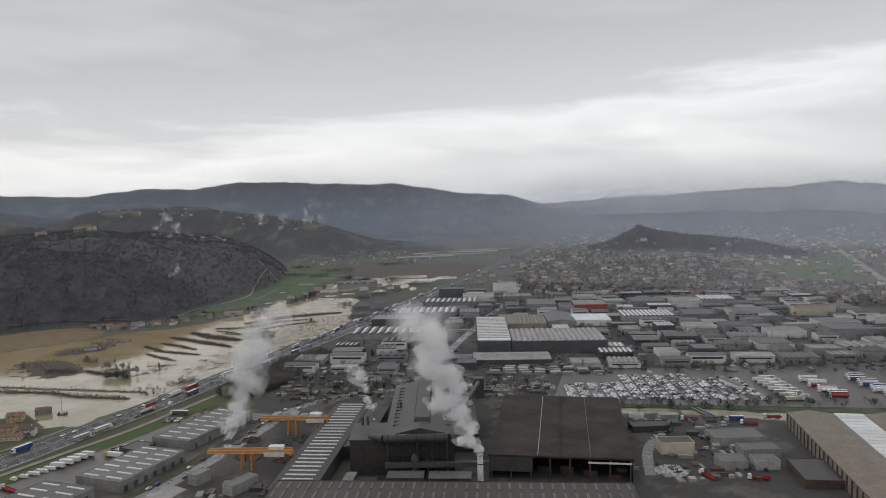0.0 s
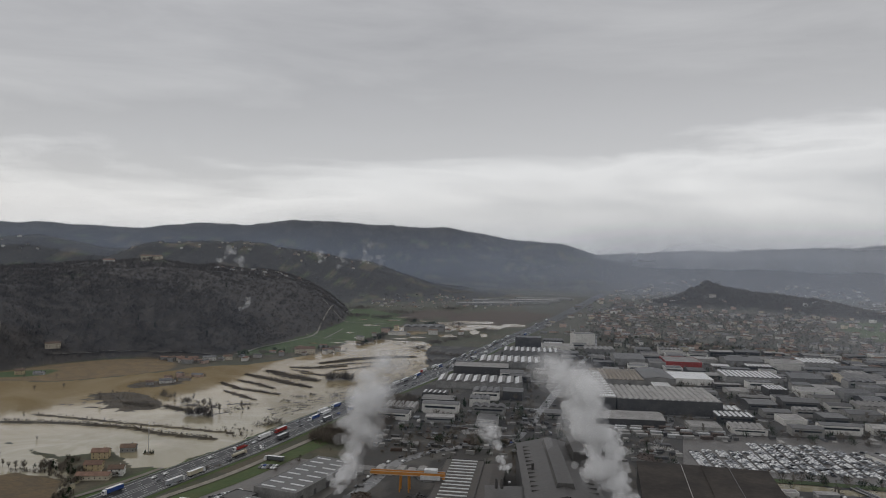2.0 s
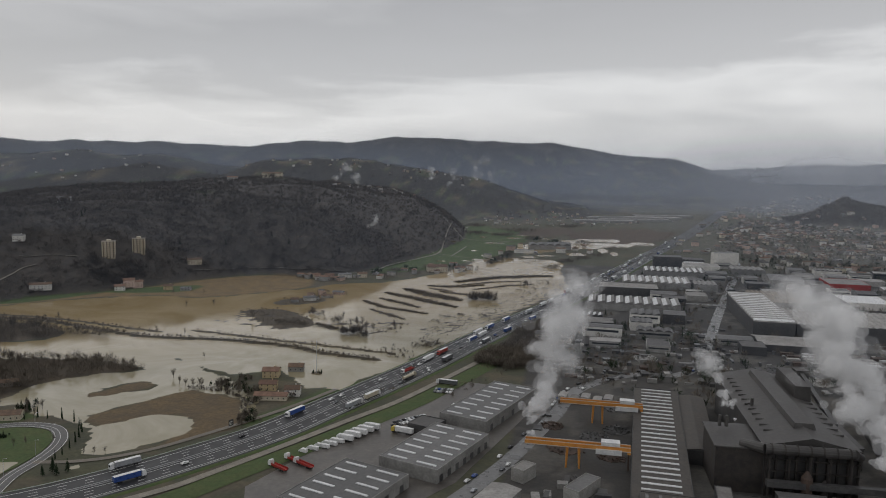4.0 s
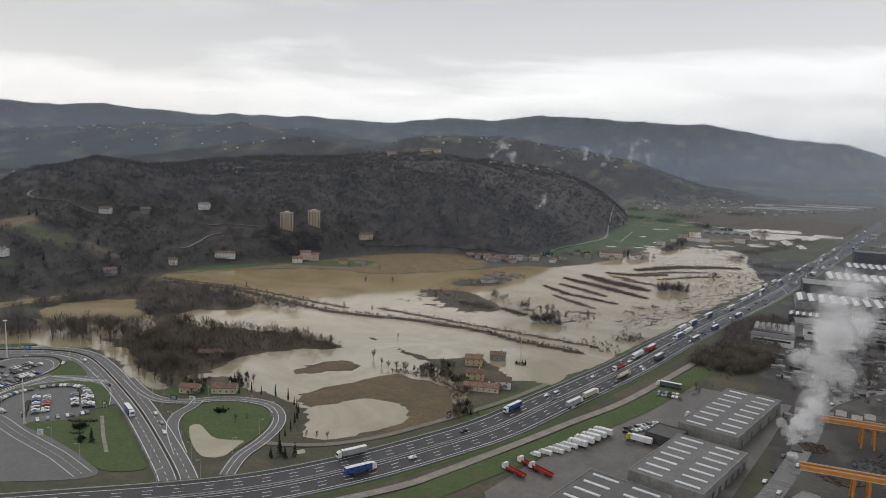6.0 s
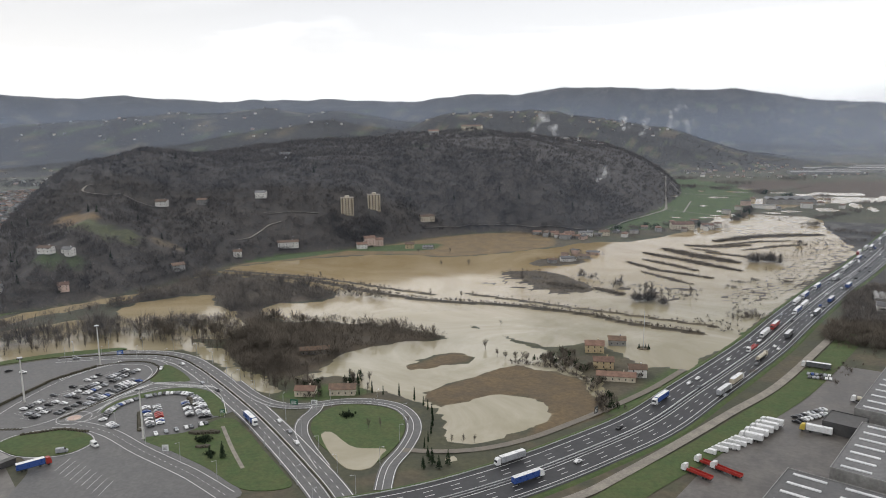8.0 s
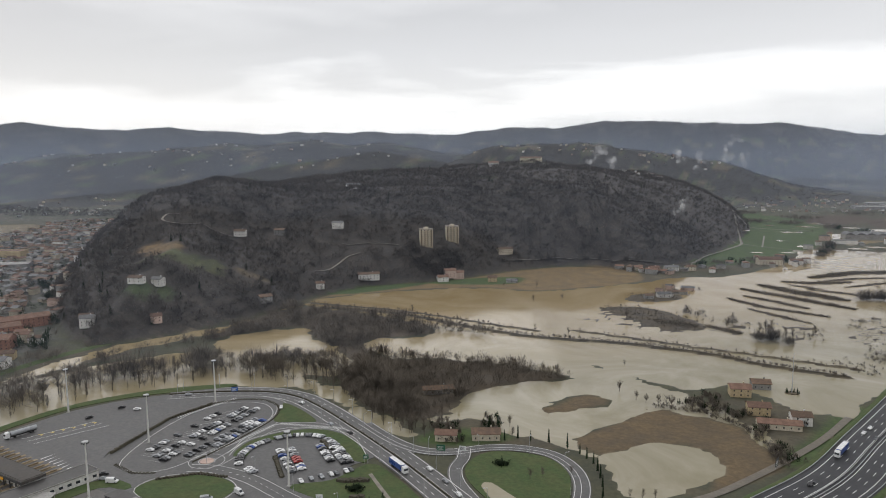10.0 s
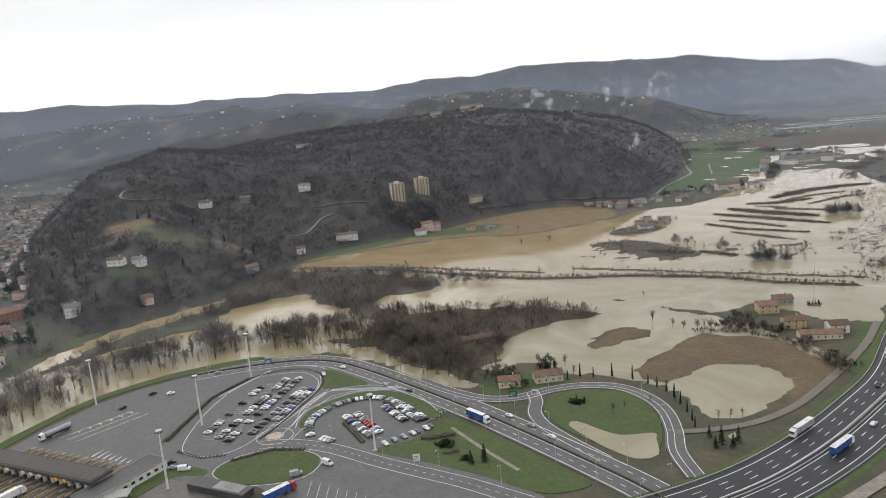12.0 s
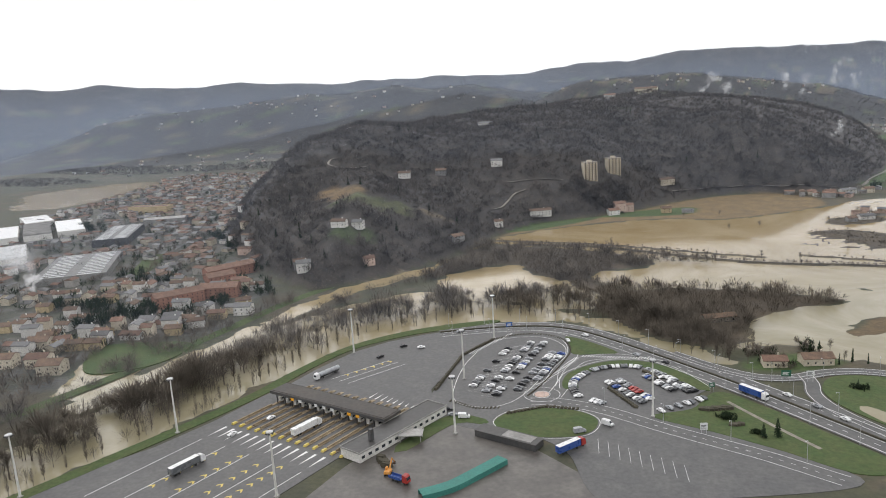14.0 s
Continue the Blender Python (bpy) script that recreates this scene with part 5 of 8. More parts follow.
# the wooded hill
HOUSES_UP = [(-1037, 964), (-978, 752), (-990, 765), (-1223, 1144), (-1071, 1333), (-829, 1100), (-807, 1142), (-898, 1883), (-1133, 936), (-950, 990), (-1010, 1010), (-905, 1050)]
UP_ROAD = curve([(-1106, 930), (-1118, 918), (-1110, 904), (-1085, 918), (-1060, 938), (-1037, 958)], 5)
UP_ROAD2 = curve([(-918, 955), (-909, 975), (-907, 1014), (-896, 1032)], 5)
UP_ROAD3 = curve([(-925, 1035), (-905, 1046), (-875, 1064), (-858, 1072)], 5)
CLEAR = [(x, y, r * 1.15) for x, y, r, _ in GLADES[:-2]] + [(-900, 1880, 30)]


def scatter(n, x0, x1, y0, y1, seed):
    g = np.random.RandomState(seed)
    return g.uniform(x0, x1, n), g.uniform(y0, y1, n), g


hx, hy, g_ = scatter(66000, -1580, -400, 640, 2300, 5)
ok, dist = inside(hx, hy, curve(HILL_FOOT, 30, True))
ok &= (dist > 3) & ((hy < 1500) | (g_.uniform(size=len(hx)) < 0.4))
for cx, cy, r in CLEAR:
    ok &= np.hypot(hx - cx, hy - cy) > r * (0.7 + 0.5 * g_.uniform(size=len(hx)))
for cx, cy in HOUSES_UP:
    ok &= np.hypot(hx - cx, hy - cy + 9) > 13
for ln in (UP_ROAD, UP_ROAD2, UP_ROAD3):
    for p in ln:
        ok &= np.hypot(hx - p[0] - 2, hy - p[1] + 3) > 6
hx, hy = hx[ok], hy[ok]
hz_ = ground_under(hx, hy)
sizes = g_.uniform(6.5, 12.5, len(hx)) * (1 + 0.25 * waves(hx, hy, 90, 51, 2))
tagged(new("woodland", loose_triangles("woodland", spray(np.c_[hx, hy, hz_ - 1.0], sizes, 6, 20, 0.07), M["forest"])), "dense bare winter woodland covering the hill", "woodland", kind="stuff")
ev = g_.uniform(size=len(hx)) < 0.004 + 0.02 * ((hx < -930) & (hy < 880))
for i in np.nonzero(ev)[0][:80]:
    grow_conifer(hx[i], hy[i], rnd.uniform(8, 13), "evergreens on the hill", hz_[i] - 0.5)
for i in (0, 0.7, 1.5, 2.7, 3.4, 4.2, 5.6, 8.0, 8.6):
    x, y = -1143 + 9.4 * i + rnd.uniform(-2, 2), 1652 + 2 * i + rnd.uniform(-3, 3)
    grow_cypress(x, y, rnd.uniform(14, 19), "cypresses on the hill's crest")
for ln, lab in ((UP_ROAD, "pale road winding up the wooded hill"), (UP_ROAD2, "pale lane climbing through the wood"), (UP_ROAD3, "pale road below the apartment towers")):
    tagged(part("hill_road", ribbon(Geo(), ln, -1.5, 1.5, [ground_at(*p) + 1.0 for p in ln]), M["gravel"]), lab, "road", kind="structure")
FOOT_ROAD = curve([(-740, 1178), (-672, 1250), (-575, 1262), (-500, 1319), (-479, 1396), (-446, 1514), (-426, 1594), (-434, 1706), (-449, 1905), (-452, 2064), (-445, 2207)], 10)
tagged(part("foot_road", ribbon(Geo(), FOOT_ROAD, -2.6, 2.6, [max(ground_at(*p), 0.3) + 0.35 for p in FOOT_ROAD]), M["gravel"]), "pale country road along the foot of the hill", "road", kind="structure")

# woods of the small hill by the town, and clumps on the far ridges
rx, ry, g_ = scatter(9000, 480, 1150, 2250, 2850, 15)
rz = ground_under(rx, ry)
ok = rz > 6
tagged(new("woodland", loose_triangles("woodland", spray(np.c_[rx, ry, rz - 1][ok], g_.uniform(9, 16, ok.sum()), 16, 12, 0.2), M["forest"])), "dark bare wood on the small hill above the town", "woodland", kind="stuff")
rx, ry, g_ = scatter(90000, -4200, 2800, 1900, 4700, 17)
rz = ground_under(rx, ry)
nh, _ = inside(rx, ry, curve(HILL_FOOT, 60, True))
fields = waves(rx, ry, 240, 41) + 0.6 * waves(rx, ry, 95, 45)
ok = (rz > 9) & ~nh & ((rx < 450) | (rx > 1150)) & ((fields < 0.46) | (g_.uniform(size=len(rx)) < 0.12))
tagged(new("woodland", loose_triangles("woodland", spray(np.c_[rx, ry, rz - 2][ok], g_.uniform(6, 12, ok.sum()), 18, 7, 0.22), M["forest"])), "distant bare woods on the ridges", "woodland", kind="stuff")
# dark woods on the plain beyond the town
wx, wy, g_ = scatter(7000, -2700, -1500, 1250, 2300, 19)
ok = np.maximum(signed(wx, wy, [(-2600, 1620), (-2150, 1560), (-1700, 1700), (-1560, 1800), (-1600, 1900), (-1850, 1860), (-2200, 1760), (-2600, 1800)]), signed(wx, wy, [(-2500, 1350), (-2230, 1330), (-2150, 1400), (-2300, 1470), (-2560, 1480)])) > 0
tagged(new("woodland", loose_triangles("woodland", spray(np.c_[wx, wy, np.full(len(wx), -0.5)][ok], g_.uniform(7, 13, ok.sum()), 20, 9, 0.2), M["forest"])), "dark wood on the plain beyond the town", "woodland", kind="stuff")

# the drowned wood and thickets of the flood plain
tx, ty, g_ = scatter(9500, -890, -520, 540, 880, 25)
a_ = np.maximum(signed(tx, ty, LANDS[3]), signed(tx, ty, [(-880, 740), (-830, 820), (-720, 835), (-650, 822), (-640, 808), (-740, 800), (-810, 780), (-870, 720)]))
ok = a_ > 1 + 3 * waves(tx, ty, 30, 26, 2)
ok &= waves(tx, ty, 70, 27, 3) > -0.45
th = g_.uniform(3, 11.5, len(tx)) * np.clip(1 + 0.5 * waves(tx, ty, 60, 28, 2), 0.4, 1.6)
tagged(new("thicket", loose_triangles("thicket", spray(np.c_[tx, ty, np.full(len(tx), 0.0)][ok], th[ok], 29, 30, 0.04, 0.06), M["wood"])), "tangled bare thicket standing in the floods", "thicket", kind="stuff")
BANK = curve([(-884, 300), (-868, 380), (-860, 440), (-856, 490), (-846, 535), (-826, 566), (-800, 588), (-770, 607), (-735, 618), (-700, 614), (-668, 594), (-640, 576), (-612, 556)], 6)
g_ = np.random.RandomState(35)
sp_, sz_ = [], []
for o, n_t, lo_, hi_ in ((-10, 60, 9, 14), (-26, 130, 9, 17), (-38, 300, 9, 19), (-50, 400, 7, 18), (-62, 380, 6, 15), (-74, 220, 4, 11)):
    q = offset(BANK, o)
    q = q[q[:, 0] < -640] if o < -30 else q
    for i in g_.randint(0, len(q), n_t):
        x, y = q[i] + g_.normal(0, 4.5, 2)
        w_ = float(waves(x, y, 55, 37, 3))
        if w_ > -0.42:
            sp_.append((x, y, -0.4))
            sz_.append(g_.uniform(lo_, hi_) * min(max(0.85 + 0.7 * w_, 0.5), 1.5))
tagged(new("river_wood", loose_triangles("river_wood", spray(np.array(sp_), np.array(sz_), 38, 60, 0.02, 0.14, 0.58), M["wood"])), "slender bare trees and brush standing in the flooded river", "wood", kind="stuff")
tk_ = Geo()
for (x, y, z), h_ in zip(sp_, sz_):
    tk_.tube((x, y, z - 0.6), (x + h_ * 0.02, y, z + h_ * 0.75), 0.16, 0.05, 4)
bx_, by_, g_ = scatter(5200, -1010, -800, 300, 880, 71)
belt = np.maximum(signed(bx_, by_, [(-962, 300), (-958, 480), (-955, 600), (-950, 665), (-915, 745), (-897, 810), (-897, 850), (-915, 850), (-925, 720), (-975, 640), (-1000, 560), (-985, 420), (-985, 300)]) - 2,
                  signed(bx_, by_, [(-930, 480), (-928, 600), (-918, 655), (-880, 735), (-866, 800), (-845, 800), (-860, 740), (-870, 690), (-905, 620), (-915, 480)]))
ok = (belt > 0) & (waves(bx_, by_, 50, 72, 3) > -0.12)
tagged(new("thicket", loose_triangles("thicket", spray(np.c_[bx_, by_, np.zeros(len(bx_))][ok], g_.uniform(3, 12, ok.sum()), 73, 34, 0.035, 0.05), M["wood"])), "brown tree belt between hill and flooded river", "thicket", kind="stuff")
tagged(part("river_trunks", tk_, M["wood"]), "thin trunks of the flooded river wood", "trunks", kind="stuff")
# low bushes on the dykes, round the drowned fields and beside the motorway
bx, by = [], []
for ln, sp, jit in ((DYKES[0], 1.3, 2.2), (DYKES[1], 5, 1.6), (DYKES[2], 4, 1.6), ([(-150, 760), (-120, 860), (-90, 960)], 0.5, 26), ([(-205, 800), (-150, 960), (-110, 1060)], 1.0, 7), ([(-470, 668), (-440, 668), (-412, 650), (-398, 618), (-390, 592)], 0.8, 3.5), ([(-560, 700), (-540, 712)], 2, 6), ([(-340, 832), (-312, 800)], 1.2, 10),
                    ([(-230, 770), (-190, 880), (-160, 960)], 1.6, 16), ([(-262, 690), (-235, 745)], 2, 8), ([(-470, 975), (-395, 925), (-360, 905)], 3, 16), ([(-560, 985), (-510, 960), (-460, 905)], 5, 14),
                    ([(-320, 690), (-300, 700)], 3, 3), ([(-250, 1500), (-180, 1640), (-130, 1690)], 2.5, 18), ([(-330, 1540), (-240, 1560)], 2.5, 10), ([(-300, 1840), (-200, 1990), (-120, 2110)], 4, 8), ([(-480, 1320), (-400, 1400), (-330, 1420)], 4, 12), ([(-440, 1620), (-300, 1660)], 6, 4), ([(-450, 1800), (-290, 1830)], 5, 4), ([(-440, 2050), (-260, 2060)], 4, 10), ([(0, 1880), (60, 1990), (120, 2230)], 4, 6), ([(-130, 1240), (-60, 1500), (20, 1740)], 3.5, 4), ([(-700, 1260), (-600, 1262), (-520, 1300), (-470, 1380)], 9, 10), ([(-230, 1180), (-205, 1290)], 2.5, 22)):
    for p in resample(np.array(ln, float), sp):
        bx.append(p[0] + rnd.uniform(-jit, jit))
        by.append(p[1] + rnd.uniform(-jit, jit))
bz = [max(ground_at(a, b), -0.2) for a, b in zip(bx, by)]
tagged(new("bushes", loose_triangles("bushes", spray(np.c_[bx, by, bz], np.random.RandomState(4).uniform(1.6, 4.4, len(bx)), 44, 30, 0.09, 0.02), M["wood"])), "bare bushes along dykes and field edges", "bushes", kind="stuff")
# ploughed strips and shoals that stand just out of the flood
STRIPS = [([(-336, 1255), (-284, 1314), (-221, 1347), (-189, 1356)], 13, 1.0), ([(-372, 1211), (-333, 1212), (-288, 1240)], 9, 0.8), ([(-399, 1177), (-362, 1144), (-305, 1104)], 13, 1.0), ([(-420, 1139), (-371, 1107), (-304, 1056)], 9, 1.0),
          ([(-416, 1094), (-383, 1071), (-351, 1042)], 6, 0.8), ([(-434, 1073), (-398, 1037), (-334, 1007)], 6, 0.9), ([(-411, 1020), (-355, 970)], 5, 0.5), ([(-345, 1165), (-300, 1150), (-272, 1135)], 6, 0.7),
          ([(-450, 924), (-417, 901)], 7, 1.0), ([(-499, 930), (-458, 914)], 13, 1.0), ([(-330, 1225), (-280, 1270), (-235, 1290)], 5, 0.6), ([(-300, 1195), (-255, 1240), (-215, 1265)], 5, 0.5), ([(-365, 1190), (-330, 1172)], 5, 0.6)]
shoal, stalks, stalk_h = Geo(), [], []
g_ = np.random.RandomState(61)
for si, (ln, wide, grown) in enumerate(STRIPS):
    wide *= 1.7
    c = resample(np.array(ln, float), 3.0)
    d = np.gradient(c, axis=0)
    nrm = np.c_[-d[:, 1], d[:, 0]] / np.hypot(d[:, 0], d[:, 1])[:, None]
    tp = np.sin(np.linspace(0.12, np.pi - 0.12, len(c))) ** 0.5
    wob = waves(c[:, 0], c[:, 1], 22, 63 + si, 3)
    lft, rgt = wide * 0.5 * tp * (1 + 0.9 * wob), wide * 0.5 * tp * (1 - 0.7 * waves(c[:, 1], c[:, 0], 18, 64 + si, 3))
    a, b = c + nrm * np.clip(lft, 0.4, None)[:, None], c - nrm * np.clip(rgt, 0.4, None)[:, None]
    n = len(c)
    shoal.add([(*p, 0.1) for p in a] + [(*p, 0.32) for p in c] + [(*p, 0.1) for p in b], [(q + r, q + r + 1, q + n + r + 1, q + n + r) for q in (0, n) for r in range(n - 1)])
    for _ in range(int(len(c) * wide * 2.6 * grown)):
        q = g_.randint(0, n)
        u = g_.normal(0, 0.36)
        p = c[q] + nrm[q] * u * wide * tp[q] + g_.uniform(-2, 2, 2)
        stalks.append((*p, 0.0))
        stalk_h.append(g_.uniform(0.8, 2.2))
tagged(part("field_strips", shoal, M["mud_strip"]), "dark ploughed strips just standing out of the flood", "strips", kind="stuff")
qx, qy, g_ = scatter(9000, -345, -140, 890, 1345, 65)
rough_ = np.maximum(signed(qx, qy, [(-262, 1276), (-191, 1325), (-157, 1293), (-209, 1085), (-254, 977), (-280, 1045), (-268, 1172)]), signed(qx, qy, [(-300, 1010), (-254, 977), (-262, 930), (-300, 870), (-330, 905)]) - 14)
ok = (rough_ > 4 * waves(qx, qy, 40, 66, 2)) & (waves(qx, qy, 11, 67, 3) > 0.0)
stalks += [(a, b, 0.0) for a, b in zip(qx[ok], qy[ok])]
stalk_h += list(g_.uniform(0.9, 2.6, ok.sum()))
qx, qy, g_ = scatter(3400, -580, -440, 880, 1090, 69)
ok = np.maximum(signed(qx, qy, LANDS[5]), signed(qx, qy, LANDS[6])) > -1 + 5 * waves(qx, qy, 25, 70, 2)
ok &= waves(qx, qy, 14, 74, 3) > -0.15
stalks += [(a, b, 0.1) for a, b in zip(qx[ok], qy[ok])]
stalk_h += list(g_.uniform(1.0, 3.0, ok.sum()))
tagged(new("reeds", loose_triangles("reeds", spray(np.array(stalks), np.array(stalk_h), 68, 9, 0.16, 0.0), M["reed_bed"])), "dead brown reeds and weeds on the half-drowned strips", "reeds", kind="stuff")
# clumps of bare trees and bushes in and round the floods
CLUMPS = [(-287, 1117, 8, 26, 15), (-272, 1124, 7, 22, 15), (-263, 1116, 6, 14, 12), (-227, 1259, 5, 8, 11), (-403, 882, 6, 16, 13), (-394, 885, 6, 18, 14), (-387, 891, 5, 10, 11), (-377, 876, 5, 12, 10), (-428, 934, 4, 7, 11), (-472, 977, 5, 9, 9), (-461, 968, 5, 8, 9),
          (-293, 1009, 4, 12, 5), (-260, 1007, 5, 12, 6), (-298, 862, 13, 60, 5), (-310, 850, 9, 40, 4.5), (-357, 920, 9, 26, 4), (-352, 944, 6, 16, 4), (-316, 968, 8, 22, 4), (-307, 996, 6, 18, 5),
          (-305, 1482, 8, 20, 10), (-297, 1525, 10, 26, 12), (-284, 1595, 8, 24, 14), (-282, 1721, 7, 16, 12), (-191, 1456, 16, 40, 8), (-166, 1540, 18, 50, 9), (-136, 1590, 16, 40, 8), (-104, 1643, 14, 30, 8), (-127, 1374, 20, 50, 7), (-159, 1396, 18, 50, 7), (-150, 1310, 16, 40, 6),
          (-500, 1300, 14, 30, 8), (-455, 1340, 14, 36, 7), (-400, 1385, 14, 36, 7), (-345, 1410, 12, 26, 7), (-470, 1960, 18, 40, 12), (-400, 2010, 26, 60, 11), (-330, 1985, 22, 50, 11), (-250, 1930, 20, 50, 11), (-130, 1880, 20, 40, 10), (-60, 1770, 20, 40, 9), (-300, 2120, 40, 60, 12), (-160, 2290, 50, 70, 12), (-430, 2230, 30, 50, 12)]
cl_, ch_ = [], []
g_ = np.random.RandomState(81)
for x, y, r, n, h in CLUMPS:
    for _ in range(n):
        p = (x + g_.normal(0, r * 0.6), y + g_.normal(0, r * 0.6))
        cl_.append((*p, max(ground_at(*p), -0.3) - 0.2))
        ch_.append(h * g_.uniform(0.55, 1.1))
qx, qy, g_ = scatter(3600, -262, -150, 765, 1015, 82)
ok = signed(qx, qy, [(-250, 808), (-224, 870), (-214, 938), (-178, 1005), (-158, 995), (-172, 900), (-180, 835), (-205, 780), (-240, 790)]) > 3 * waves(qx, qy, 30, 83, 2)
cl_ += [(a, b, ground_at(a, b) - 0.2) for a, b in zip(qx[ok], qy[ok])]
ch_ += list(g_.uniform(4, 12, ok.sum()))
tagged(new("thicket", loose_triangles("thicket", spray(np.array(cl_), np.array(ch_), 84, 44, 0.035, 0.05), M["wood"])), "bare trees and brush round the floods and motorway", "thicket", kind="stuff")
dk_ = np.array([(x + rnd.gauss(0, 5), y + rnd.gauss(0, 5), ground_at(x, y) - 0.3) for x, y in ((-205, 1857), (-188, 1880), (-196, 1868), (-284, 1595), (-290, 1560), (-300, 1500), (-282, 1620), (-360, 1395), (-430, 1350), (-480, 1310), (-240, 1905)) for _ in range(6)])
tagged(new("evergreens", loose_triangles("evergreens", spray(dk_, np.random.RandomState(85).uniform(7, 13, len(dk_)), 86, 60, 0.06, 0.02, 0.3), M["evergreen"])), "dark evergreens beside the flooded hamlet", "evergreens", kind="stuff")
FARM = [(-449, 677), (-445, 688), (-438, 673), (-434, 685), (-426, 673), (-417, 666), (-403, 642), (-395, 614), (-390, 602), (-381, 667), (-401, 660), (-434, 699), (-563, 590), (-566, 601), (-584, 567), (-578, 561), (-583, 578), (-594, 579)]
gf_ = np.random.RandomState(53)
for key, n_ in (("evergreen", 4), ("wood", 8)):
    ft_ = np.array([(x + gf_.normal(0, 3.0), y + gf_.normal(0, 3.0), 0.1) for x, y in FARM for _ in range(n_)])
    tagged(new("farm_trees", loose_triangles("farm_trees", spray(ft_, gf_.uniform(3, 7.5, len(ft_)), 54, 60, 0.06, 0.02, 0.36), M[key])), "hedges and small trees round the flooded farms", "trees", kind="stuff")
# tracks, pools and hedges of the green fields past the hill
for ln, w_, lab in (([(-392, 1556), (-386, 1733)], 3.0, "pale wet track across the green field"), ([(-473, 1904), (-386, 1870), (-292, 1854)], 3.5, "pale lane between the green fields"), ([(-440, 1600), (-350, 1540), (-310, 1530)], 2.0, "pale wet track across the green field"), ([(-470, 2100), (-380, 2060), (-270, 2040)], 4, "pale lane between the green fields")):
    cv = curve(ln, 12)
    tagged(part("field_track", ribbon(Geo(), cv, -w_ / 2, w_ / 2, [max(ground_at(*p), 0.2) + 0.3 for p in cv]), M["gravel"]), lab, "track", kind="structure")
pools = Geo()
for x, y, a, b in ((-343, 1816, 10, 16), (-322, 1822, 9, 12), (-338, 1527, 9, 8), (-352, 1500, 12, 6), (-360, 1664, 7, 9), (-400, 1484, 10, 6), (-420, 1760, 6, 10), (-300, 1940, 20, 14), (-220, 1945, 24, 12), (-270, 2010, 26, 10), (-372, 1940, 9, 12), (-330, 1590, 6, 12), (-210, 1620, 20, 12), (-240, 1590, 16, 12), (-150, 1660, 18, 26), (-90, 1740, 12, 40), (-70, 1690, 8, 34)):
    ring = [(x + a * math.cos(k * 0.449) * (1 + 0.35 * math.sin(3 * k + x)), y + b * math.sin(k * 0.449) * (1 + 0.3 * math.cos(2 * k + y)), 0) for k in range(14)]
    z = max(max(ground_at(p[0], p[1]) for p in ring), 0.02) + 0.12
    pools.add([(p[0], p[1], z) for p in ring], [tuple(range(14))])
tagged(part("pools", pools, M["water"]), "shining pools standing on the soaked fields", "pools", kind="stuff")
# a path and low shrubs on the lawns of the junction
cv = curve([(-602, 500), (-579, 477), (-559, 458.6)], 4)
tagged(part("garden_path", ribbon(Geo(), cv, -1.1, 1.1, 0.82), M["gravel"]), "narrow pale path across the lawn", "path", kind="structure")
for x, y, r, h in ((-601, 480, 5.0, 3.6), (-539, 538, 3.6, 3.0), (-586, 467, 2.6, 2.6)):
    sh_ = np.array([(x + rnd.gauss(0, r * 0.45), y + rnd.gauss(0, r * 0.45), 0.4) for _ in range(60)])
    tagged(new("shrub", loose_triangles("shrub", spray(sh_, np.random.RandomState(int(-x)).uniform(0.5 * h, h, len(sh_)), 97, 36, 0.10, 0.0, 0.4), M["evergreen"])), "broad dark evergreen shrub on the junction's lawn", "shrub")
# single trees
for x, y, h in ((-642, 979, 9), (-612, 994, 10), (-528, 924, 13), (-473, 977, 11), (-456, 970, 9), (-397, 909, 15), (-374, 897, 11), (-427, 956, 10), (-498, 691, 10), (-570, 843, 8), (-602, 841, 9), (-354, 916, 11), (-392, 915, 14), (-402, 905, 13), (-380, 890, 12),
                (-468, 669, 10), (-459, 667, 11), (-463, 671, 9), (-441, 666, 14), (-433, 660, 14), (-446, 668, 11), (-425, 664, 12), (-420, 655, 10), (-484, 676, 9), (-477, 673, 8), (-690, 860, 7), (-750, 880, 8), (-505, 760, 6), (-513, 530, 6), (-519, 526, 7),
                (-500, 540, 5), (-552, 596, 9), (-590, 568, 10), (-596, 560, 11), (-586, 573, 9), (-545, 578, 7), (-700, 1050, 7), (-660, 1060, 8)):
    grow_bare(x, y, h, "single bare trees of the flood plain")
for x, y in ((-466, 523), (-460, 525), (-454, 528)):
    grow_bare(x, y, 5.5, "pollarded willows in the flooded field")
for x, y, h in ((-583, 463, 8), (-577, 466, 10), (-467, 495, 10), (-459, 498, 9), (-462, 492, 8), (-470, 490, 7), (-540, 542, 4), (-563, 588, 9), (-558, 590, 8), (-472, 502, 7)):
    grow_conifer(x, y, h, "conifers by the junction", 0.5)
for x, y in ((-548, 572), (-541, 577), (-533, 577), (-522, 578), (-510, 575), (-501, 568), (-496, 563), (-491, 557), (-487, 548), (-484, 540), (-481, 530), (-479, 520), (-478, 512)):
    grow_cypress(x, y, rnd.uniform(7, 10), "slim cypresses beside the loop road", 0.3)
for p in resample(offset(BANK, -9), 9.0):
    if rnd.random() < 0.85:
        grow_poplar(p[0] + rnd.uniform(-2, 2), p[1] + rnd.uniform(-2, 2), rnd.uniform(8, 14), "poplars in the flooded river", -0.6)
for off in (-30,):
    for p in resample(offset(BANK, off), 11):
        if rnd.random() < 0.7:
            f = grow_poplar if rnd.random() < 0.4 else grow_bare
            f(p[0] + rnd.uniform(-5, 5), p[1] + rnd.uniform(-5, 5), rnd.uniform(13, 20), "bare trees of the river wood", -0.5)
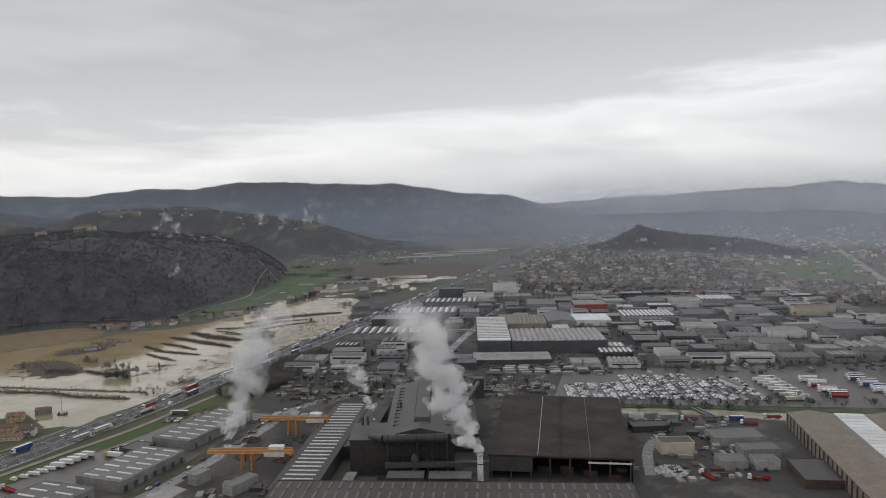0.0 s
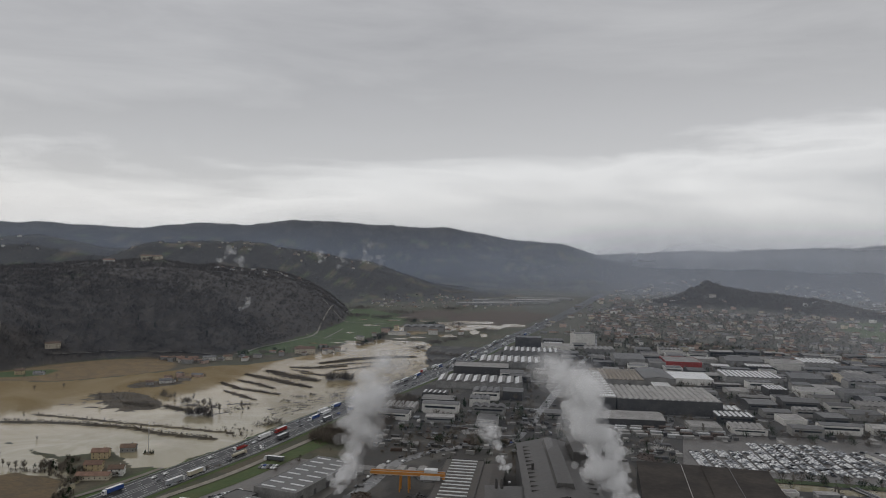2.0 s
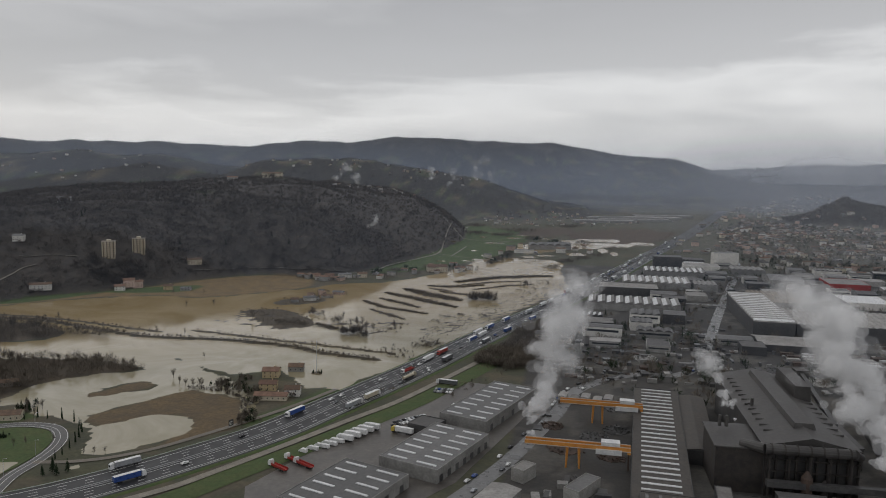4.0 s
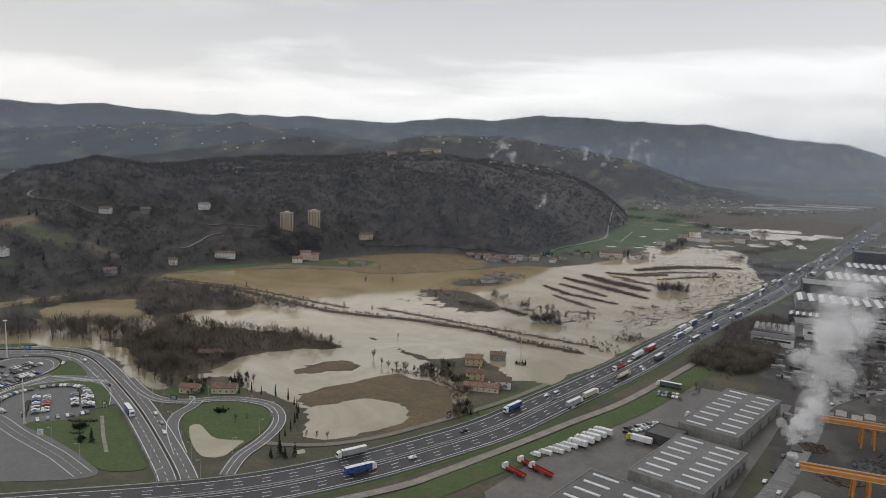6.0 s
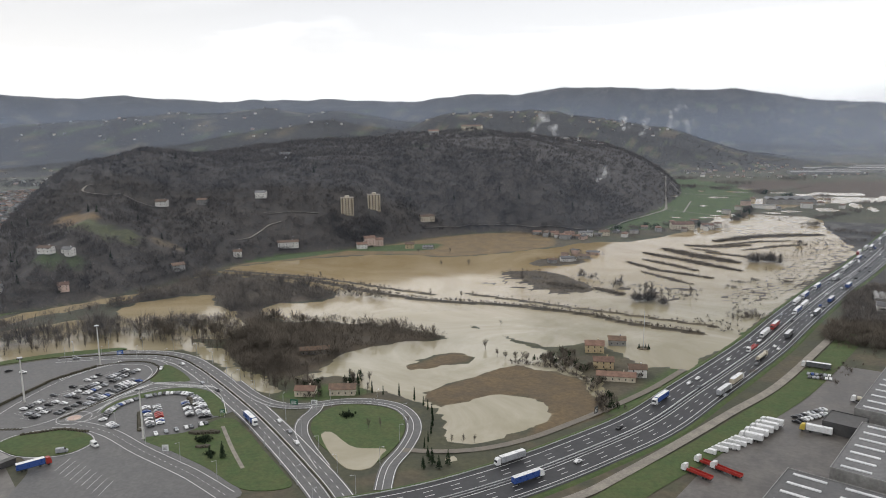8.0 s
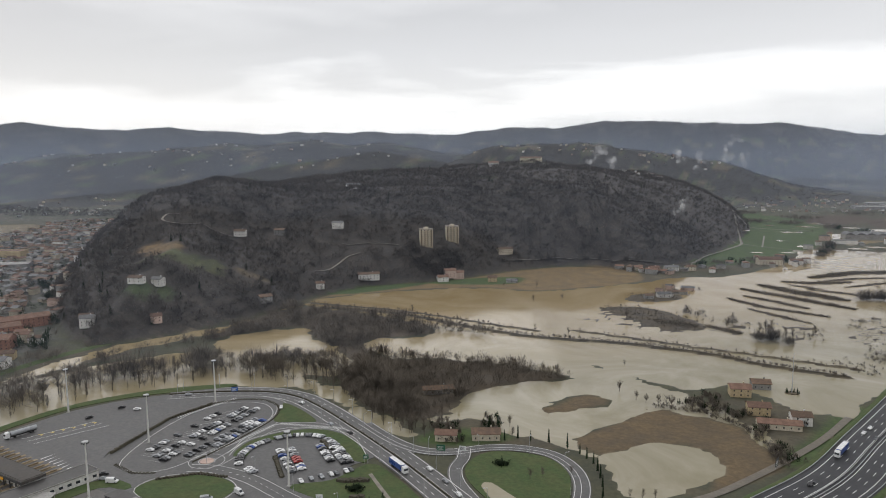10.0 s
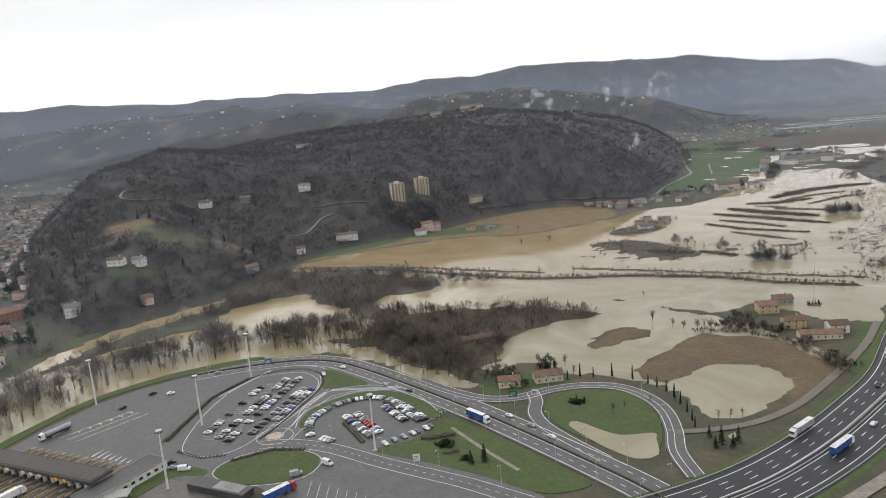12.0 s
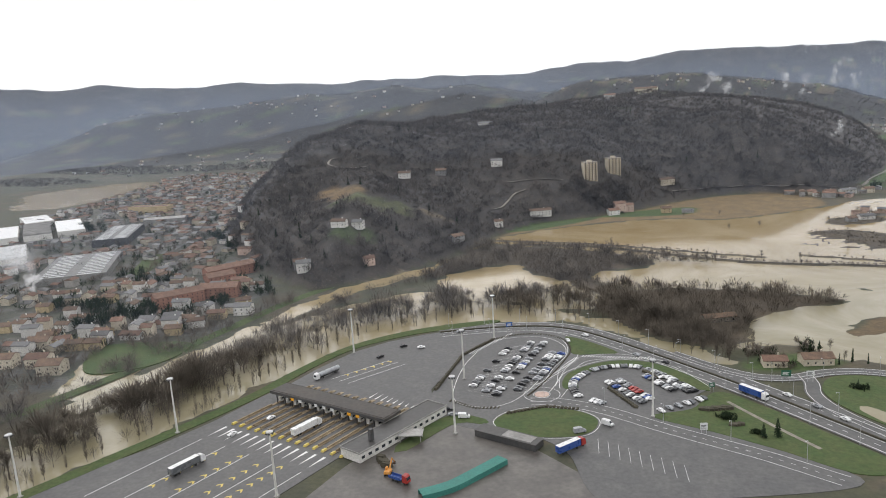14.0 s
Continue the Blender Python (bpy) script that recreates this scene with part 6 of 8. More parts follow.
for i in range(46):
    p = resample(curve([(-600, 560), (-640, 590), (-690, 628), (-720, 660), (-745, 648), (-780, 655)], 6), 5.0)
    q = p[rnd.randrange(len(p))]
    grow_bare(q[0] + rnd.uniform(-9, 9), q[1] + rnd.uniform(-9, 9), rnd.uniform(8, 14), "bare trees of the drowned wood", -0.4)
for i in range(40):
    q = (rnd.uniform(-700, -545), rnd.uniform(690, 770))
    if float(signed(*q, LANDS[3])) > 3:
        grow_bare(*q, rnd.uniform(7, 12), "bare trees of the drowned wood")

# ---- houses ----


def make_house(w, d, h, wall, roof, lab, panes=True, pitch=0.42, name="house", category="house", floors=2):
    """w along x, d along y; the ridge runs along x."""
    t = thing(name, lab, category)
    r = d / 2 * pitch
    g = Geo().side([(-d / 2, -1.5), (d / 2, -1.5), (d / 2, h), (0, h + r), (-d / 2, h)], -w / 2, w / 2)
    g.v = [(y, x, z) for x, y, z in g.v]
    part("wall", g, M[wall], t)
    k = Geo()
    o, th_ = 0.6, 0.3
    for s_ in (-1, 1):
        prof = [(0, h + r + th_), (s_ * (d / 2 + o), h - o * pitch + th_), (s_ * (d / 2 + o), h - o * pitch), (0, h + r)]
        q = Geo().side(prof, -w / 2 - o, w / 2 + o)
        k.add([(y, x, z) for x, y, z in q.v], q.f)
    cover = part("roof", k, M[roof], t)
    part("chimney", Geo().box(w * 0.2 - 0.4, w * 0.2 + 0.4, d * 0.12, d * 0.12 + 0.8, h, h + r + 0.9), M[wall], cover)
    if panes:
        nx = max(2, int(w / 4.2))
        windows_on(t, [((-w / 2, -d / 2), (1, 0), (0, -1), w)], nx, floors, 0.8, 1.15, 1.0, 3.0)
        windows_on(t, [((w / 2, -d / 2), (0, 1), (1, 0), d)], 2, floors, 0.8, 1.15, 1.0, 3.0)
    return t


def house_at(x, y, turn, *args, **kw):
    t = make_house(*args, **kw)
    t.matrix_basis = pose(x, y, max(ground_at(x, y), 0.2) + 0.2, 0, 0, turn)
    return t


house_at(-417, 713, 12, 14, 11, 6.0, "ochre_wall", "roof_tile", "ochre farmhouse with a clay tile roof")
house_at(-403, 737, 12, 13, 10, 4.2, "grey_wall", "roof_brown", "grey barn with a dark tile roof", floors=1)
house_at(-405, 678, 12, 14, 10, 5.6, "ochre_wall", "roof_tile", "ochre farmhouse among flooded fields")
house_at(-393, 655, 8, 26, 9, 3.6, "cream_wall", "roof_tile", "long low farm building with tile roof", floors=1)
house_at(-380, 668, 12, 12, 10, 5.8, "white_wall", "roof_brown", "white farmhouse with a brown roof")
house_at(-560, 572, 22, 17, 10, 4.2, "cream_wall", "roof_brown", "cream bungalow beside the flooded wood", floors=1)
house_at(-582, 562, 15, 13, 9, 4.0, "cream_wall", "roof_tile", "small house half hidden by trees", floors=1)
house_at(-620, 640, 30, 22, 8, 3.6, "grey_wall", "roof_brown", "derelict low barn in the drowned wood", floors=1)
for x, y, turn, w, d, h, wall, roof, lab in (
        (-896, 930, 30, 10, 9, 6, "white_wall", "roof_brown", "white house below the wooded hill"), (-868, 1003, 32, 27, 10, 7, "white_wall", "roof_brown", "long white two-storey house below the hill"),
        (-789, 1062, 35, 14, 11, 6, "white_wall", "roof_tile", "white house on the lake shore"), (-785, 1078, 35, 15, 11, 9, "pink_wall", "roof_tile", "tall pink house at the hill's foot"), (-776, 1086, 35, 14, 9, 8, "pink_wall", "roof_tile", "pink house with a tile roof"),
        (-744, 1192, 40, 22, 10, 7, "cream_wall", "roof_brown", "cream house beside the country road"), (-726, 1082, 20, 12, 9, 6, "ochre_wall", "roof_brown", "small ochre house among gardens"), (-700, 1085, 10, 14, 8, 3, "grey_wall", "roof_grey", "low grey shed in a garden"),
        (-905, 829, 60, 14, 10, 6, "grey_wall", "roof_brown", "grey house half hidden by trees"), (-940, 703, 50, 10, 9, 6, "pink_wall", "roof_tile", "small pink house under the wood"), (-990, 668, 40, 13, 11, 8, "white_wall", "roof_grey", "white house at the wood's edge"),
        (-1000, 676, 40, 12, 9, 7, "grey_wall", "roof_brown", "grey house at the wood's edge"), (-980, 569, 20, 14, 11, 7, "white_wall", "roof_grey", "white house near the river bank"), (-1033, 519, 15, 13, 11, 7, "white_wall", "roof_grey", "white house with a grey roof"),
        (-1023, 493, 15, 16, 9, 4, "white_wall", "roof_tile", "low white house with a tile roof"), (-1075, 455, 25, 16, 12, 7, "cream_wall", "roof_brown", "cream house in the riverside suburb"), (-1019, 422, 25, 16, 13, 7, "cream_wall", "roof_brown", "cream house in the riverside suburb"),
        (-1040, 428, 25, 15, 12, 7, "cream_wall", "roof_tile", "cream house in the riverside suburb"), (-1065, 420, 25, 15, 12, 7, "cream_wall", "roof_brown", "cream house in the riverside suburb"),
        (-1037, 964, 20, 15, 10, 6, "white_wall", "roof_brown", "white house on the wooded slope"), (-986, 728, 10, 15, 9, 5, "white_wall", "roof_brown", "white villa on the wooded slope"), (-976, 747, 10, 11, 9, 6.5, "white_wall", "roof_grey", "white villa on the wooded slope"),
        (-1223, 1144, 25, 22, 10, 6, "white_wall", "roof_brown", "white house on the hill's crest"), (-1071, 1333, 10, 24, 12, 8, "white_wall", "roof_grey", "large white villa high in the wood"), (-1005, 1008, 10, 14, 9, 6, "grey_wall", "roof_brown", "grey house in the wood"),
        (-948, 1065, 15, 15, 10, 7, "white_wall", "roof_grey", "white house above the road"), (-898, 1883, 0, 50, 16, 12, "cream_wall", "roof_brown", "long old villa on the hilltop"), (-960, 1790, 20, 24, 12, 8, "white_wall", "roof_tile", "white house near the hilltop"),
        (-385, 1359, 20, 34, 16, 8, "cream_wall", "roof_tile", "large cream farm at the flood's edge"), (-348, 1372, 15, 18, 10, 6, "white_wall", "roof_tile", "white house at the flood's edge"), (-537, 1236, 30, 14, 9, 6, "pink_wall", "roof_tile", "pink house in the hamlet"),
        (-515, 1248, 30, 20, 9, 6, "white_wall", "roof_grey", "white house in the hamlet"), (-490, 1262, 30, 14, 9, 6, "cream_wall", "roof_brown", "cream house in the hamlet"), (-560, 1240, 30, 12, 9, 5, "cream_wall", "roof_tile", "small cream house in the hamlet"),
        (-505, 1056, 25, 16, 9, 4, "white_wall", "roof_grey", "low white house on a flooded islet"), (-520, 1040, 25, 10, 8, 4, "grey_wall", "roof_brown", "small shed on a flooded islet")):
    house_at(x, y, turn, w, d, h, wall, roof, lab)


def tower_block(x, y, turn):
    t = thing("tower_block", "tall beige apartment block standing in the wood", "apartment block", pose(x, y, ground_at(x, y) - 6.5, 0, 0, turn), "apartment towers in the wood")
    part("wall", Geo().box(-9, 9, -8, 8, -4, 25).box(-3, 3, -3, 3, 25, 28), M["cream_wall"], t)
    part("roof", Geo().box(-9.4, 9.4, -8.4, 8.4, 25, 25.6), M["roof_rust"], t)
    for k in range(8):
        z = 1.2 + k * 3.0
        for x0 in (-6.0, 0, 6.0):
            part("balcony", Geo().box(x0 - 2.2, x0 + 2.2, -9.3, -8.03, z - 0.3, z + 0.8), M["tan"], t, "brown balcony")
    windows_on(t, [((-9, -8), (1, 0), (0, -1), 18)], 4, 8, 1.6, 1.5, 2.2, 3.0)
    windows_on(t, [((9, -8), (0, 1), (1, 0), 16)], 4, 8, 1.4, 1.5, 2.2, 3.0)
    return t


tower_block(-829, 1100, 28)
tower_block(-807, 1142, 28)
fx_, fy_, g_ = scatter(420, -850, -775, 1050, 1160, 91)
ok = (signed(fx_, fy_, [(-845, 1088), (-826, 1080), (-800, 1112), (-785, 1128), (-775, 1100), (-800, 1060), (-840, 1060)]) > 0)
tagged(new("woodland", loose_triangles("woodland", spray(np.array([(a, b, ground_at(a, b) - 1) for a, b in zip(fx_[ok], fy_[ok])]), g_.uniform(8, 13, ok.sum()), 92, 22, 0.09), M["forest"])), "bare trees standing below the apartment towers", "woodland", kind="stuff")
rm = thing("radio_mast", "slim lattice mast on a flooded islet", "mast", pose(-382, 732, 0))
part("pole", Geo().tube((0, 0, -0.5), (0, 0, 30), 0.35, 0.12, 5), M["steel"], rm)
part("islet", Geo().prism([(5 * math.cos(a), 4 * math.sin(a)) for a in np.linspace(0, 5.6, 9)], -0.8, 0.4), M["reed"], rm)
for i in range(10):
    grow_conifer(-382 + rnd.uniform(-5, 5), 732 + rnd.uniform(-3, 3), rnd.uniform(2.5, 4), "shrubs round the radio mast", 0.2)

# ---- works and warehouses ----


def shed(x, y, turn, L, W, h, wall, roof, lab, kind="flat", n=5, lights="skylight", z=0.4, name="warehouse", doors=0, rows=2, bands=False):
    """A works hall, L along its own x. kind: flat, strips (rows of roof lights), ribs (barrel roof), saw or gable."""
    t = thing(name, lab, "warehouse", pose(x, y, z, 0, 0, turn))
    part("wall", Geo().box(-L / 2, L / 2, -W / 2, W / 2, -0.6, h), M[wall], t)
    if kind in ("flat", "strips"):
        part("roof", Geo().box(-L / 2 + 0.3, L / 2 - 0.3, -W / 2 + 0.3, W / 2 - 0.3, h - 0.2, h + 0.12), M[roof], t)
        part("parapet", Geo().box(-L / 2, L / 2, -W / 2, -W / 2 + 0.35, h, h + 0.5).box(-L / 2, L / 2, W / 2 - 0.35, W / 2, h, h + 0.5).box(-L / 2, -L / 2 + 0.35, -W / 2 + 0.35, W / 2 - 0.35, h, h + 0.5).box(L / 2 - 0.35, L / 2, -W / 2 + 0.35, W / 2 - 0.35, h, h + 0.5), M[wall], t)
    if kind == "strips":
        for i in range(n):
            for k in range(rows):
                x0, y0 = -L / 2 + (i + 0.5) * L / n, -W / 2 + (k + 0.5) * W / rows
                part("roof_light", Geo().box(x0 - 0.9, x0 + 0.9, y0 - W / rows * 0.33, y0 + W / rows * 0.33, h + 0.13, h + 0.6, 0.1), M[lights], t)
    if kind == "gable":
        r = W * 0.07
        g = Geo().side([(-W / 2 - 0.4, h), (0, h + r), (W / 2 + 0.4, h), (W / 2 + 0.4, h + 0.3), (0, h + r + 0.3), (-W / 2 - 0.4, h + 0.3)], -L / 2 - 0.4, L / 2 + 0.4)
        g.v = [(b, a, c) for a, b, c in g.v]
        part("roof", g, M[roof], t)
        part("gable_end", Geo().add([(-L / 2, -W / 2, h), (-L / 2, W / 2, h), (-L / 2, 0, h + r), (L / 2, -W / 2, h), (L / 2, W / 2, h), (L / 2, 0, h + r)], [(0, 1, 2), (3, 5, 4)]), M[wall], t)
    if kind in ("ribs", "saw"):
        g = Geo()
        s_ = L / n
        for i in range(n):
            x0 = -L / 2 + i * s_
            prof = [(x0, h), (x0 + s_ * 0.95, h)] + ([(x0 + s_ * u, h + s_ * 0.22 * math.sin(math.pi * u / 0.95)) for u in (0.75, 0.5, 0.25)] if kind == "ribs" else [(x0 + s_ * 0.95, h + s_ * 0.25), (x0 + s_ * 0.85, h + s_ * 0.28)])
            g.side(prof, -W / 2, W / 2)
        part("roof", g, M[roof], t)
        part("roof_deck", Geo().box(-L / 2, L / 2, -W / 2, W / 2, h, h + 0.1), M["roof_dark"], t)
        if kind == "saw":
            for i in range(n):
                x0 = -L / 2 + i * s_
                part("roof_light", Geo().add([(x0 + s_ * 0.15, -W / 2 + 0.5, h + s_ * 0.09), (x0 + s_ * 0.6, -W / 2 + 0.5, h + s_ * 0.23), (x0 + s_ * 0.6, W / 2 - 0.5, h + s_ * 0.23), (x0 + s_ * 0.15, W / 2 - 0.5, h + s_ * 0.09)], [(0, 1, 2, 3)]), M[lights], t)
    if bands:
        part("window_band", Geo().box(-L * 0.42, L * 0.42, -W / 2 - 0.07, -W / 2 + 0.02, h * 0.55, h * 0.78), M["glass"], t)
    for k in range(doors):
        x0 = -L / 2 + (k + 0.5) * L / doors
        part("loading_door", Geo().box(x0 - 2, x0 + 2, -W / 2 - 0.06, -W / 2 + 0.02, 0, min(4.4, h - 1)), M["dark_wall"], t)
    return t


BUILT = []


def hall(x, y, turn, L, W, *a, **k):
    BUILT.append((x, y, max(L, W) / 2))
    return shed(x, y, turn, L, W, *a, **k)


# the yard beside the motorway
patch("pavement", "wet concrete lorry yard beside the motorway", "pavement", [(-345, 500), (-330, 545), (-302, 605), (-270, 680), (-250, 735), (-175, 720), (-195, 640), (-225, 530), (-260, 470), (-320, 440)], 0.45, "yard", False)
hall(-218, 664, 70, 92, 38, 8.5, "grey_wall", "roof_grey", "long grey warehouse with rows of roof lights", "strips", 8, rows=2, doors=5)
hall(-243, 566, 70, 70, 42, 8.5, "grey_wall", "roof_grey", "grey warehouse with rows of roof lights", "strips", 7, rows=2, doors=7)
hall(-283, 497, 70, 62, 46, 8.0, "grey_wall", "roof_grey", "grey warehouse with a lit roof", "strips", 6, rows=2, doors=4)
hall(-258, 612, 70, 20, 20, 6.5, "dark_wall", "roof_dark", "dark low link building between warehouses", "flat")
hall(-200, 500, 70, 40, 18, 6, "grey_wall", "roof_light", "pale roofed workshop beside the street", "gable")
for i in range(13):
    x, y = -330 + 0.8 * (i % 5) * 4.2, 556 + (i // 5) * 8 + (i % 5) * 5.5
    put_car("white", x + (i // 5) * 6, y - (i // 5) * 3, 0.5, 160, "white vans parked in the lorry yard", True)
for i, (x, y) in enumerate(((-309, 581), (-306, 588), (-303, 594), (-300, 600), (-297, 606))):
    put_lorry("car_white", "car_white", x, y, 0.5, 165, "box", 11.0, "white lorries parked in the yard")
put_lorry("car_yellow", "car_white", -274, 603, 0.5, 165, "box", 14.5)
for x, y, turn in ((-330, 540, 150), (-322, 535, 150), (-336, 528, 150)):
    put_lorry("car_white", "red_paint", x, y, 0.5, turn, "flat", 14.5, "red trailers in the yard")
put_lorry("car_white", "car_grey", -262, 722, 0.5, 170)
put_lorry("car_white", "car_beige", -240, 660, 0.5, 165, "tank", 14.5)
for i in range(16):
    put_car(pick(CARS), -283 + (i % 8) * 2.4, 615 + (i % 8) * 2.6 + (i // 8) * 7, 0.5, 150 + rnd.uniform(-4, 4), "cars parked by the warehouses")
for i in range(12):
    put_car(pick(CARS), -268 + (i % 6) * 2.6, 700 + (i // 6) * 7, 0.5, 80 + rnd.uniform(-4, 4), "cars parked by the warehouses")
STREET = curve([(-238, 470), (-200, 560), (-170, 660), (-150, 735), (-100, 790), (-55, 802), (-20, 900), (37, 1127), (103, 1377), (137, 1496), (181, 1770)], 10)
road("street", "wet shining street through the works", STREET, 11, 0.55, "wet_street")
for k, pts in enumerate(([(90, 790), (110, 850), (139, 923), (150, 960)], [(-45, 975), (150, 962), (420, 945), (650, 925)], [(-10, 1160), (160, 1150), (400, 1140), (660, 1120)], [(60, 1430), (300, 1425), (560, 1410)], [(290, 900), (300, 1000), (315, 1150), (340, 1300), (360, 1440)], [(150, 540), (165, 600), (200, 660), (215, 690)], [(540, 880), (550, 1000), (560, 1300)])):
    road("street", "wet shining side street between the sheds", curve(pts, 10), 8, 0.53, "wet_street")
for s_ in range(30, 420, 9):
    (x, y), h_ = along(STREET, s_)
    if rnd.random() < 0.75:
        d = 7.0 if rnd.random() < 0.7 else -3
        put_car(pick(CARS), x + d * math.sin(radians(h_)) * -1, y + d * math.cos(radians(h_)), 0.5, h_, "cars parked along the street")

# the steel works
hall(-99, 606, 85, 215, 34, 10.5, "dark_wall", "roof_mill", "long brown works hall with white roof lights", "strips", 26, rows=1)
hall(-70, 645, 85, 115, 20, 9.5, "dark_wall", "roof_mill", "plain brown works hall beside the steel works", "gable")
hall(-72, 520, 85, 40, 9, 7.5, "dark_wall", "roof_light", "pale lean-to beside the works hall", "flat")
steel = thing("steel_works", "tall dark steel works with rusty walls and ducts", "steel works", pose(0, 0, 0.4))
part("wall", Geo().box(-46, 6, 552, 700, -0.6, 30), M["dark_wall"], steel)
part("roof", Geo().add([(-47, 551, 30), (7, 551, 30), (7, 701, 30), (-47, 701, 30), (-20, 551, 36), (-20, 701, 36)], [(0, 4, 5, 3), (4, 1, 2, 5), (0, 1, 4), (3, 5, 2)]), M["roof_dark"], steel)
part("tower_wall", Geo().box(-73, -46, 552, 592, -0.6, 27), M["soot"], steel, "soot-stained tower wall")
part("tower_roof", Geo().box(-74, -45.5, 551, 593, 27, 27.8), M["roof_dark"], steel)
part("roof_monitor", Geo().box(-26, -12, 570, 690, 33, 38, 1.6), M["roof_dark"], steel)
part("plant_block", Geo().box(-6, 5, 640, 690, 30, 41, 0.6), M["roof_dark"], steel, "dark block on the roof")
part("duct", Geo().tube((-47, 546, 30), (1, 546, 30), 3.0, 3.0, 14).tube((1, 546, 30), (7, 553, 26), 3.0, 2.4, 12).tube((-47, 546, 30), (-58, 556, 29), 3.0, 2.4, 12), M["roof_dark"], steel, "thick dark horizontal duct")
for i in range(7):
    part("duct_flange", Geo().tube((-44 + i * 7, 546, 30), (-43.2 + i * 7, 546, 30), 3.5, 3.5, 14), M["soot"], steel)
for i in range(10):
    x = -45 + i * 5.6
    part("column", Geo().box(x - 0.5, x + 0.5, 549.5, 551.8, -0.6, 28), M["soot"], steel)
for i, z in enumerate((8, 16, 23)):
    part("catwalk", Geo().box(-46, 6, 547.6, 549.3, z, z + 0.25).box(-46, 6, 547.6, 547.7, z + 1.0, z + 1.15), M["soot"], steel, "narrow steel catwalk")
part("silo", Geo().tube((-24, 544, 0), (-24, 544, 15), 3.2, 3.2, 14).tube((-24, 544, 15), (-24, 544, 19), 3.2, 0.8, 14), M["rust"], steel)
part("silo", Geo().tube((-14, 545, 0), (-14, 545, 11), 2.2, 2.2, 12).tube((-14, 545, 11), (-14, 545, 14), 2.2, 0.6, 12), M["soot"], steel)
for i in range(12):
    part("roof_vent", Geo().box(-42, -29, 572 + i * 10, 573.6 + i * 10, 31.2, 32.4, 0.3), M["roof_dark"], steel)
    part("roof_vent", Geo().box(-9, 4, 572 + i * 10, 573.6 + i * 10, 31.0, 32.2, 0.3), M["roof_dark"], steel)
for i, r_ in enumerate((0.8, 0.5, 1.1, 0.6, 0.9)):
    part("pipe", Geo().tube((-44 + i * 11, 547 - r_, 2), (-44 + i * 11, 547 - r_, 27), r_, r_, 8), M["soot"], steel)
part("gallery", Geo().box(-46, 40, 541, 545, 9, 12.5), M["dark_wall"], steel, "covered conveyor gallery")
part("conveyor", Geo().tube((8, 600, 28), (34, 760, 17), 2.2, 2.2, 4), M["dark_wall"], steel, "sloping conveyor bridge")
part("low_roof", Geo().box(6, 26, 600, 690, -0.6, 14).box(6.5, 26.5, 599.5, 690.5, 14, 14.6), M["roof_dark"], steel)
for x in (-66, -62, -38):
    part("vent_stack", Geo().tube((x, 580 if x < -46 else 620, 30), (x, 580 if x < -46 else 620, 37), 1.1, 1.0, 8), M["roof_dark"], steel)
hall(-30, 528, -3, 26, 14, 9, "dark_wall", "roof_grey", "small grey-green works shed", "gable")
hall(2, 527, -3, 30, 14, 8.5, "dark_wall", "roof_grey", "small grey-green works shed", "gable")
hall(-60, 530, -3, 18, 12, 5, "dark_wall", "roof_dark", "low dark works shed", "flat")
hall(0, 462, -4, 245, 84, 12.5, "dark_wall", "roof_mill", "very long dark rolling-mill hall with rows of roof lights", "strips", 34, "roof_grey", rows=5)
BUILT.append((95, 613, 85))
he = thing("steel_hall", "huge dark flat-roofed steel hall with an open front", "works hall", pose(95, 613, 0.4, 0, 0, 81))
part("roof", Geo().box(-82, 82, -52.5, 52.5, 17.2, 18.6).box(-81, 81, -0.5, 0.5, 18.6, 19.4), M["roof_steel"], he)
part("side_wall", Geo().box(-81.5, 81.5, 51.4, 52, -0.6, 17.2), M["dark_wall"], he)
part("side_wall", Geo().box(-81.5, 81.5, -52, -51.4, -0.6, 17.2), M["dark_wall"], he)
part("back_wall", Geo().box(81, 81.5, -51.4, 51.4, -0.6, 17.2), M["dark_wall"], he)
part("floor", Geo().box(-81.4, 81, -51.4, 51.4, -0.3, 0.15), M["asphalt"], he)
part("front_panel", Geo().box(-81.4, -81.0, 20, 51.4, 6, 17.2), M["dark_wall"], he)
part("roof_seam", Geo().box(-81, 81, 16, 16.5, 18.6, 18.95), M["concrete"], he)
part("roof_seam", Geo().box(-81, 81, -22, -21.6, 18.6, 18.9), M["roof_grey"], he)
part("light_strip", Geo().box(-82.2, -82.0, -51, -20, 14.2, 15.6), M["skylight"], he)
for i in range(8):
    y_ = -50 + i * 14.3
    part("column", Geo().box(-81.2, -80.2, y_ - 0.5, y_ + 0.5, -0.3, 17.2), M["rust"], he)
for i in range(5):
    part("coil_rack", Geo().box(-74 + i * 4, -71 + i * 4, -44 + i * 17, -34 + i * 17, 0.15, 3.5 + i % 3), M["rust"], he)
st = thing("chimney_stack", "pale short steel chimney giving off steam", "chimney", pose(24, 531, 0.4))
part("shaft", Geo().tube((0, 0, -0.6), (0, 0, 21), 2.3, 2.1, 14), M["white_wall"], st)
part("rim", Geo().tube((0, 0, 21), (0, 0, 21.8), 2.5, 2.5, 14), M["steel"], st)
part("platform", Geo().tube((0, 0, 15), (0, 0, 15.4), 3.1, 3.1, 14), M["rust"], st)
tk_ = thing("dark_tower", "dark square process tower behind the works", "tower", pose(34, 765, 0.4, 0, 0, 8))
part("wall", Geo().box(-5, 5, -5, 5, -0.6, 20), M["dark_wall"], tk_)
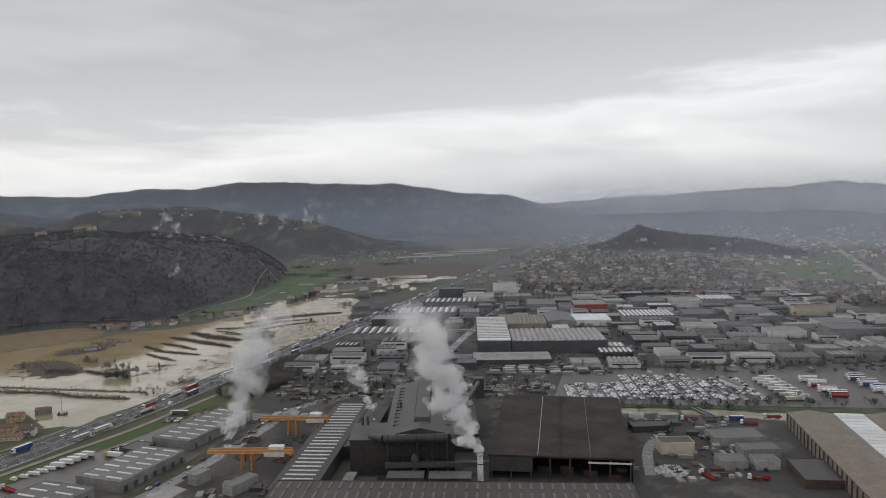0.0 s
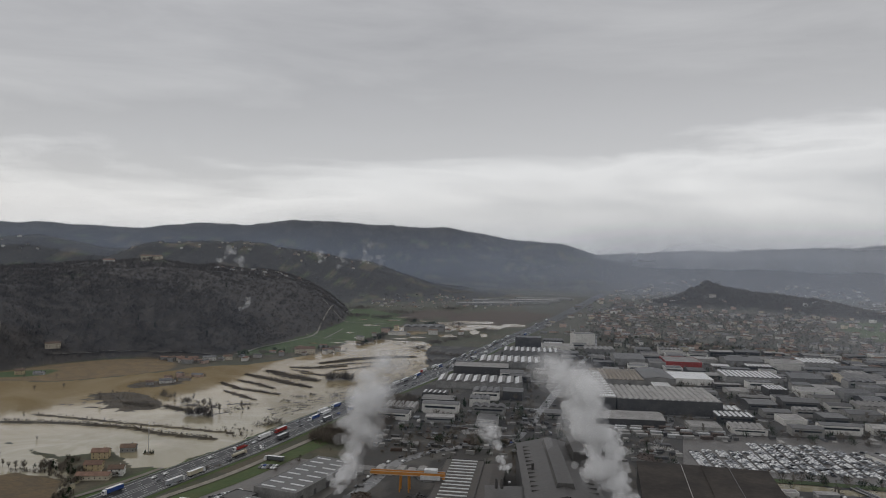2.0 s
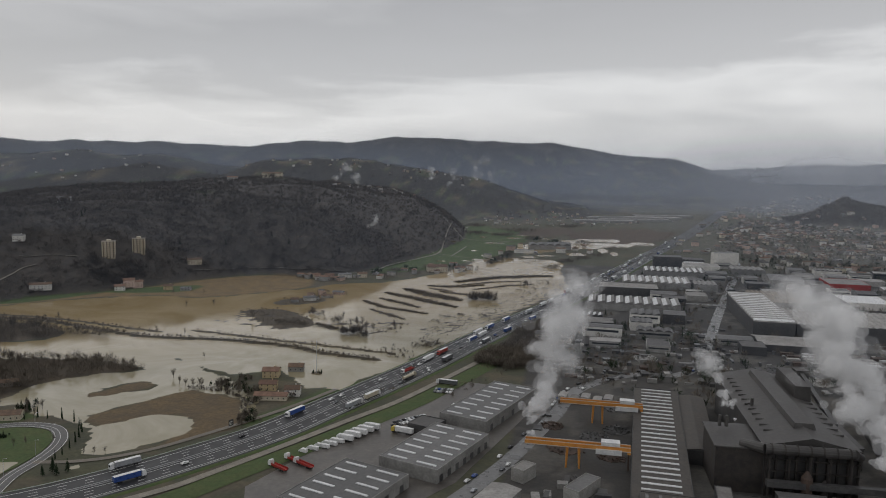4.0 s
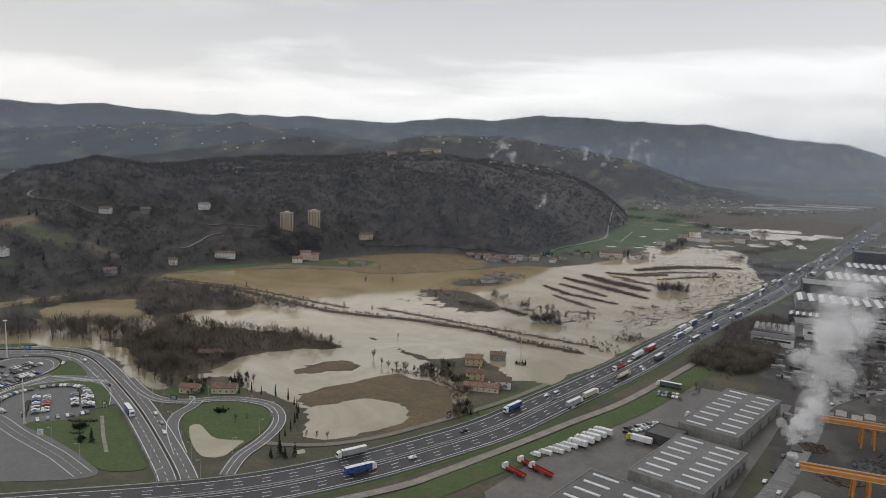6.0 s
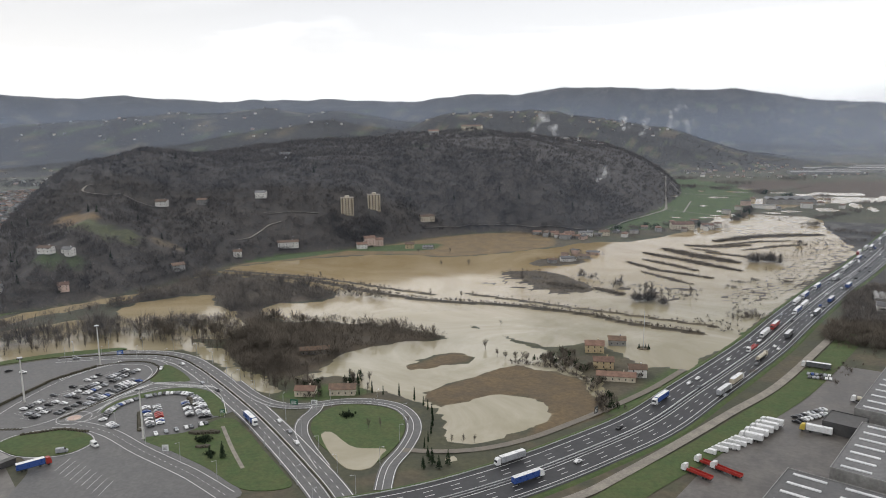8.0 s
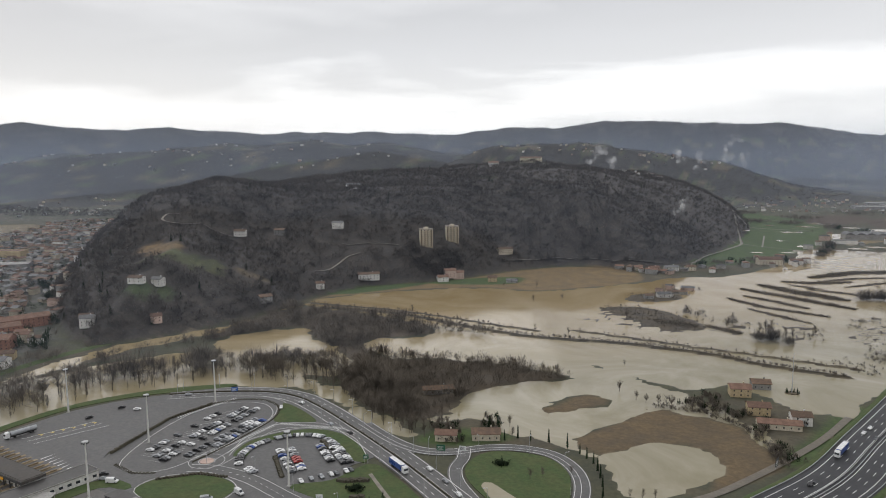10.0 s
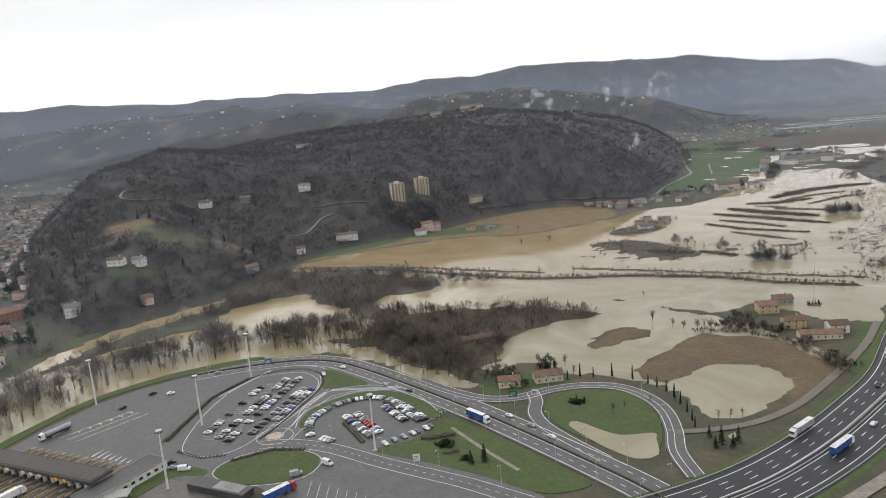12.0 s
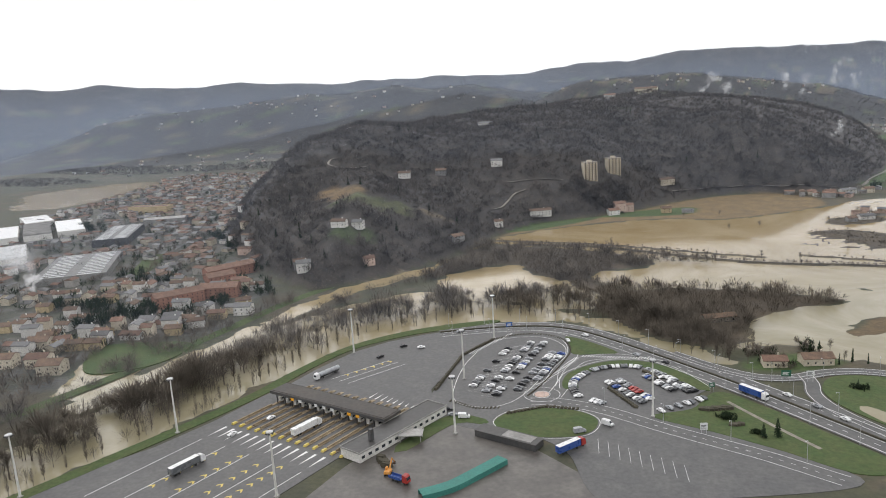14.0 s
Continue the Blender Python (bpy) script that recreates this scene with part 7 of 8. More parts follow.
part("roof", Geo().box(-5.3, 5.3, -5.3, 5.3, 20, 20.6), M["roof_dark"], tk_)


def gantry(x0, x1, y, z, lab):
    t = thing("gantry_crane", lab, "gantry crane", pose((x0 + x1) / 2, y, 0.4, 0, 0, -2), "orange gantry cranes in the scrap yard")
    w = (x1 - x0) / 2
    for s_ in (-2.6, 2.6):
        part("girder", Geo().box(-w, w, s_ - 0.9, s_ + 0.9, z, z + 2.6), M["crane"], t)
        part("rail", Geo().box(-w, w, s_ - 0.2, s_ + 0.2, z + 2.6, z + 2.9), M["steel"], t)
        for xx in (-w * 0.2, w * 0.05):
            part("leg", Geo().tube((xx + (1 if xx < 0 else -1) * 0.5, s_, z), (xx, s_ * 1.7, -0.3), 0.9, 0.6, 6), M["crane"], t)
    part("end_beam", Geo().box(w - 2, w, -3.6, 3.6, z - 1.5, z), M["crane"], t)
    part("end_leg", Geo().box(w - 1.6, w - 0.6, -1, 1, -0.3, z - 1.5), M["rust"], t)
    part("trolley", Geo().box(w * 0.45, w * 0.8, -3.2, 3.2, z + 2.9, z + 5.2), M["skylight"], t, "pale trolley house")
    part("cab", Geo().box(w * 0.35, w * 0.35 + 16, -4.6, -3.6, z - 2.2, z + 1.0), M["skylight"], t, "white machinery panel")
    part("walkway", Geo().box(-w, w, -4.4, -3.6, z + 0.4, z + 0.6), M["steel"], t)


gantry(-186, -120, 571, 13, "orange gantry crane over the scrap yard")
gantry(-165, -105, 657, 13, "orange gantry crane over the far scrap yard")


def heap(x, y, r, h, mat, lab, n=150, seed=1, name="scrap_heap"):
    """A heap of tumbled pieces."""
    g = random.Random(seed)
    geo = Geo().prism([(r * math.cos(a) * 0.9, r * math.sin(a) * 0.9) for a in np.linspace(0, 5.7, 10)], -0.5, 0.3)
    for _ in range(n):
        a, q = g.uniform(0, 6.28), r * math.sqrt(g.random())
        zz = h * (1 - q / r) * g.uniform(0.5, 1)
        s_ = g.uniform(0.5, 1.8)
        v = [Vector((g.uniform(-s_, s_), g.uniform(-s_, s_), g.uniform(-s_, s_) * 0.6)) + Vector((q * math.cos(a), q * math.sin(a), zz)) for _ in range(4)]
        geo.add(v, [(0, 1, 2), (0, 2, 3), (0, 3, 1), (1, 3, 2)])
    t = tagged(part(name, geo, M[mat]), lab, "heap", kind="stuff")
    t.matrix_basis = pose(x, y, 0.4)
    return t


for i, (x, y, r, h, mat) in enumerate(((-160, 600, 14, 4, "rust"), (-140, 622, 12, 4, "dark_wall"), (-150, 545, 12, 3, "dark_wall"), (-130, 590, 10, 4, "rust"), (-125, 640, 10, 4, "dark_wall"), (-170, 640, 9, 3, "rust"), (168, 548, 14, 4, "steel"), (-120, 690, 12, 3, "dark_wall"),
                                       (60, 800, 16, 3, "concrete"), (85, 780, 14, 3, "rust"), (40, 830, 18, 2, "dark_wall"), (105, 815, 12, 3, "concrete"), (-120, 830, 18, 3, "dark_wall"), (-85, 850, 14, 3, "concrete"), (-110, 900, 14, 3, "dark_wall"))):
    heap(x, y, r, h, mat, "tumbled heap of %s in the works yard" % {"rust": "rusty scrap", "dark_wall": "dark scrap", "steel": "bright scrap metal", "concrete": "pale rubble"}[mat], 170, i)
hall(-150, 530, 60, 26, 10, 7, "concrete", "roof_grey", "grey concrete bunker in the scrap yard", "flat")
hall(-185, 545, 60, 14, 9, 8, "concrete", "roof_light", "pale silo house in the scrap yard", "flat")
for i in range(6):
    hall(-172 + i * 9, 700 + (i % 2) * 6, 80, 12, 6, 3.5, "concrete", "roof_light", "row of pale concrete bays", "gable")

# the big hall at the right and the yard before it
hall(329, 520, 80, 250, 100, 12, "roof_rust", "roof_rust", "huge tan ribbed warehouse with pilasters", "flat")
bt = thing("roof_bay", "tan low-pitched roof bays with a white light strip", "roof", pose(329, 520, 12.5, 0, 0, 80))
g = Geo()
for a, b in ((-48, -14), (14, 48)):
    q = Geo().side([(a, 0.1), (b, 0.1), ((a + b) / 2, 2.4)], -124, 124)
    g.add([(y_, -x_, z_) for x_, y_, z_ in q.v], q.f)
part("roof", g, M["roof_rust"], bt)
for i in range(30):
    part("roof_light", Geo().box(-122 + i * 8.2, -122 + i * 8.2 + 7.6, -12, 12, 0.15, 0.7, 0.3), M["skylight"], bt)
for i in range(26):
    part("pilaster", Geo().box(-124 + i * 9.7, -123 + i * 9.7, 50.02, 50.8, -12.6, -0.3), M["rust"], bt, "rust-brown pilaster")
hall(267, 530, 82, 44, 28, 6, "rust", "roof_dark", "low dark red annex in the works district", "flat")
hall(184, 592, 0, 27, 16, 9, "cream_wall", "roof_dark", "tan three-storey works office", "flat")
hall(240, 612, 0, 42, 26, 7, "grey_wall", "roof_grey", "grey workshop with round roof lights", "flat")
hall(247, 582, 0, 30, 18, 6, "grey_wall", "roof_grey", "grey workshop in the works district", "flat")
hall(215, 555, 0, 20, 16, 7, "concrete", "roof_grey", "concrete workshop in the works district", "flat")
hall(240, 553, 0, 18, 14, 7, "concrete", "roof_grey", "concrete workshop in the works district", "flat")
hall(178, 648, 3, 32, 16, 5, "dark_wall", "roof_dark", "dark low workshop in the works district", "flat")
hall(176, 681, 0, 12, 8, 4, "white_wall", "roof_light", "small white shed by the canal", "flat")
hall(205, 681, 0, 18, 8, 3.6, "grey_wall", "roof_light", "small pale shed by the canal", "gable")
for x, y, turn, c in ((222, 672, 175, "red_paint"), (298, 672, 172, "red_paint"), (190, 535, 110, "red_paint"), (225, 528, 170, "red_paint"), (270, 655, 160, "red_paint"), (262, 668, 175, "car_blue")):
    put_lorry("car_white", c, x, y, 0.45, turn, "flat" if c == "red_paint" else "box", 13.5, "lorries in the works yard")
cb = thing("footbridge", "small dark bridge over the canal", "bridge", pose(243, 692, 0.3, 0, 0, 105))
part("deck", Geo().box(-16, 16, -3, 3, 0.4, 1.0), M["dark_wall"], cb)
for s_ in (-2.9, 2.7):
    part("railing", Geo().box(-16, 16, s_, s_ + 0.2, 1.0, 2.0), M["steel"], cb)
gs = curve([(100, 726), (170, 722), (250, 712), (330, 697), (440, 678), (560, 655)], 8)
tagged(part("verge", ribbon(Geo(), gs, -6, 5, 0.6), M["grass"]), "grassy canal bank with bare bushes", "verge", kind="structure")
for p in resample(gs, 9):
    if rnd.random() < 0.6:
        grow_bare(p[0], p[1] - 6, rnd.uniform(4, 8), "bare trees on the canal bank", 0.4)

# car compound and lorry park beyond the canal
patch("pavement", "wet compound full of parked cars", "pavement", [(105, 735), (170, 730), (300, 712), (470, 690), (560, 720), (560, 880), (330, 880), (140, 870)], 0.45, "yard", False)
lot = {}
for k in range(15):
    x0 = 128 + k * 13.2
    y0, y1 = 752 - k * 1.4, (812 if k < 5 else 842 if k < 11 else 825)
    for s_ in (0, 5.2):
        y = y0
        while y < y1:
            if rnd.random() < 0.82:
                c_ = pick(["white", "white", "silver", "grey", "silver", "black", "white"])
                lot.setdefault(c_, []).append(pose(x0 + s_ + (y - y0) * 0.05, y, 0.48, 0, 0, 5 + rnd.choice((0, 180))))
            y += 3.1 if k < 12 else 4.5
compound = thing("parked_cars", "hundreds of parked cars in close rows", "cars", kind="stuff")
for c_, spots in lot.items():
    paint_, dark_ = Geo(), Geo()
    for m in spots:
        for geo, me in ((paint_, PARK[(c_, False)].data), (dark_, PARK[(c_, False)].children[0].data)):
            geo.add([m @ FULL @ v.co for v in me.vertices], [tuple(p.vertices) for p in me.polygons])
    tagged(part("car_bodies", paint_, M["car_" + c_], compound), kind="stuff")
    tagged(part("car_glazing", dark_, M["glass"], compound), kind="stuff")
for k, (x, y) in enumerate([(345 + 9 * (i % 2), 728 + 6.5 * i) for i in range(14)]):
    put_lorry("car_white", pick(["car_white", "car_silver", "car_beige", "car_white"]), x, y, 0.48, 4, "box", 16.5, "lorries in the lorry park")
for k in range(12):
    put_lorry("car_white", pick(["car_white", "car_silver", "red_paint", "car_white"]), 392 + (k % 3) * 3, 735 + 7 * k, 0.48, 172, pick(["box", "box", "tank"]), 16.5, "lorries in the lorry park")
for k in range(12):
    put_lorry("car_white", pick(["red_paint", "car_white", "red_paint", "car_blue"]), 446 + (k % 3) * 3, 728 + 8 * k, 0.48, 170, "box", 16.5, "lorries in the lorry park")
hall(307, 792, 100, 38, 7, 4, "white_wall", "roof_light", "long pale shelter in the car compound", "gable")
for k in range(30):     # stacks of pallets and pipes
    x, y = 60 + (k % 8) * 17 + rnd.uniform(-3, 3), 858 + (k // 8) * 12 + rnd.uniform(-2, 2)
    g = Geo()
    for j in range(3):
        g.box(-6, 6, -3 + j * 0.1, 3, j * 1.1, j * 1.1 + 0.9)
    tagged(part("stack", g, M[pick(["concrete", "steel", "rust", "grey_wall"])], at=pose(x, y, 0.45, 0, 0, rnd.uniform(-8, 8))), "stack of building goods in an open yard", "stack", "stacks in the open yard")

# named sheds of the industrial district
for row in ((83, 928, -2, 95, 44, 7, "dark_wall", "roof_light", "dark shed with a white roof", "gable", 5), (68, 1060, 88, 180, 44, 18, "dark_wall", "roof_light", "tall dark hall with a white striped roof", "saw", 15),
            (152, 1012, -2, 124, 88, 17, "dark_wall", "roof_light", "tall dark hall with white barrel roofs", "ribs", 17), (125, 1190, -3, 72, 90, 9, "grey_wall", "roof_rust", "hall with a ribbed tan roof", "ribs", 12), (186, 1205, 88, 90, 44, 9, "grey_wall", "roof_grey", "hall with a grey pitched roof", "gable", 4),
            (236, 1200, -3, 58, 62, 9, "white_wall", "skylight", "hall with a clean white roof", "flat", 3), (262, 1348, -3, 58, 60, 11, "red_paint", "roof_light", "hall with red walls and pale roof", "flat", 3), (178, 1375, -3, 50, 70, 10, "grey_wall", "roof_grey", "grey pitched hall in the works district", "gable", 3),
            (145, 1475, -3, 55, 40, 9, "grey_wall", "roof_light", "pale roofed hall in the works district", "ribs", 6), (-77, 1110, -3, 118, 50, 9, "grey_wall", "roof_light", "long grey hall with a ribbed pale roof", "saw", 10), (-75, 1225, -3, 84, 46, 11, "dark_wall", "roof_light", "dark hall with a pale roof", "flat", 6),
            (-28, 1300, -3, 100, 60, 9, "grey_wall", "roof_light", "grey hall with a slanted ribbed roof", "saw", 9), (44, 1290, -3, 34, 40, 9, "grey_wall", "roof_light", "pale roofed workshop in the works district", "ribs", 5), (15, 1420, -3, 100, 50, 9, "grey_wall", "roof_light", "grey hall with a pale roof", "saw", 10),
            (16, 1525, -3, 50, 34, 20, "dark_wall", "roof_grey", "dark office block with glass bands", "flat", 3), (68, 1478, -3, 60, 40, 12, "white_wall", "roof_light", "white hall beside the street", "flat", 3), (130, 1590, 20, 44, 24, 22, "white_wall", "roof_grey", "striped white office block", "flat", 3),
            (330, 1215, -4, 82, 60, 11, "concrete", "roof_grey", "concrete hall with a sawtooth roof", "saw", 12), (372, 1375, -4, 60, 50, 11, "grey_wall", "roof_grey", "grey hall in the works district", "gable", 4), (440, 1360, -4, 50, 50, 11, "white_wall", "roof_light", "white hall in the works district", "gable", 4),
            (505, 1385, -4, 60, 50, 10, "grey_wall", "roof_light", "hall with a striped pale roof", "saw", 8), (416, 1230, -4, 50, 50, 9, "grey_wall", "roof_grey", "grey hall in the works district", "gable", 4), (505, 1240, -4, 60, 60, 9, "cream_wall", "roof_light", "tan hall in the works district", "gable", 4),
            (382, 1115, -4, 44, 36, 9, "white_wall", "roof_light", "white office hall in the works district", "flat", 3), (432, 1105, -4, 40, 36, 11, "grey_wall", "roof_dark", "grey hall in the works district", "flat", 3), (485, 1060, -4, 50, 36, 9, "white_wall", "roof_light", "white hall in the works district", "flat", 3), (570, 1055, -4, 56, 50, 13, "grey_wall", "roof_grey", "grey hall in the works district", "flat", 3),
            (434, 985, -4, 46, 40, 8, "white_wall", "roof_light", "white vaulted hall in the works district", "ribs", 8), (610, 1230, -4, 66, 20, 14, "cream_wall", "roof_tile", "long cream apartment block", "flat", 3), (590, 1120, -4, 60, 40, 10, "cream_wall", "roof_grey", "cream office hall in the works district", "flat", 3)):
    hall(*row[:5], row[5], row[6], row[7], row[8], row[9], row[10])
gr = random.Random(12)
count = 0
for iy in range(17):
    for ix in range(18):
        x, y = -175 + ix * 50 + gr.uniform(-10, 10), 900 + iy * 42 + gr.uniform(-8, 8)
        L, W = gr.uniform(22, 46), gr.uniform(16, 34)
        hw = HWY[np.argmin(np.abs(HWY[:, 1] - y)), 0]
        st_ = STREET[np.argmin(np.abs(STREET[:, 1] - y)), 0]
        if x - L / 2 < hw + 32 or abs(x - st_) < L / 2 + 9 or x > 700 or (y > 1500 and x > 100 + (y - 1500)):
            continue
        if any(math.hypot(x - a, y - b) < r * 0.85 + max(L, W) / 2 for a, b, r in BUILT):
            continue
        hall(x, y, -4 + gr.uniform(-3, 3), L, W, gr.uniform(6, 11), gr.choice(["grey_wall", "grey_wall", "white_wall", "concrete", "dark_wall"]), gr.choice(["roof_light", "roof_grey", "roof_grey", "roof_dark", "roof_light"]),
             "flat-roofed works hall of the industrial district", gr.choice(["flat", "gable", "saw", "ribs", "flat", "gable"]), gr.randint(4, 8), gr.choice(["roof_light", "skylight", "roof_grey"]), bands=gr.random() < 0.6)
        count += 1
# parked cars, trees and small clutter between the sheds
for i in range(40):
    x, y = gr.uniform(-120, 560), gr.uniform(950, 1420)
    if all(math.hypot(x - a, y - b) > r + 3 for a, b, r in BUILT):
        put_car(pick(CARS), x, y, 0.45, gr.choice((0, 90)) - 4, "cars parked among the sheds")
for i in range(90):
    x, y = gr.uniform(-150, 680), gr.uniform(740, 1500)
    if all(math.hypot(x - a, y - b) > r * 0.9 for a, b, r in BUILT) and not (100 < x < 480 and 700 < y < 860):
        (grow_conifer if gr.random() < 0.45 else grow_bare)(x, y, gr.uniform(6, 13), "trees between the sheds", 0.3)

clut = {}
gc = random.Random(44)
for x0, x1, y0, y1, n_ in ((130, 265, 525, 690, 150), (-180, 30, 760, 960, 190), (20, 240, 760, 900, 120), (-40, 620, 880, 1420, 330), (-185, -115, 480, 700, 70), (280, 560, 840, 930, 110)):
    for _ in range(n_):
        x, y = gc.uniform(x0, x1), gc.uniform(y0, y1)
        if any(math.hypot(x - a, y - b) < r * 0.75 for a, b, r in BUILT) or (118 < x < 330 and 735 < y < 850):
            continue
        hw = HWY[np.argmin(np.abs(HWY[:, 1] - y)), 0]
        if x < hw + 35:
            continue
        w_, d_, h_, a = gc.uniform(1, 6), gc.uniform(1, 3.5), gc.uniform(0.8, 3.4), gc.choice((0, 1.57)) + gc.uniform(-0.15, 0.15)
        ca, sa = math.cos(a), math.sin(a)
        q = Geo().box(-w_, w_, -d_, d_, -0.3, h_, 0.1)
        clut.setdefault(gc.choice(["dark_wall", "grey_wall", "concrete", "rust", "dark_wall", "roof_light", "dark_wall", "car_grey", "grey_wall", "roof_grey"]), Geo()).add([(x + ca * u - sa * v, y + sa * u + ca * v, 0.4 + w) for u, v, w in q.v], q.f)
yg = thing("yard_goods", "containers, crates and small huts in the works yards", "yard goods", kind="stuff")
for k, geo in clut.items():
    tagged(part("goods", geo, M[k], yg), kind="stuff")
dx_, dy_ = [], []
for x0, x1, y0, y1, n_ in ((120, 265, 520, 700, 26), (-170, -20, 770, 1000, 150), (-40, 650, 880, 1480, 150), (100, 600, 700, 730, 60), (250, 500, 840, 900, 40)):
    for _ in range(n_):
        x, y = gc.uniform(x0, x1), gc.uniform(y0, y1)
        if not any(math.hypot(x - a, y - b) < r * 0.85 for a, b, r in BUILT):
            dx_.append(x)
            dy_.append(y)
for k, sl in (("wood", slice(0, None, 2)), ("evergreen", slice(1, None, 2))):
    sp_ = np.c_[dx_[sl], dy_[sl], np.full(len(dx_[sl]), 0.2)]
    tagged(new("yard_trees", loose_triangles("yard_trees", spray(sp_, np.random.RandomState(8).uniform(5, 13, len(sp_)), 9, 46, 0.06, 0.06), M[k])), "bare and evergreen trees scattered through the works district", "trees", kind="stuff")

# ---- towns ----
WALLS = ["white_wall", "cream_wall", "white_wall", "pale_wall", "ochre_wall", "white_wall"]
ROOFS = ["roof_brown", "roof_grey", "roof_tile", "roof_dark", "roof_tile"]
HEAP_WALLS = ["pale_wall", "cream_wall", "grey_wall", "pale_wall", "pink_wall", "grey_wall", "white_wall"]
TOWN = []
for i in range(12):
    w_, d_, h_ = rnd.uniform(8, 14), rnd.uniform(7, 10), rnd.choice((3.5, 5.5, 5.5, 7.5))
    TOWN.append((make_house(w_, d_, h_, WALLS[i % 6], ROOFS[i % 5], "%s town house with a %s roof" % (WALLS[i % 6].split("_")[0], {"roof_tile": "clay tile", "roof_brown": "brown tile", "roof_grey": "grey", "roof_dark": "dark"}[ROOFS[i % 5]]), panes=False, name="town_house"), []))


def town_spots(n, poly, seed, gap, avoid=()):
    """Up to n places in the outline, at least gap metres apart, off the floods and steep hills."""
    xs, ys = [p[0] for p in poly], [p[1] for p in poly]
    x, y, _ = scatter(n * 8, min(xs), max(xs), min(ys), max(ys), seed)
    ok = (signed(x, y, poly) > 0) & (lie(x, y) < -4)
    ok &= (x < 0) | (hill(x, y) < 40)
    for a, b, r in avoid:
        ok &= np.hypot(x - a, y - b) > r
    out, cells = [], {}
    for px, py in np.c_[x, y][ok].tolist():
        if len(out) >= n:
            break
        i, j = int(px // gap), int(py // gap)
        near = [q for a in (-1, 0, 1) for b in (-1, 0, 1) for q in cells.get((i + a, j + b), ())]
        if all(abs(q[0] - px) + abs(q[1] - py) > gap for q in near):
            out.append((px, py))
            cells.setdefault((i, j), []).append((px, py))
    return out


used = set()


def settle(x, y, turn, group):
    k = rnd.randrange(len(TOWN))
    m = pose(x, y, max(ground_at(x, y), 0.2) + 0.2, 0, 0, turn)
    if k not in used:
        used.add(k)
        ob = TOWN[k][0]
        ob.matrix_basis = m
    else:
        ob = copy_thing(TOWN[k][0], m)
    ob["group"] = group


LEFT_AVOID = [(-988, 460, 34), (-973, 497, 22), (-1164, 542, 11), (-1138, 539, 11), (-1117, 536, 11), (-1122, 552, 11), (-1088, 534, 11), (-1078, 537, 11), (-1061, 533, 11), (-1067, 548, 11), (-1073, 563, 11), (-1088, 503, 11), (-1085, 511, 11), (-1033, 540, 11), (-1030, 549, 11), (-1020, 585, 11), (-1260, 850, 11), (-1233, 835, 11), (-1203, 822, 11), (-1185, 791, 11), (-1537, 878, 11), (-1503, 859, 11), (-1361, 836, 11), (-1624, 867, 11), (-1133, 639, 11), (-1164, 633, 11), (-1191, 651, 11), (-1072, 698, 11), (-1030, 620, 11), (-1003, 626, 11), (-1440, 866, 40), (-1407, 823, 45), (-1375, 780, 40), (-1580, 827, 105), (-1283, 660, 70), (-1440, 690, 55), (-1400, 600, 45), (-1215, 665, 30), (-1065, 584, 26), (-1040, 610, 26), (-1087, 675, 36), (-1250, 760, 26)]
LEFT_TOWN = [(-985, 540), (-1005, 640), (-1060, 690), (-1140, 775), (-1255, 900), (-1345, 1040), (-1480, 1320), (-1620, 1560), (-1950, 1500), (-1800, 1150), (-1700, 900), (-1500, 700), (-1300, 500), (-1120, 440), (-1030, 450)]
left = town_spots(780, LEFT_TOWN, 3, 13, LEFT_AVOID)
for x, y in [p for p in left if p[1] - p[0] < 1800]:
    settle(x, y, rnd.choice((20, 110, 30, 200)) + rnd.uniform(-10, 10), "houses of the town under the hill")
RIGHT_TOWN = [(170, 1620), (330, 1480), (640, 1330), (1000, 1250), (1250, 1500), (880, 1640), (800, 1800), (860, 2150), (1000, 2300), (700, 2420), (420, 2700), (340, 2500), (230, 2150)]


def house_heap(name, lab, spots, seed, size=1.0):
    """Far houses, walls and roofs joined."""
    g = random.Random(seed)
    sets = {}
    for x, y in spots:
        w_, d_, h_, a = g.uniform(9, 22) * size, g.uniform(8, 13) * size, g.choice((4.5, 6.5, 9)) * size, g.uniform(-0.3, 0.3) + g.choice((0, 1.57))
        z = max(ground_at(x, y), 0)
        ca, sa = math.cos(a), math.sin(a)
        wl, rf = g.choice(HEAP_WALLS), g.choice(ROOFS)
        q = Geo().box(-w_ / 2, w_ / 2, -d_ / 2, d_ / 2, -2, h_)
        r = Geo().add([(-w_ / 2 - .5, -d_ / 2 - .5, h_), (w_ / 2 + .5, -d_ / 2 - .5, h_), (w_ / 2 + .5, d_ / 2 + .5, h_), (-w_ / 2 - .5, d_ / 2 + .5, h_), (-w_ / 2, 0, h_ + d_ * 0.2), (w_ / 2, 0, h_ + d_ * 0.2)], [(0, 1, 5, 4), (2, 3, 4, 5), (1, 2, 5), (3, 0, 4)])
        for mat, geo in ((wl, q), (rf, r)):
            sets.setdefault(mat, Geo()).add([(x + ca * u - sa * v, y + sa * u + ca * v, z + w) for u, v, w in geo.v], geo.f)
    top = thing(name, lab, "houses", kind="stuff")
    for mat, geo in sets.items():
        tagged(part("walls" if "wall" in mat else "roofs", geo, M[mat], top), kind="stuff")


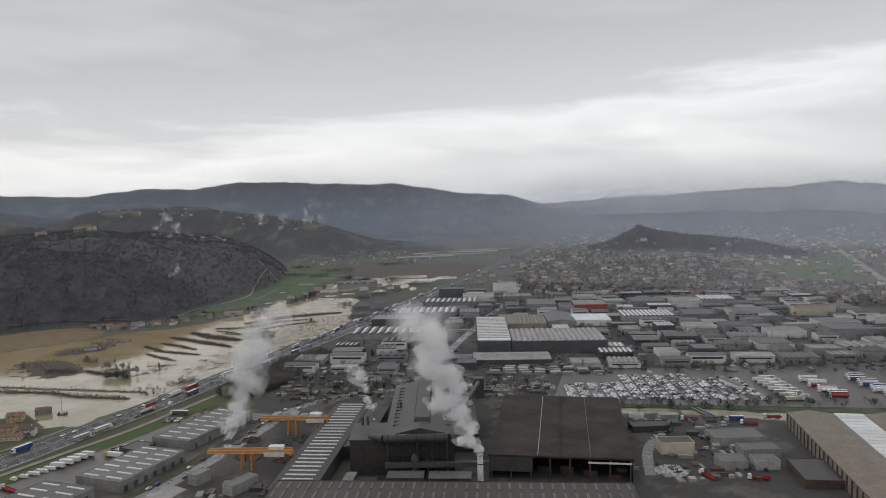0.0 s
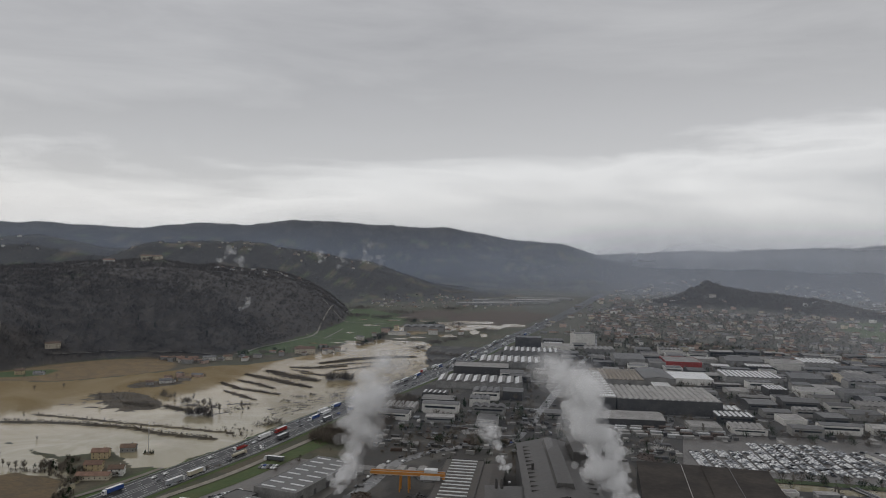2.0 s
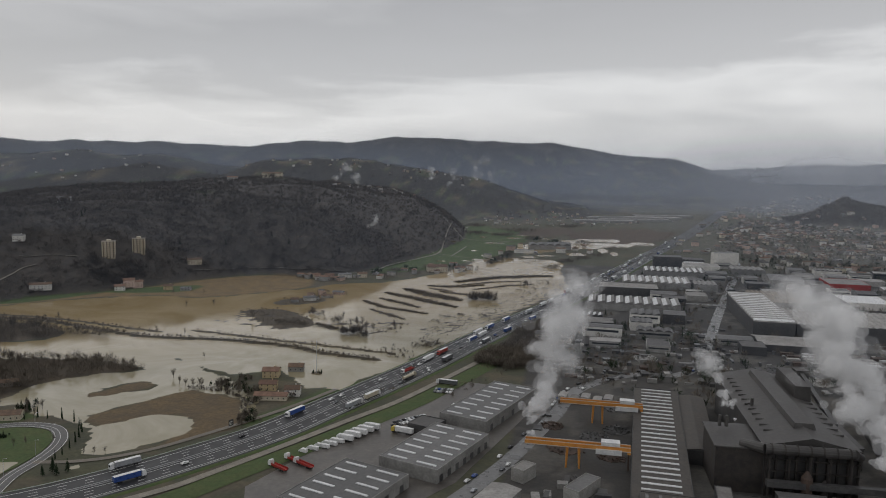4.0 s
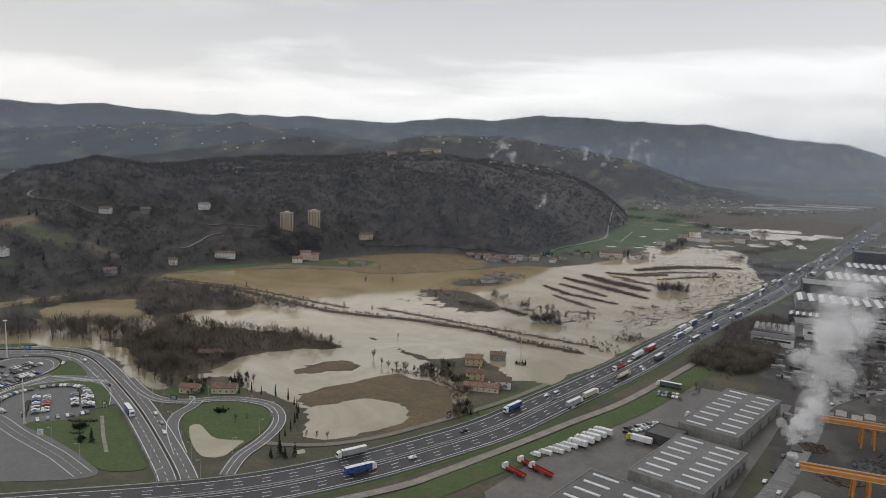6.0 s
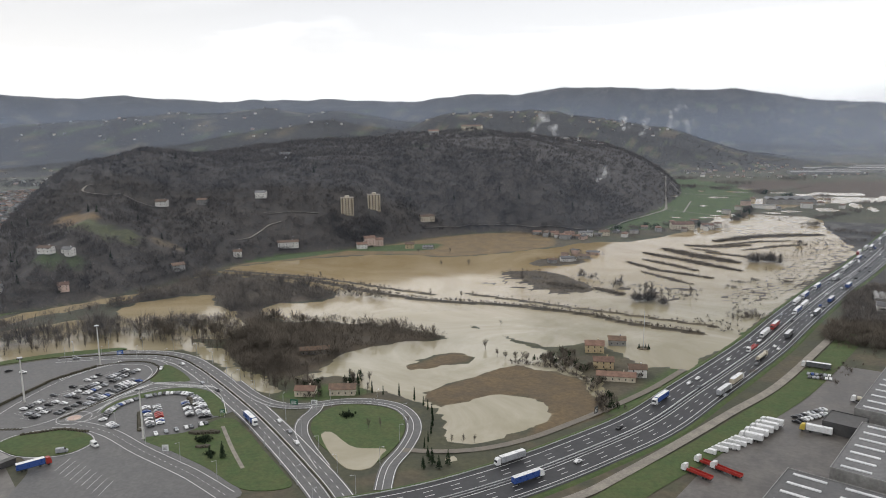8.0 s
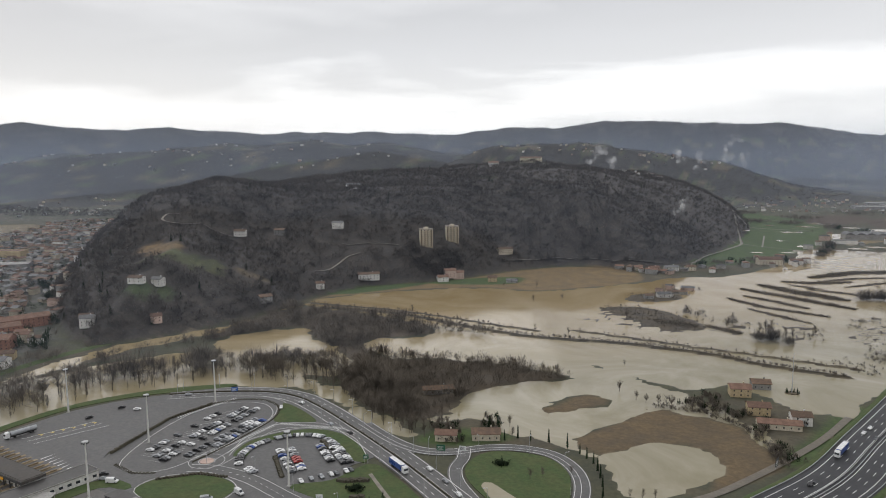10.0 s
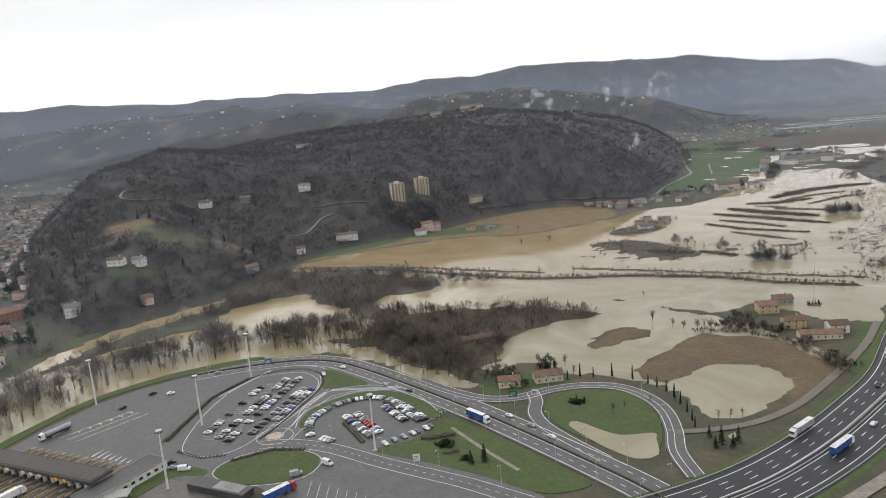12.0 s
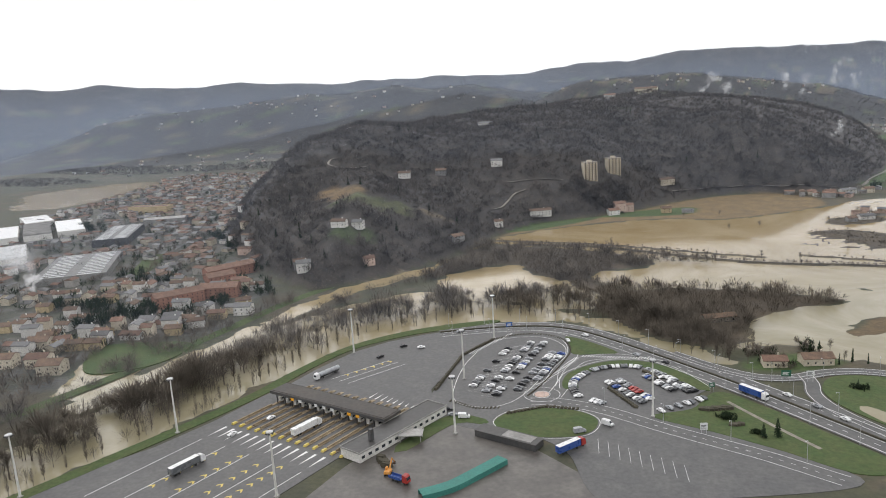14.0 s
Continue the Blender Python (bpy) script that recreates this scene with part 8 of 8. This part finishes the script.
house_heap("far_houses", "crowded houses of the town under the hill", [p for p in left if p[1] - p[0] >= 1800], 15, 0.8)
house_heap("far_houses", "crowded houses of the town beside the motorway", town_spots(620, RIGHT_TOWN, 4, 16), 5, 0.85)
HAMLET = [(-586, 1242), (-570, 1231), (-553, 1226), (-538, 1215), (-526, 1229), (-514, 1223), (-497, 1254), (-476, 1292), (-460, 1260), (-450, 1295), (-440, 1349), (-417, 1322), (-401, 1391), (-381, 1338), (-368, 1433), (-349, 1359), (-333, 1393), (-513, 1082), (-503, 1101), (-489, 1082), (-482, 1111), (-502, 1062)]
house_heap("hamlet_houses", "small houses and sheds of the flooded hamlets", HAMLET, 33, 0.75)
house_heap("hamlet_houses", "small houses beside the flooded fields", [(-300, 1620), (-285, 1690), (-230, 1640), (-150, 1740), (-130, 1800), (-270, 1770), (-180, 1680), (-120, 1690), (-320, 1560)], 32)
gh = np.random.RandomState(34)
hm_ = np.array([(x + gh.normal(0, 9), y + gh.normal(0, 9), 0.1) for x, y in HAMLET for _ in range(9)])
tagged(new("garden_trees", loose_triangles("garden_trees", spray(hm_, gh.uniform(3, 8, len(hm_)), 35, 40, 0.06, 0.03), M["wood"])), "bare garden trees round the hamlet's houses", "trees", kind="stuff")
house_heap("far_houses", "distant houses of the valley town", town_spots(650, [(60, 1750), (230, 1650), (800, 1800), (1400, 1400), (2300, 2300), (2400, 3600), (1200, 3900), (600, 3500), (380, 2900), (200, 2350)], 5, 26), 6)
house_heap("far_houses", "distant villages scattered over the ridges", town_spots(50, [(-1350, 2650), (-1000, 2720), (-600, 2800), (-500, 2950), (-900, 2960), (-1300, 2880)], 7, 20) + town_spots(80, [(-2900, 2000), (-2300, 2300), (-1750, 2500), (-1600, 2750), (-2200, 2750), (-3000, 2500)], 8, 30)
           + town_spots(70, [(-450, 2350), (-150, 2300), (60, 2500), (0, 2750), (-350, 2700)], 9, 24) + town_spots(45, [(-820, 2050), (-640, 2000), (-560, 2250), (-760, 2250)], 10, 20) + town_spots(60, [(-2400, 1500), (-1900, 1700), (-1500, 2100), (-1700, 2400), (-2500, 2000)], 11, 40), 9, 0.6)
for x, y, turn, L, W, h, wall, roof, lab, kind in ((-1407, 823, -53, 119, 44, 9, "dark_wall", "roof_grey", "broad grey factory in the town", "strips"), (-1283, 660, 131, 125, 70, 7, "grey_wall", "roof_grey", "low grey factory with rows of roof lights", "strips"),
                                                   (-1605, 793, -36, 125, 36, 8, "white_wall", "skylight", "long white-roofed factory in the town", "flat"), (-1580, 827, -36, 125, 36, 8, "white_wall", "roof_light", "pale striped factory in the town", "saw"), (-1555, 862, -36, 125, 36, 8, "white_wall", "skylight", "long white-roofed factory in the town", "flat"),
                                                   (-1440, 690, -36, 100, 30, 8, "white_wall", "skylight", "pale striped factory in the town", "saw"), (-1400, 600, -40, 80, 26, 8, "white_wall", "roof_light", "pale striped factory in the town", "saw"), (-1680, 900, -30, 90, 40, 8, "white_wall", "skylight", "white-roofed hall in the town", "flat"),
                                                   (-1550, 1015, 15, 70, 20, 12, "ochre_wall", "roof_tile", "ochre apartment block in the town", "flat"), (-1430, 930, 30, 60, 24, 9, "grey_wall", "roof_light", "grey hall in the town", "gable")):
    hall(x, y, turn, L, W, h, wall, roof, lab, kind, 14)
for x, y, turn, L in ((-1062, 580, 60, 42), (-1040, 609, 25, 34), (-1088, 676, 65, 50), (-1072, 645, 60, 26)):
    house_at(x, y, turn, L, 15, 9.5, "terracotta", "roof_tile", "long terracotta apartment row with tile roofs", floors=3, name="apartment_row", category="apartments")
patch("lawn", "rough green field beside the river suburb", "lawn", [(-1016, 444), (-1029, 474), (-973, 497), (-958, 474), (-964, 446), (-990, 427)], 0.8, "grass")
GROVE = [(-1164, 542), (-1138, 539), (-1117, 536), (-1122, 552), (-1088, 534), (-1078, 537), (-1061, 533), (-1067, 548), (-1073, 563), (-1088, 503), (-1085, 511), (-1033, 540), (-1030, 549), (-1020, 585), (-1260, 850), (-1233, 835), (-1203, 822), (-1185, 791), (-1537, 878), (-1503, 859), (-1361, 836), (-1624, 867), (-1133, 639), (-1164, 633), (-1191, 651), (-1072, 698), (-1030, 620), (-1003, 626)]
gv_ = np.random.RandomState(51)
gt_ = np.array([(x + gv_.normal(0, 6), y + gv_.normal(0, 6), 0.0) for x, y in GROVE for _ in range(7)])
tagged(new("garden_trees", loose_triangles("garden_trees", spray(gt_, gv_.uniform(8, 15, len(gt_)), 52, 70, 0.06, 0.02, 0.34), M["evergreen"])), "dark evergreen groves between the houses", "trees", kind="stuff")
patch("lawn", "green field between the houses", "lawn", [(-1195, 634), (-1232, 690), (-1262, 735), (-1246, 748), (-1212, 700), (-1180, 645)], 0.8, "grass")
tagged(part("town_road", ribbon(Geo(), curve([(-1092, 588), (-1120, 625), (-1180, 660), (-1222, 690), (-1270, 790), (-1340, 950), (-1440, 1200), (-1530, 1450)], 10), -6, 6, 0.75), M["asphalt"]), "grey road through the town", "road", kind="structure")
VALLEY = [(60, 1750), (230, 1650), (800, 1800), (1400, 1400), (2300, 2300), (2400, 3600), (1200, 3900), (600, 3500), (380, 2900), (200, 2350)]
for key, nn, sd, area in (("evergreen", 1500, 14, RIGHT_TOWN), ("wood", 2600, 15, RIGHT_TOWN), ("evergreen", 620, 16, LEFT_TOWN), ("wood", 700, 17, LEFT_TOWN), ("evergreen", 700, 19, VALLEY), ("wood", 900, 21, VALLEY), ("wood", 260, 18, [(-960, 300), (-965, 480), (-1000, 560), (-1090, 480), (-1140, 400), (-1080, 300)])):
    sp_ = np.array([(x, y, ground_at(x, y) - 0.5) for x, y in town_spots(nn, area, sd, 7)])
    tagged(new("garden_trees", loose_triangles("garden_trees", spray(sp_, np.random.RandomState(sd).uniform(6, 12, len(sp_)), sd, 40, 0.07, 0.05), M[key])), "garden trees between the houses of the town", "trees", kind="stuff")
works_ = [(-130, 700), (-60, 1000), (20, 1330), (180, 1600), (420, 1420), (700, 1300), (700, 700), (330, 700), (60, 720)]
for key, nn, sd in (("wood", 900, 95), ("evergreen", 420, 96)):
    sp_ = np.array([(x, y, 0.0) for x, y in town_spots(nn, works_, sd, 6, [(a, b, r * 0.8) for a, b, r in BUILT]) if not (110 < x < 480 and 735 < y < 860)])
    tagged(new("works_trees", loose_triangles("works_trees", spray(sp_, np.random.RandomState(sd).uniform(5, 12, len(sp_)), sd, 44, 0.06, 0.05), M[key])), "scattered trees between the works and halls", "trees", kind="stuff")
# glasshouses and sheds beyond the far fields
for x, y, L, W in ((-60, 2500, 190, 45), (40, 2580, 230, 45), (70, 2680, 260, 50), (-40, 2640, 130, 40), (150, 2780, 200, 50)):
    hall(x, y, 12, L, W, 7, "grey_wall", "roof_light", "far pale-roofed nursery hall", "flat")
hall(-205, 1745, 8, 90, 34, 9, "grey_wall", "roof_grey", "grey vaulted hall in the floods", "ribs", 5)
hall(-190, 1790, 8, 60, 30, 8, "grey_wall", "roof_dark", "dark hall in the floods", "flat")
hall(-255, 1660, 8, 40, 16, 6, "white_wall", "roof_light", "pale shed in the floods", "gable")
RAIL = curve([(700, 1000), (860, 1420), (970, 1632), (1356, 2575), (1600, 3180)], 30)
tagged(part("railway", ribbon(Geo(), RAIL, -9, 9, [ground_at(*p) + 1.0 for p in RAIL]), M["gravel"]), "pale road and railway running up the valley", "railway", kind="structure")

# ---- steam ----


def ball(seed):
    g = random.Random(seed)
    bm = bmesh.new()
    bmesh.ops.create_icosphere(bm, subdivisions=2, radius=1.0)
    o = Vector((g.uniform(0, 50), g.uniform(0, 50), g.uniform(0, 50)))
    vs = [v.co * (1 + 0.35 * noise.fractal(v.co * 1.6 + o, 1.0, 2.0, 3)) for v in bm.verts]
    fs = [tuple(v.index for v in f.verts) for f in bm.faces]
    bm.free()
    return vs, fs


BALLS = [ball(k) for k in range(5)]


def plume(base, top, r0, r1, n, lab, mat="steam", seed=1, sway=0.25, name="steam_plume", fade=1.2, puffs=0):
    """Steam from base to top: many thin-skinned billows, gathered in puffs that swell and drift."""
    g = random.Random(seed)
    base, top = Vector(base), Vector(top)
    solid, thin = Geo(), Geo()
    m = puffs or max(4, n // 14)
    for i in range(m):
        u = ((i + g.random()) / m) ** 0.9
        r = r0 + (r1 - r0) * u ** 0.8
        c0 = base.lerp(top, u) + Vector((math.sin(u * 7 + seed) * r1 * sway, math.cos(u * 5 + seed) * r1 * sway, 0)) * u
        c0 += Vector((g.gauss(0, 0.5), g.gauss(0, 0.5), g.gauss(0, 0.35))) * r
        size = r * g.uniform(0.3, 0.75)
        for k in range(n // m):
            c = c0 + Vector((g.gauss(0, 0.6), g.gauss(0, 0.6), g.gauss(0, 0.45))) * size
            s_ = size * g.uniform(0.25, 0.8)
            vs, fs = BALLS[g.randrange(5)]
            rot = Euler((g.uniform(0, 6), g.uniform(0, 6), g.uniform(0, 6))).to_matrix()
            (solid if g.random() > u * fade and mat == "steam" else thin).add([c + rot @ v * s_ for v in vs], fs)
    t = thing(name, lab, "steam", kind="stuff")
    if solid.v:
        tagged(part("dense_steam", solid.mesh("dense_steam", M["steam"], True), None, t), kind="stuff")
    if thin.v:
        tagged(part("thin_steam", thin.mesh("thin_steam", M["thin_steam"], True), None, t), kind="stuff")
    return t


plume((-186, 619, 2), (-158, 640, 100), 3.5, 21, 420, "white steam rising from the scrap yard", seed=1, fade=2.6)
plume((24, 531, 21), (-22, 565, 118), 3.5, 19, 600, "thick white steam from the short chimney", seed=2, fade=1.05)
plume((-55, 580, 35), (-78, 605, 74), 2.0, 9, 170, "small white steam plume from the roof", seed=3)
plume((-1243, 563, 1), (-1235, 565, 42), 7, 14, 60, "white steam rising among the town's factories", seed=4)
for i, (x, y, z, r) in enumerate(((-798, 2094, 150, 26), (-770, 2080, 118, 20), (-531, 1446, 70, 11), (-636, 2560, 135, 22), (-583, 2674, 121, 24), (-446, 2699, 130, 22), (-500, 2705, 158, 34))):
    plume((x, y, z - r), (x + r * 1.2, y + 10, z + r), r * 0.35, r * 0.8, 40, "thin shred of mist drifting off the hill", "thin", 20 + i, name="mist_wisp", puffs=7)

# ---- distance haze, put in as curved see-through sheets ----
def haze_stuff(name, thick, tint=(0.57, 0.69, 0.90, 1), east=None):
    """Half-clear sheet standing in for haze, thinning with height, gathering over the eastern plain."""
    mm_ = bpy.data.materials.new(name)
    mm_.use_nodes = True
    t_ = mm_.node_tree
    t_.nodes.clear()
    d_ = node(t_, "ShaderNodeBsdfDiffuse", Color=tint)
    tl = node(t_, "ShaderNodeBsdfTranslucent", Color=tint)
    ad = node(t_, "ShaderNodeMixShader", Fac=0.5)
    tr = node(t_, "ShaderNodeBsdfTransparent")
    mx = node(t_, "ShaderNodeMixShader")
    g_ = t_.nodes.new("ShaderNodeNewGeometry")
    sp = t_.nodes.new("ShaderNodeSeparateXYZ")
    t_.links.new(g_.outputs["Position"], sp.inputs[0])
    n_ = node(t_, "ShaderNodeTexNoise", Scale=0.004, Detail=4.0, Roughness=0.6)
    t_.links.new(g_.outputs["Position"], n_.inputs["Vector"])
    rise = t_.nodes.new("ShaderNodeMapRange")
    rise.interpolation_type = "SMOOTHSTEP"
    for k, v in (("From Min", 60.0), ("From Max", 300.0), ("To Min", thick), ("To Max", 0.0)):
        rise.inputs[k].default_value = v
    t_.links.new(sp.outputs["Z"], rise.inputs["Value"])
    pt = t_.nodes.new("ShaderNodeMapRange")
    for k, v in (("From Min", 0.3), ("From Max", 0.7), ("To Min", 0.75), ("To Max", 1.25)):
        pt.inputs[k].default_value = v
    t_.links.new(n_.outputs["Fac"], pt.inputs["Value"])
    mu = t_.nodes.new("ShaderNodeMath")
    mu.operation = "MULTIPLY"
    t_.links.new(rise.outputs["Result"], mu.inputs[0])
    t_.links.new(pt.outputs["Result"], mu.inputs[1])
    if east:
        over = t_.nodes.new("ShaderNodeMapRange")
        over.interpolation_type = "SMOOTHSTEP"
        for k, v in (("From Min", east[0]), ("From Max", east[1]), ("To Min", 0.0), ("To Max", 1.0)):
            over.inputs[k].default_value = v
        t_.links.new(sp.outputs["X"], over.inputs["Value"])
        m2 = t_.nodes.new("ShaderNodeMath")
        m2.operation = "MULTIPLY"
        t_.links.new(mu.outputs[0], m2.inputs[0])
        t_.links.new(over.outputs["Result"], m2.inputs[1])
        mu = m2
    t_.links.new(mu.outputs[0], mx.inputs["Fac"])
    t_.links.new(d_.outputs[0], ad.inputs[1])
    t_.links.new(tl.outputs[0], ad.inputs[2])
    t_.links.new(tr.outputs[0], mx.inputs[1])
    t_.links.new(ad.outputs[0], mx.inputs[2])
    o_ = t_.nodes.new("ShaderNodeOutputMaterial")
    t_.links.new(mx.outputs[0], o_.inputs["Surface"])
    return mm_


near_haze = haze_stuff("near_haze", 0.032)
thin_haze, deep_haze, thick_haze = haze_stuff("thin_haze", 0.055), haze_stuff("valley_haze", 0.13), haze_stuff("far_haze", 0.46, (0.86, 0.89, 0.94, 1), (60.0, 900.0))
east_haze = haze_stuff("plain_haze", 0.20, (0.90, 0.91, 0.94, 1), (-350.0, 700.0))
# sheets added in rings, lightening far ground and hills as distance haze would
for radius, lo_, hi_, stuff_ in ((700, -85, 60, near_haze), (1150, -85, 60, near_haze), (1650, -20, 60, east_haze), (3000, -20, 60, east_haze), (2230, -85, 60, thin_haze), (2850, -85, 60, deep_haze), (3250, -85, 60, deep_haze), (3550, -85, 60, deep_haze), (4080, -5, 60, thick_haze), (4200, -5, 60, thick_haze)):
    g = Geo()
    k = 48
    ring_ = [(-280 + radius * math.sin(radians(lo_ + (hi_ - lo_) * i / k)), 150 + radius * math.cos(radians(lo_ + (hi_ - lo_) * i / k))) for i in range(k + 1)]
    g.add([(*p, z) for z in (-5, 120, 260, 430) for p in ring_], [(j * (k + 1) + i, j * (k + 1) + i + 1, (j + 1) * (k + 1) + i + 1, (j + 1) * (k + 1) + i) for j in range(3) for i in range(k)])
    tagged(part("mist_bank", g.mesh("mist_bank", stuff_, True), None), "see-through curved sheet standing in for distance haze", "mist", kind="stuff")

# the plan above is drawn 1.27 times too large: bring the whole place to size
for ob in [o for o in scene.objects if o.parent is None and o.type in ("MESH", "EMPTY")]:
    ob.matrix_basis = Matrix.Scale(PLAN, 4) @ ob.matrix_basis
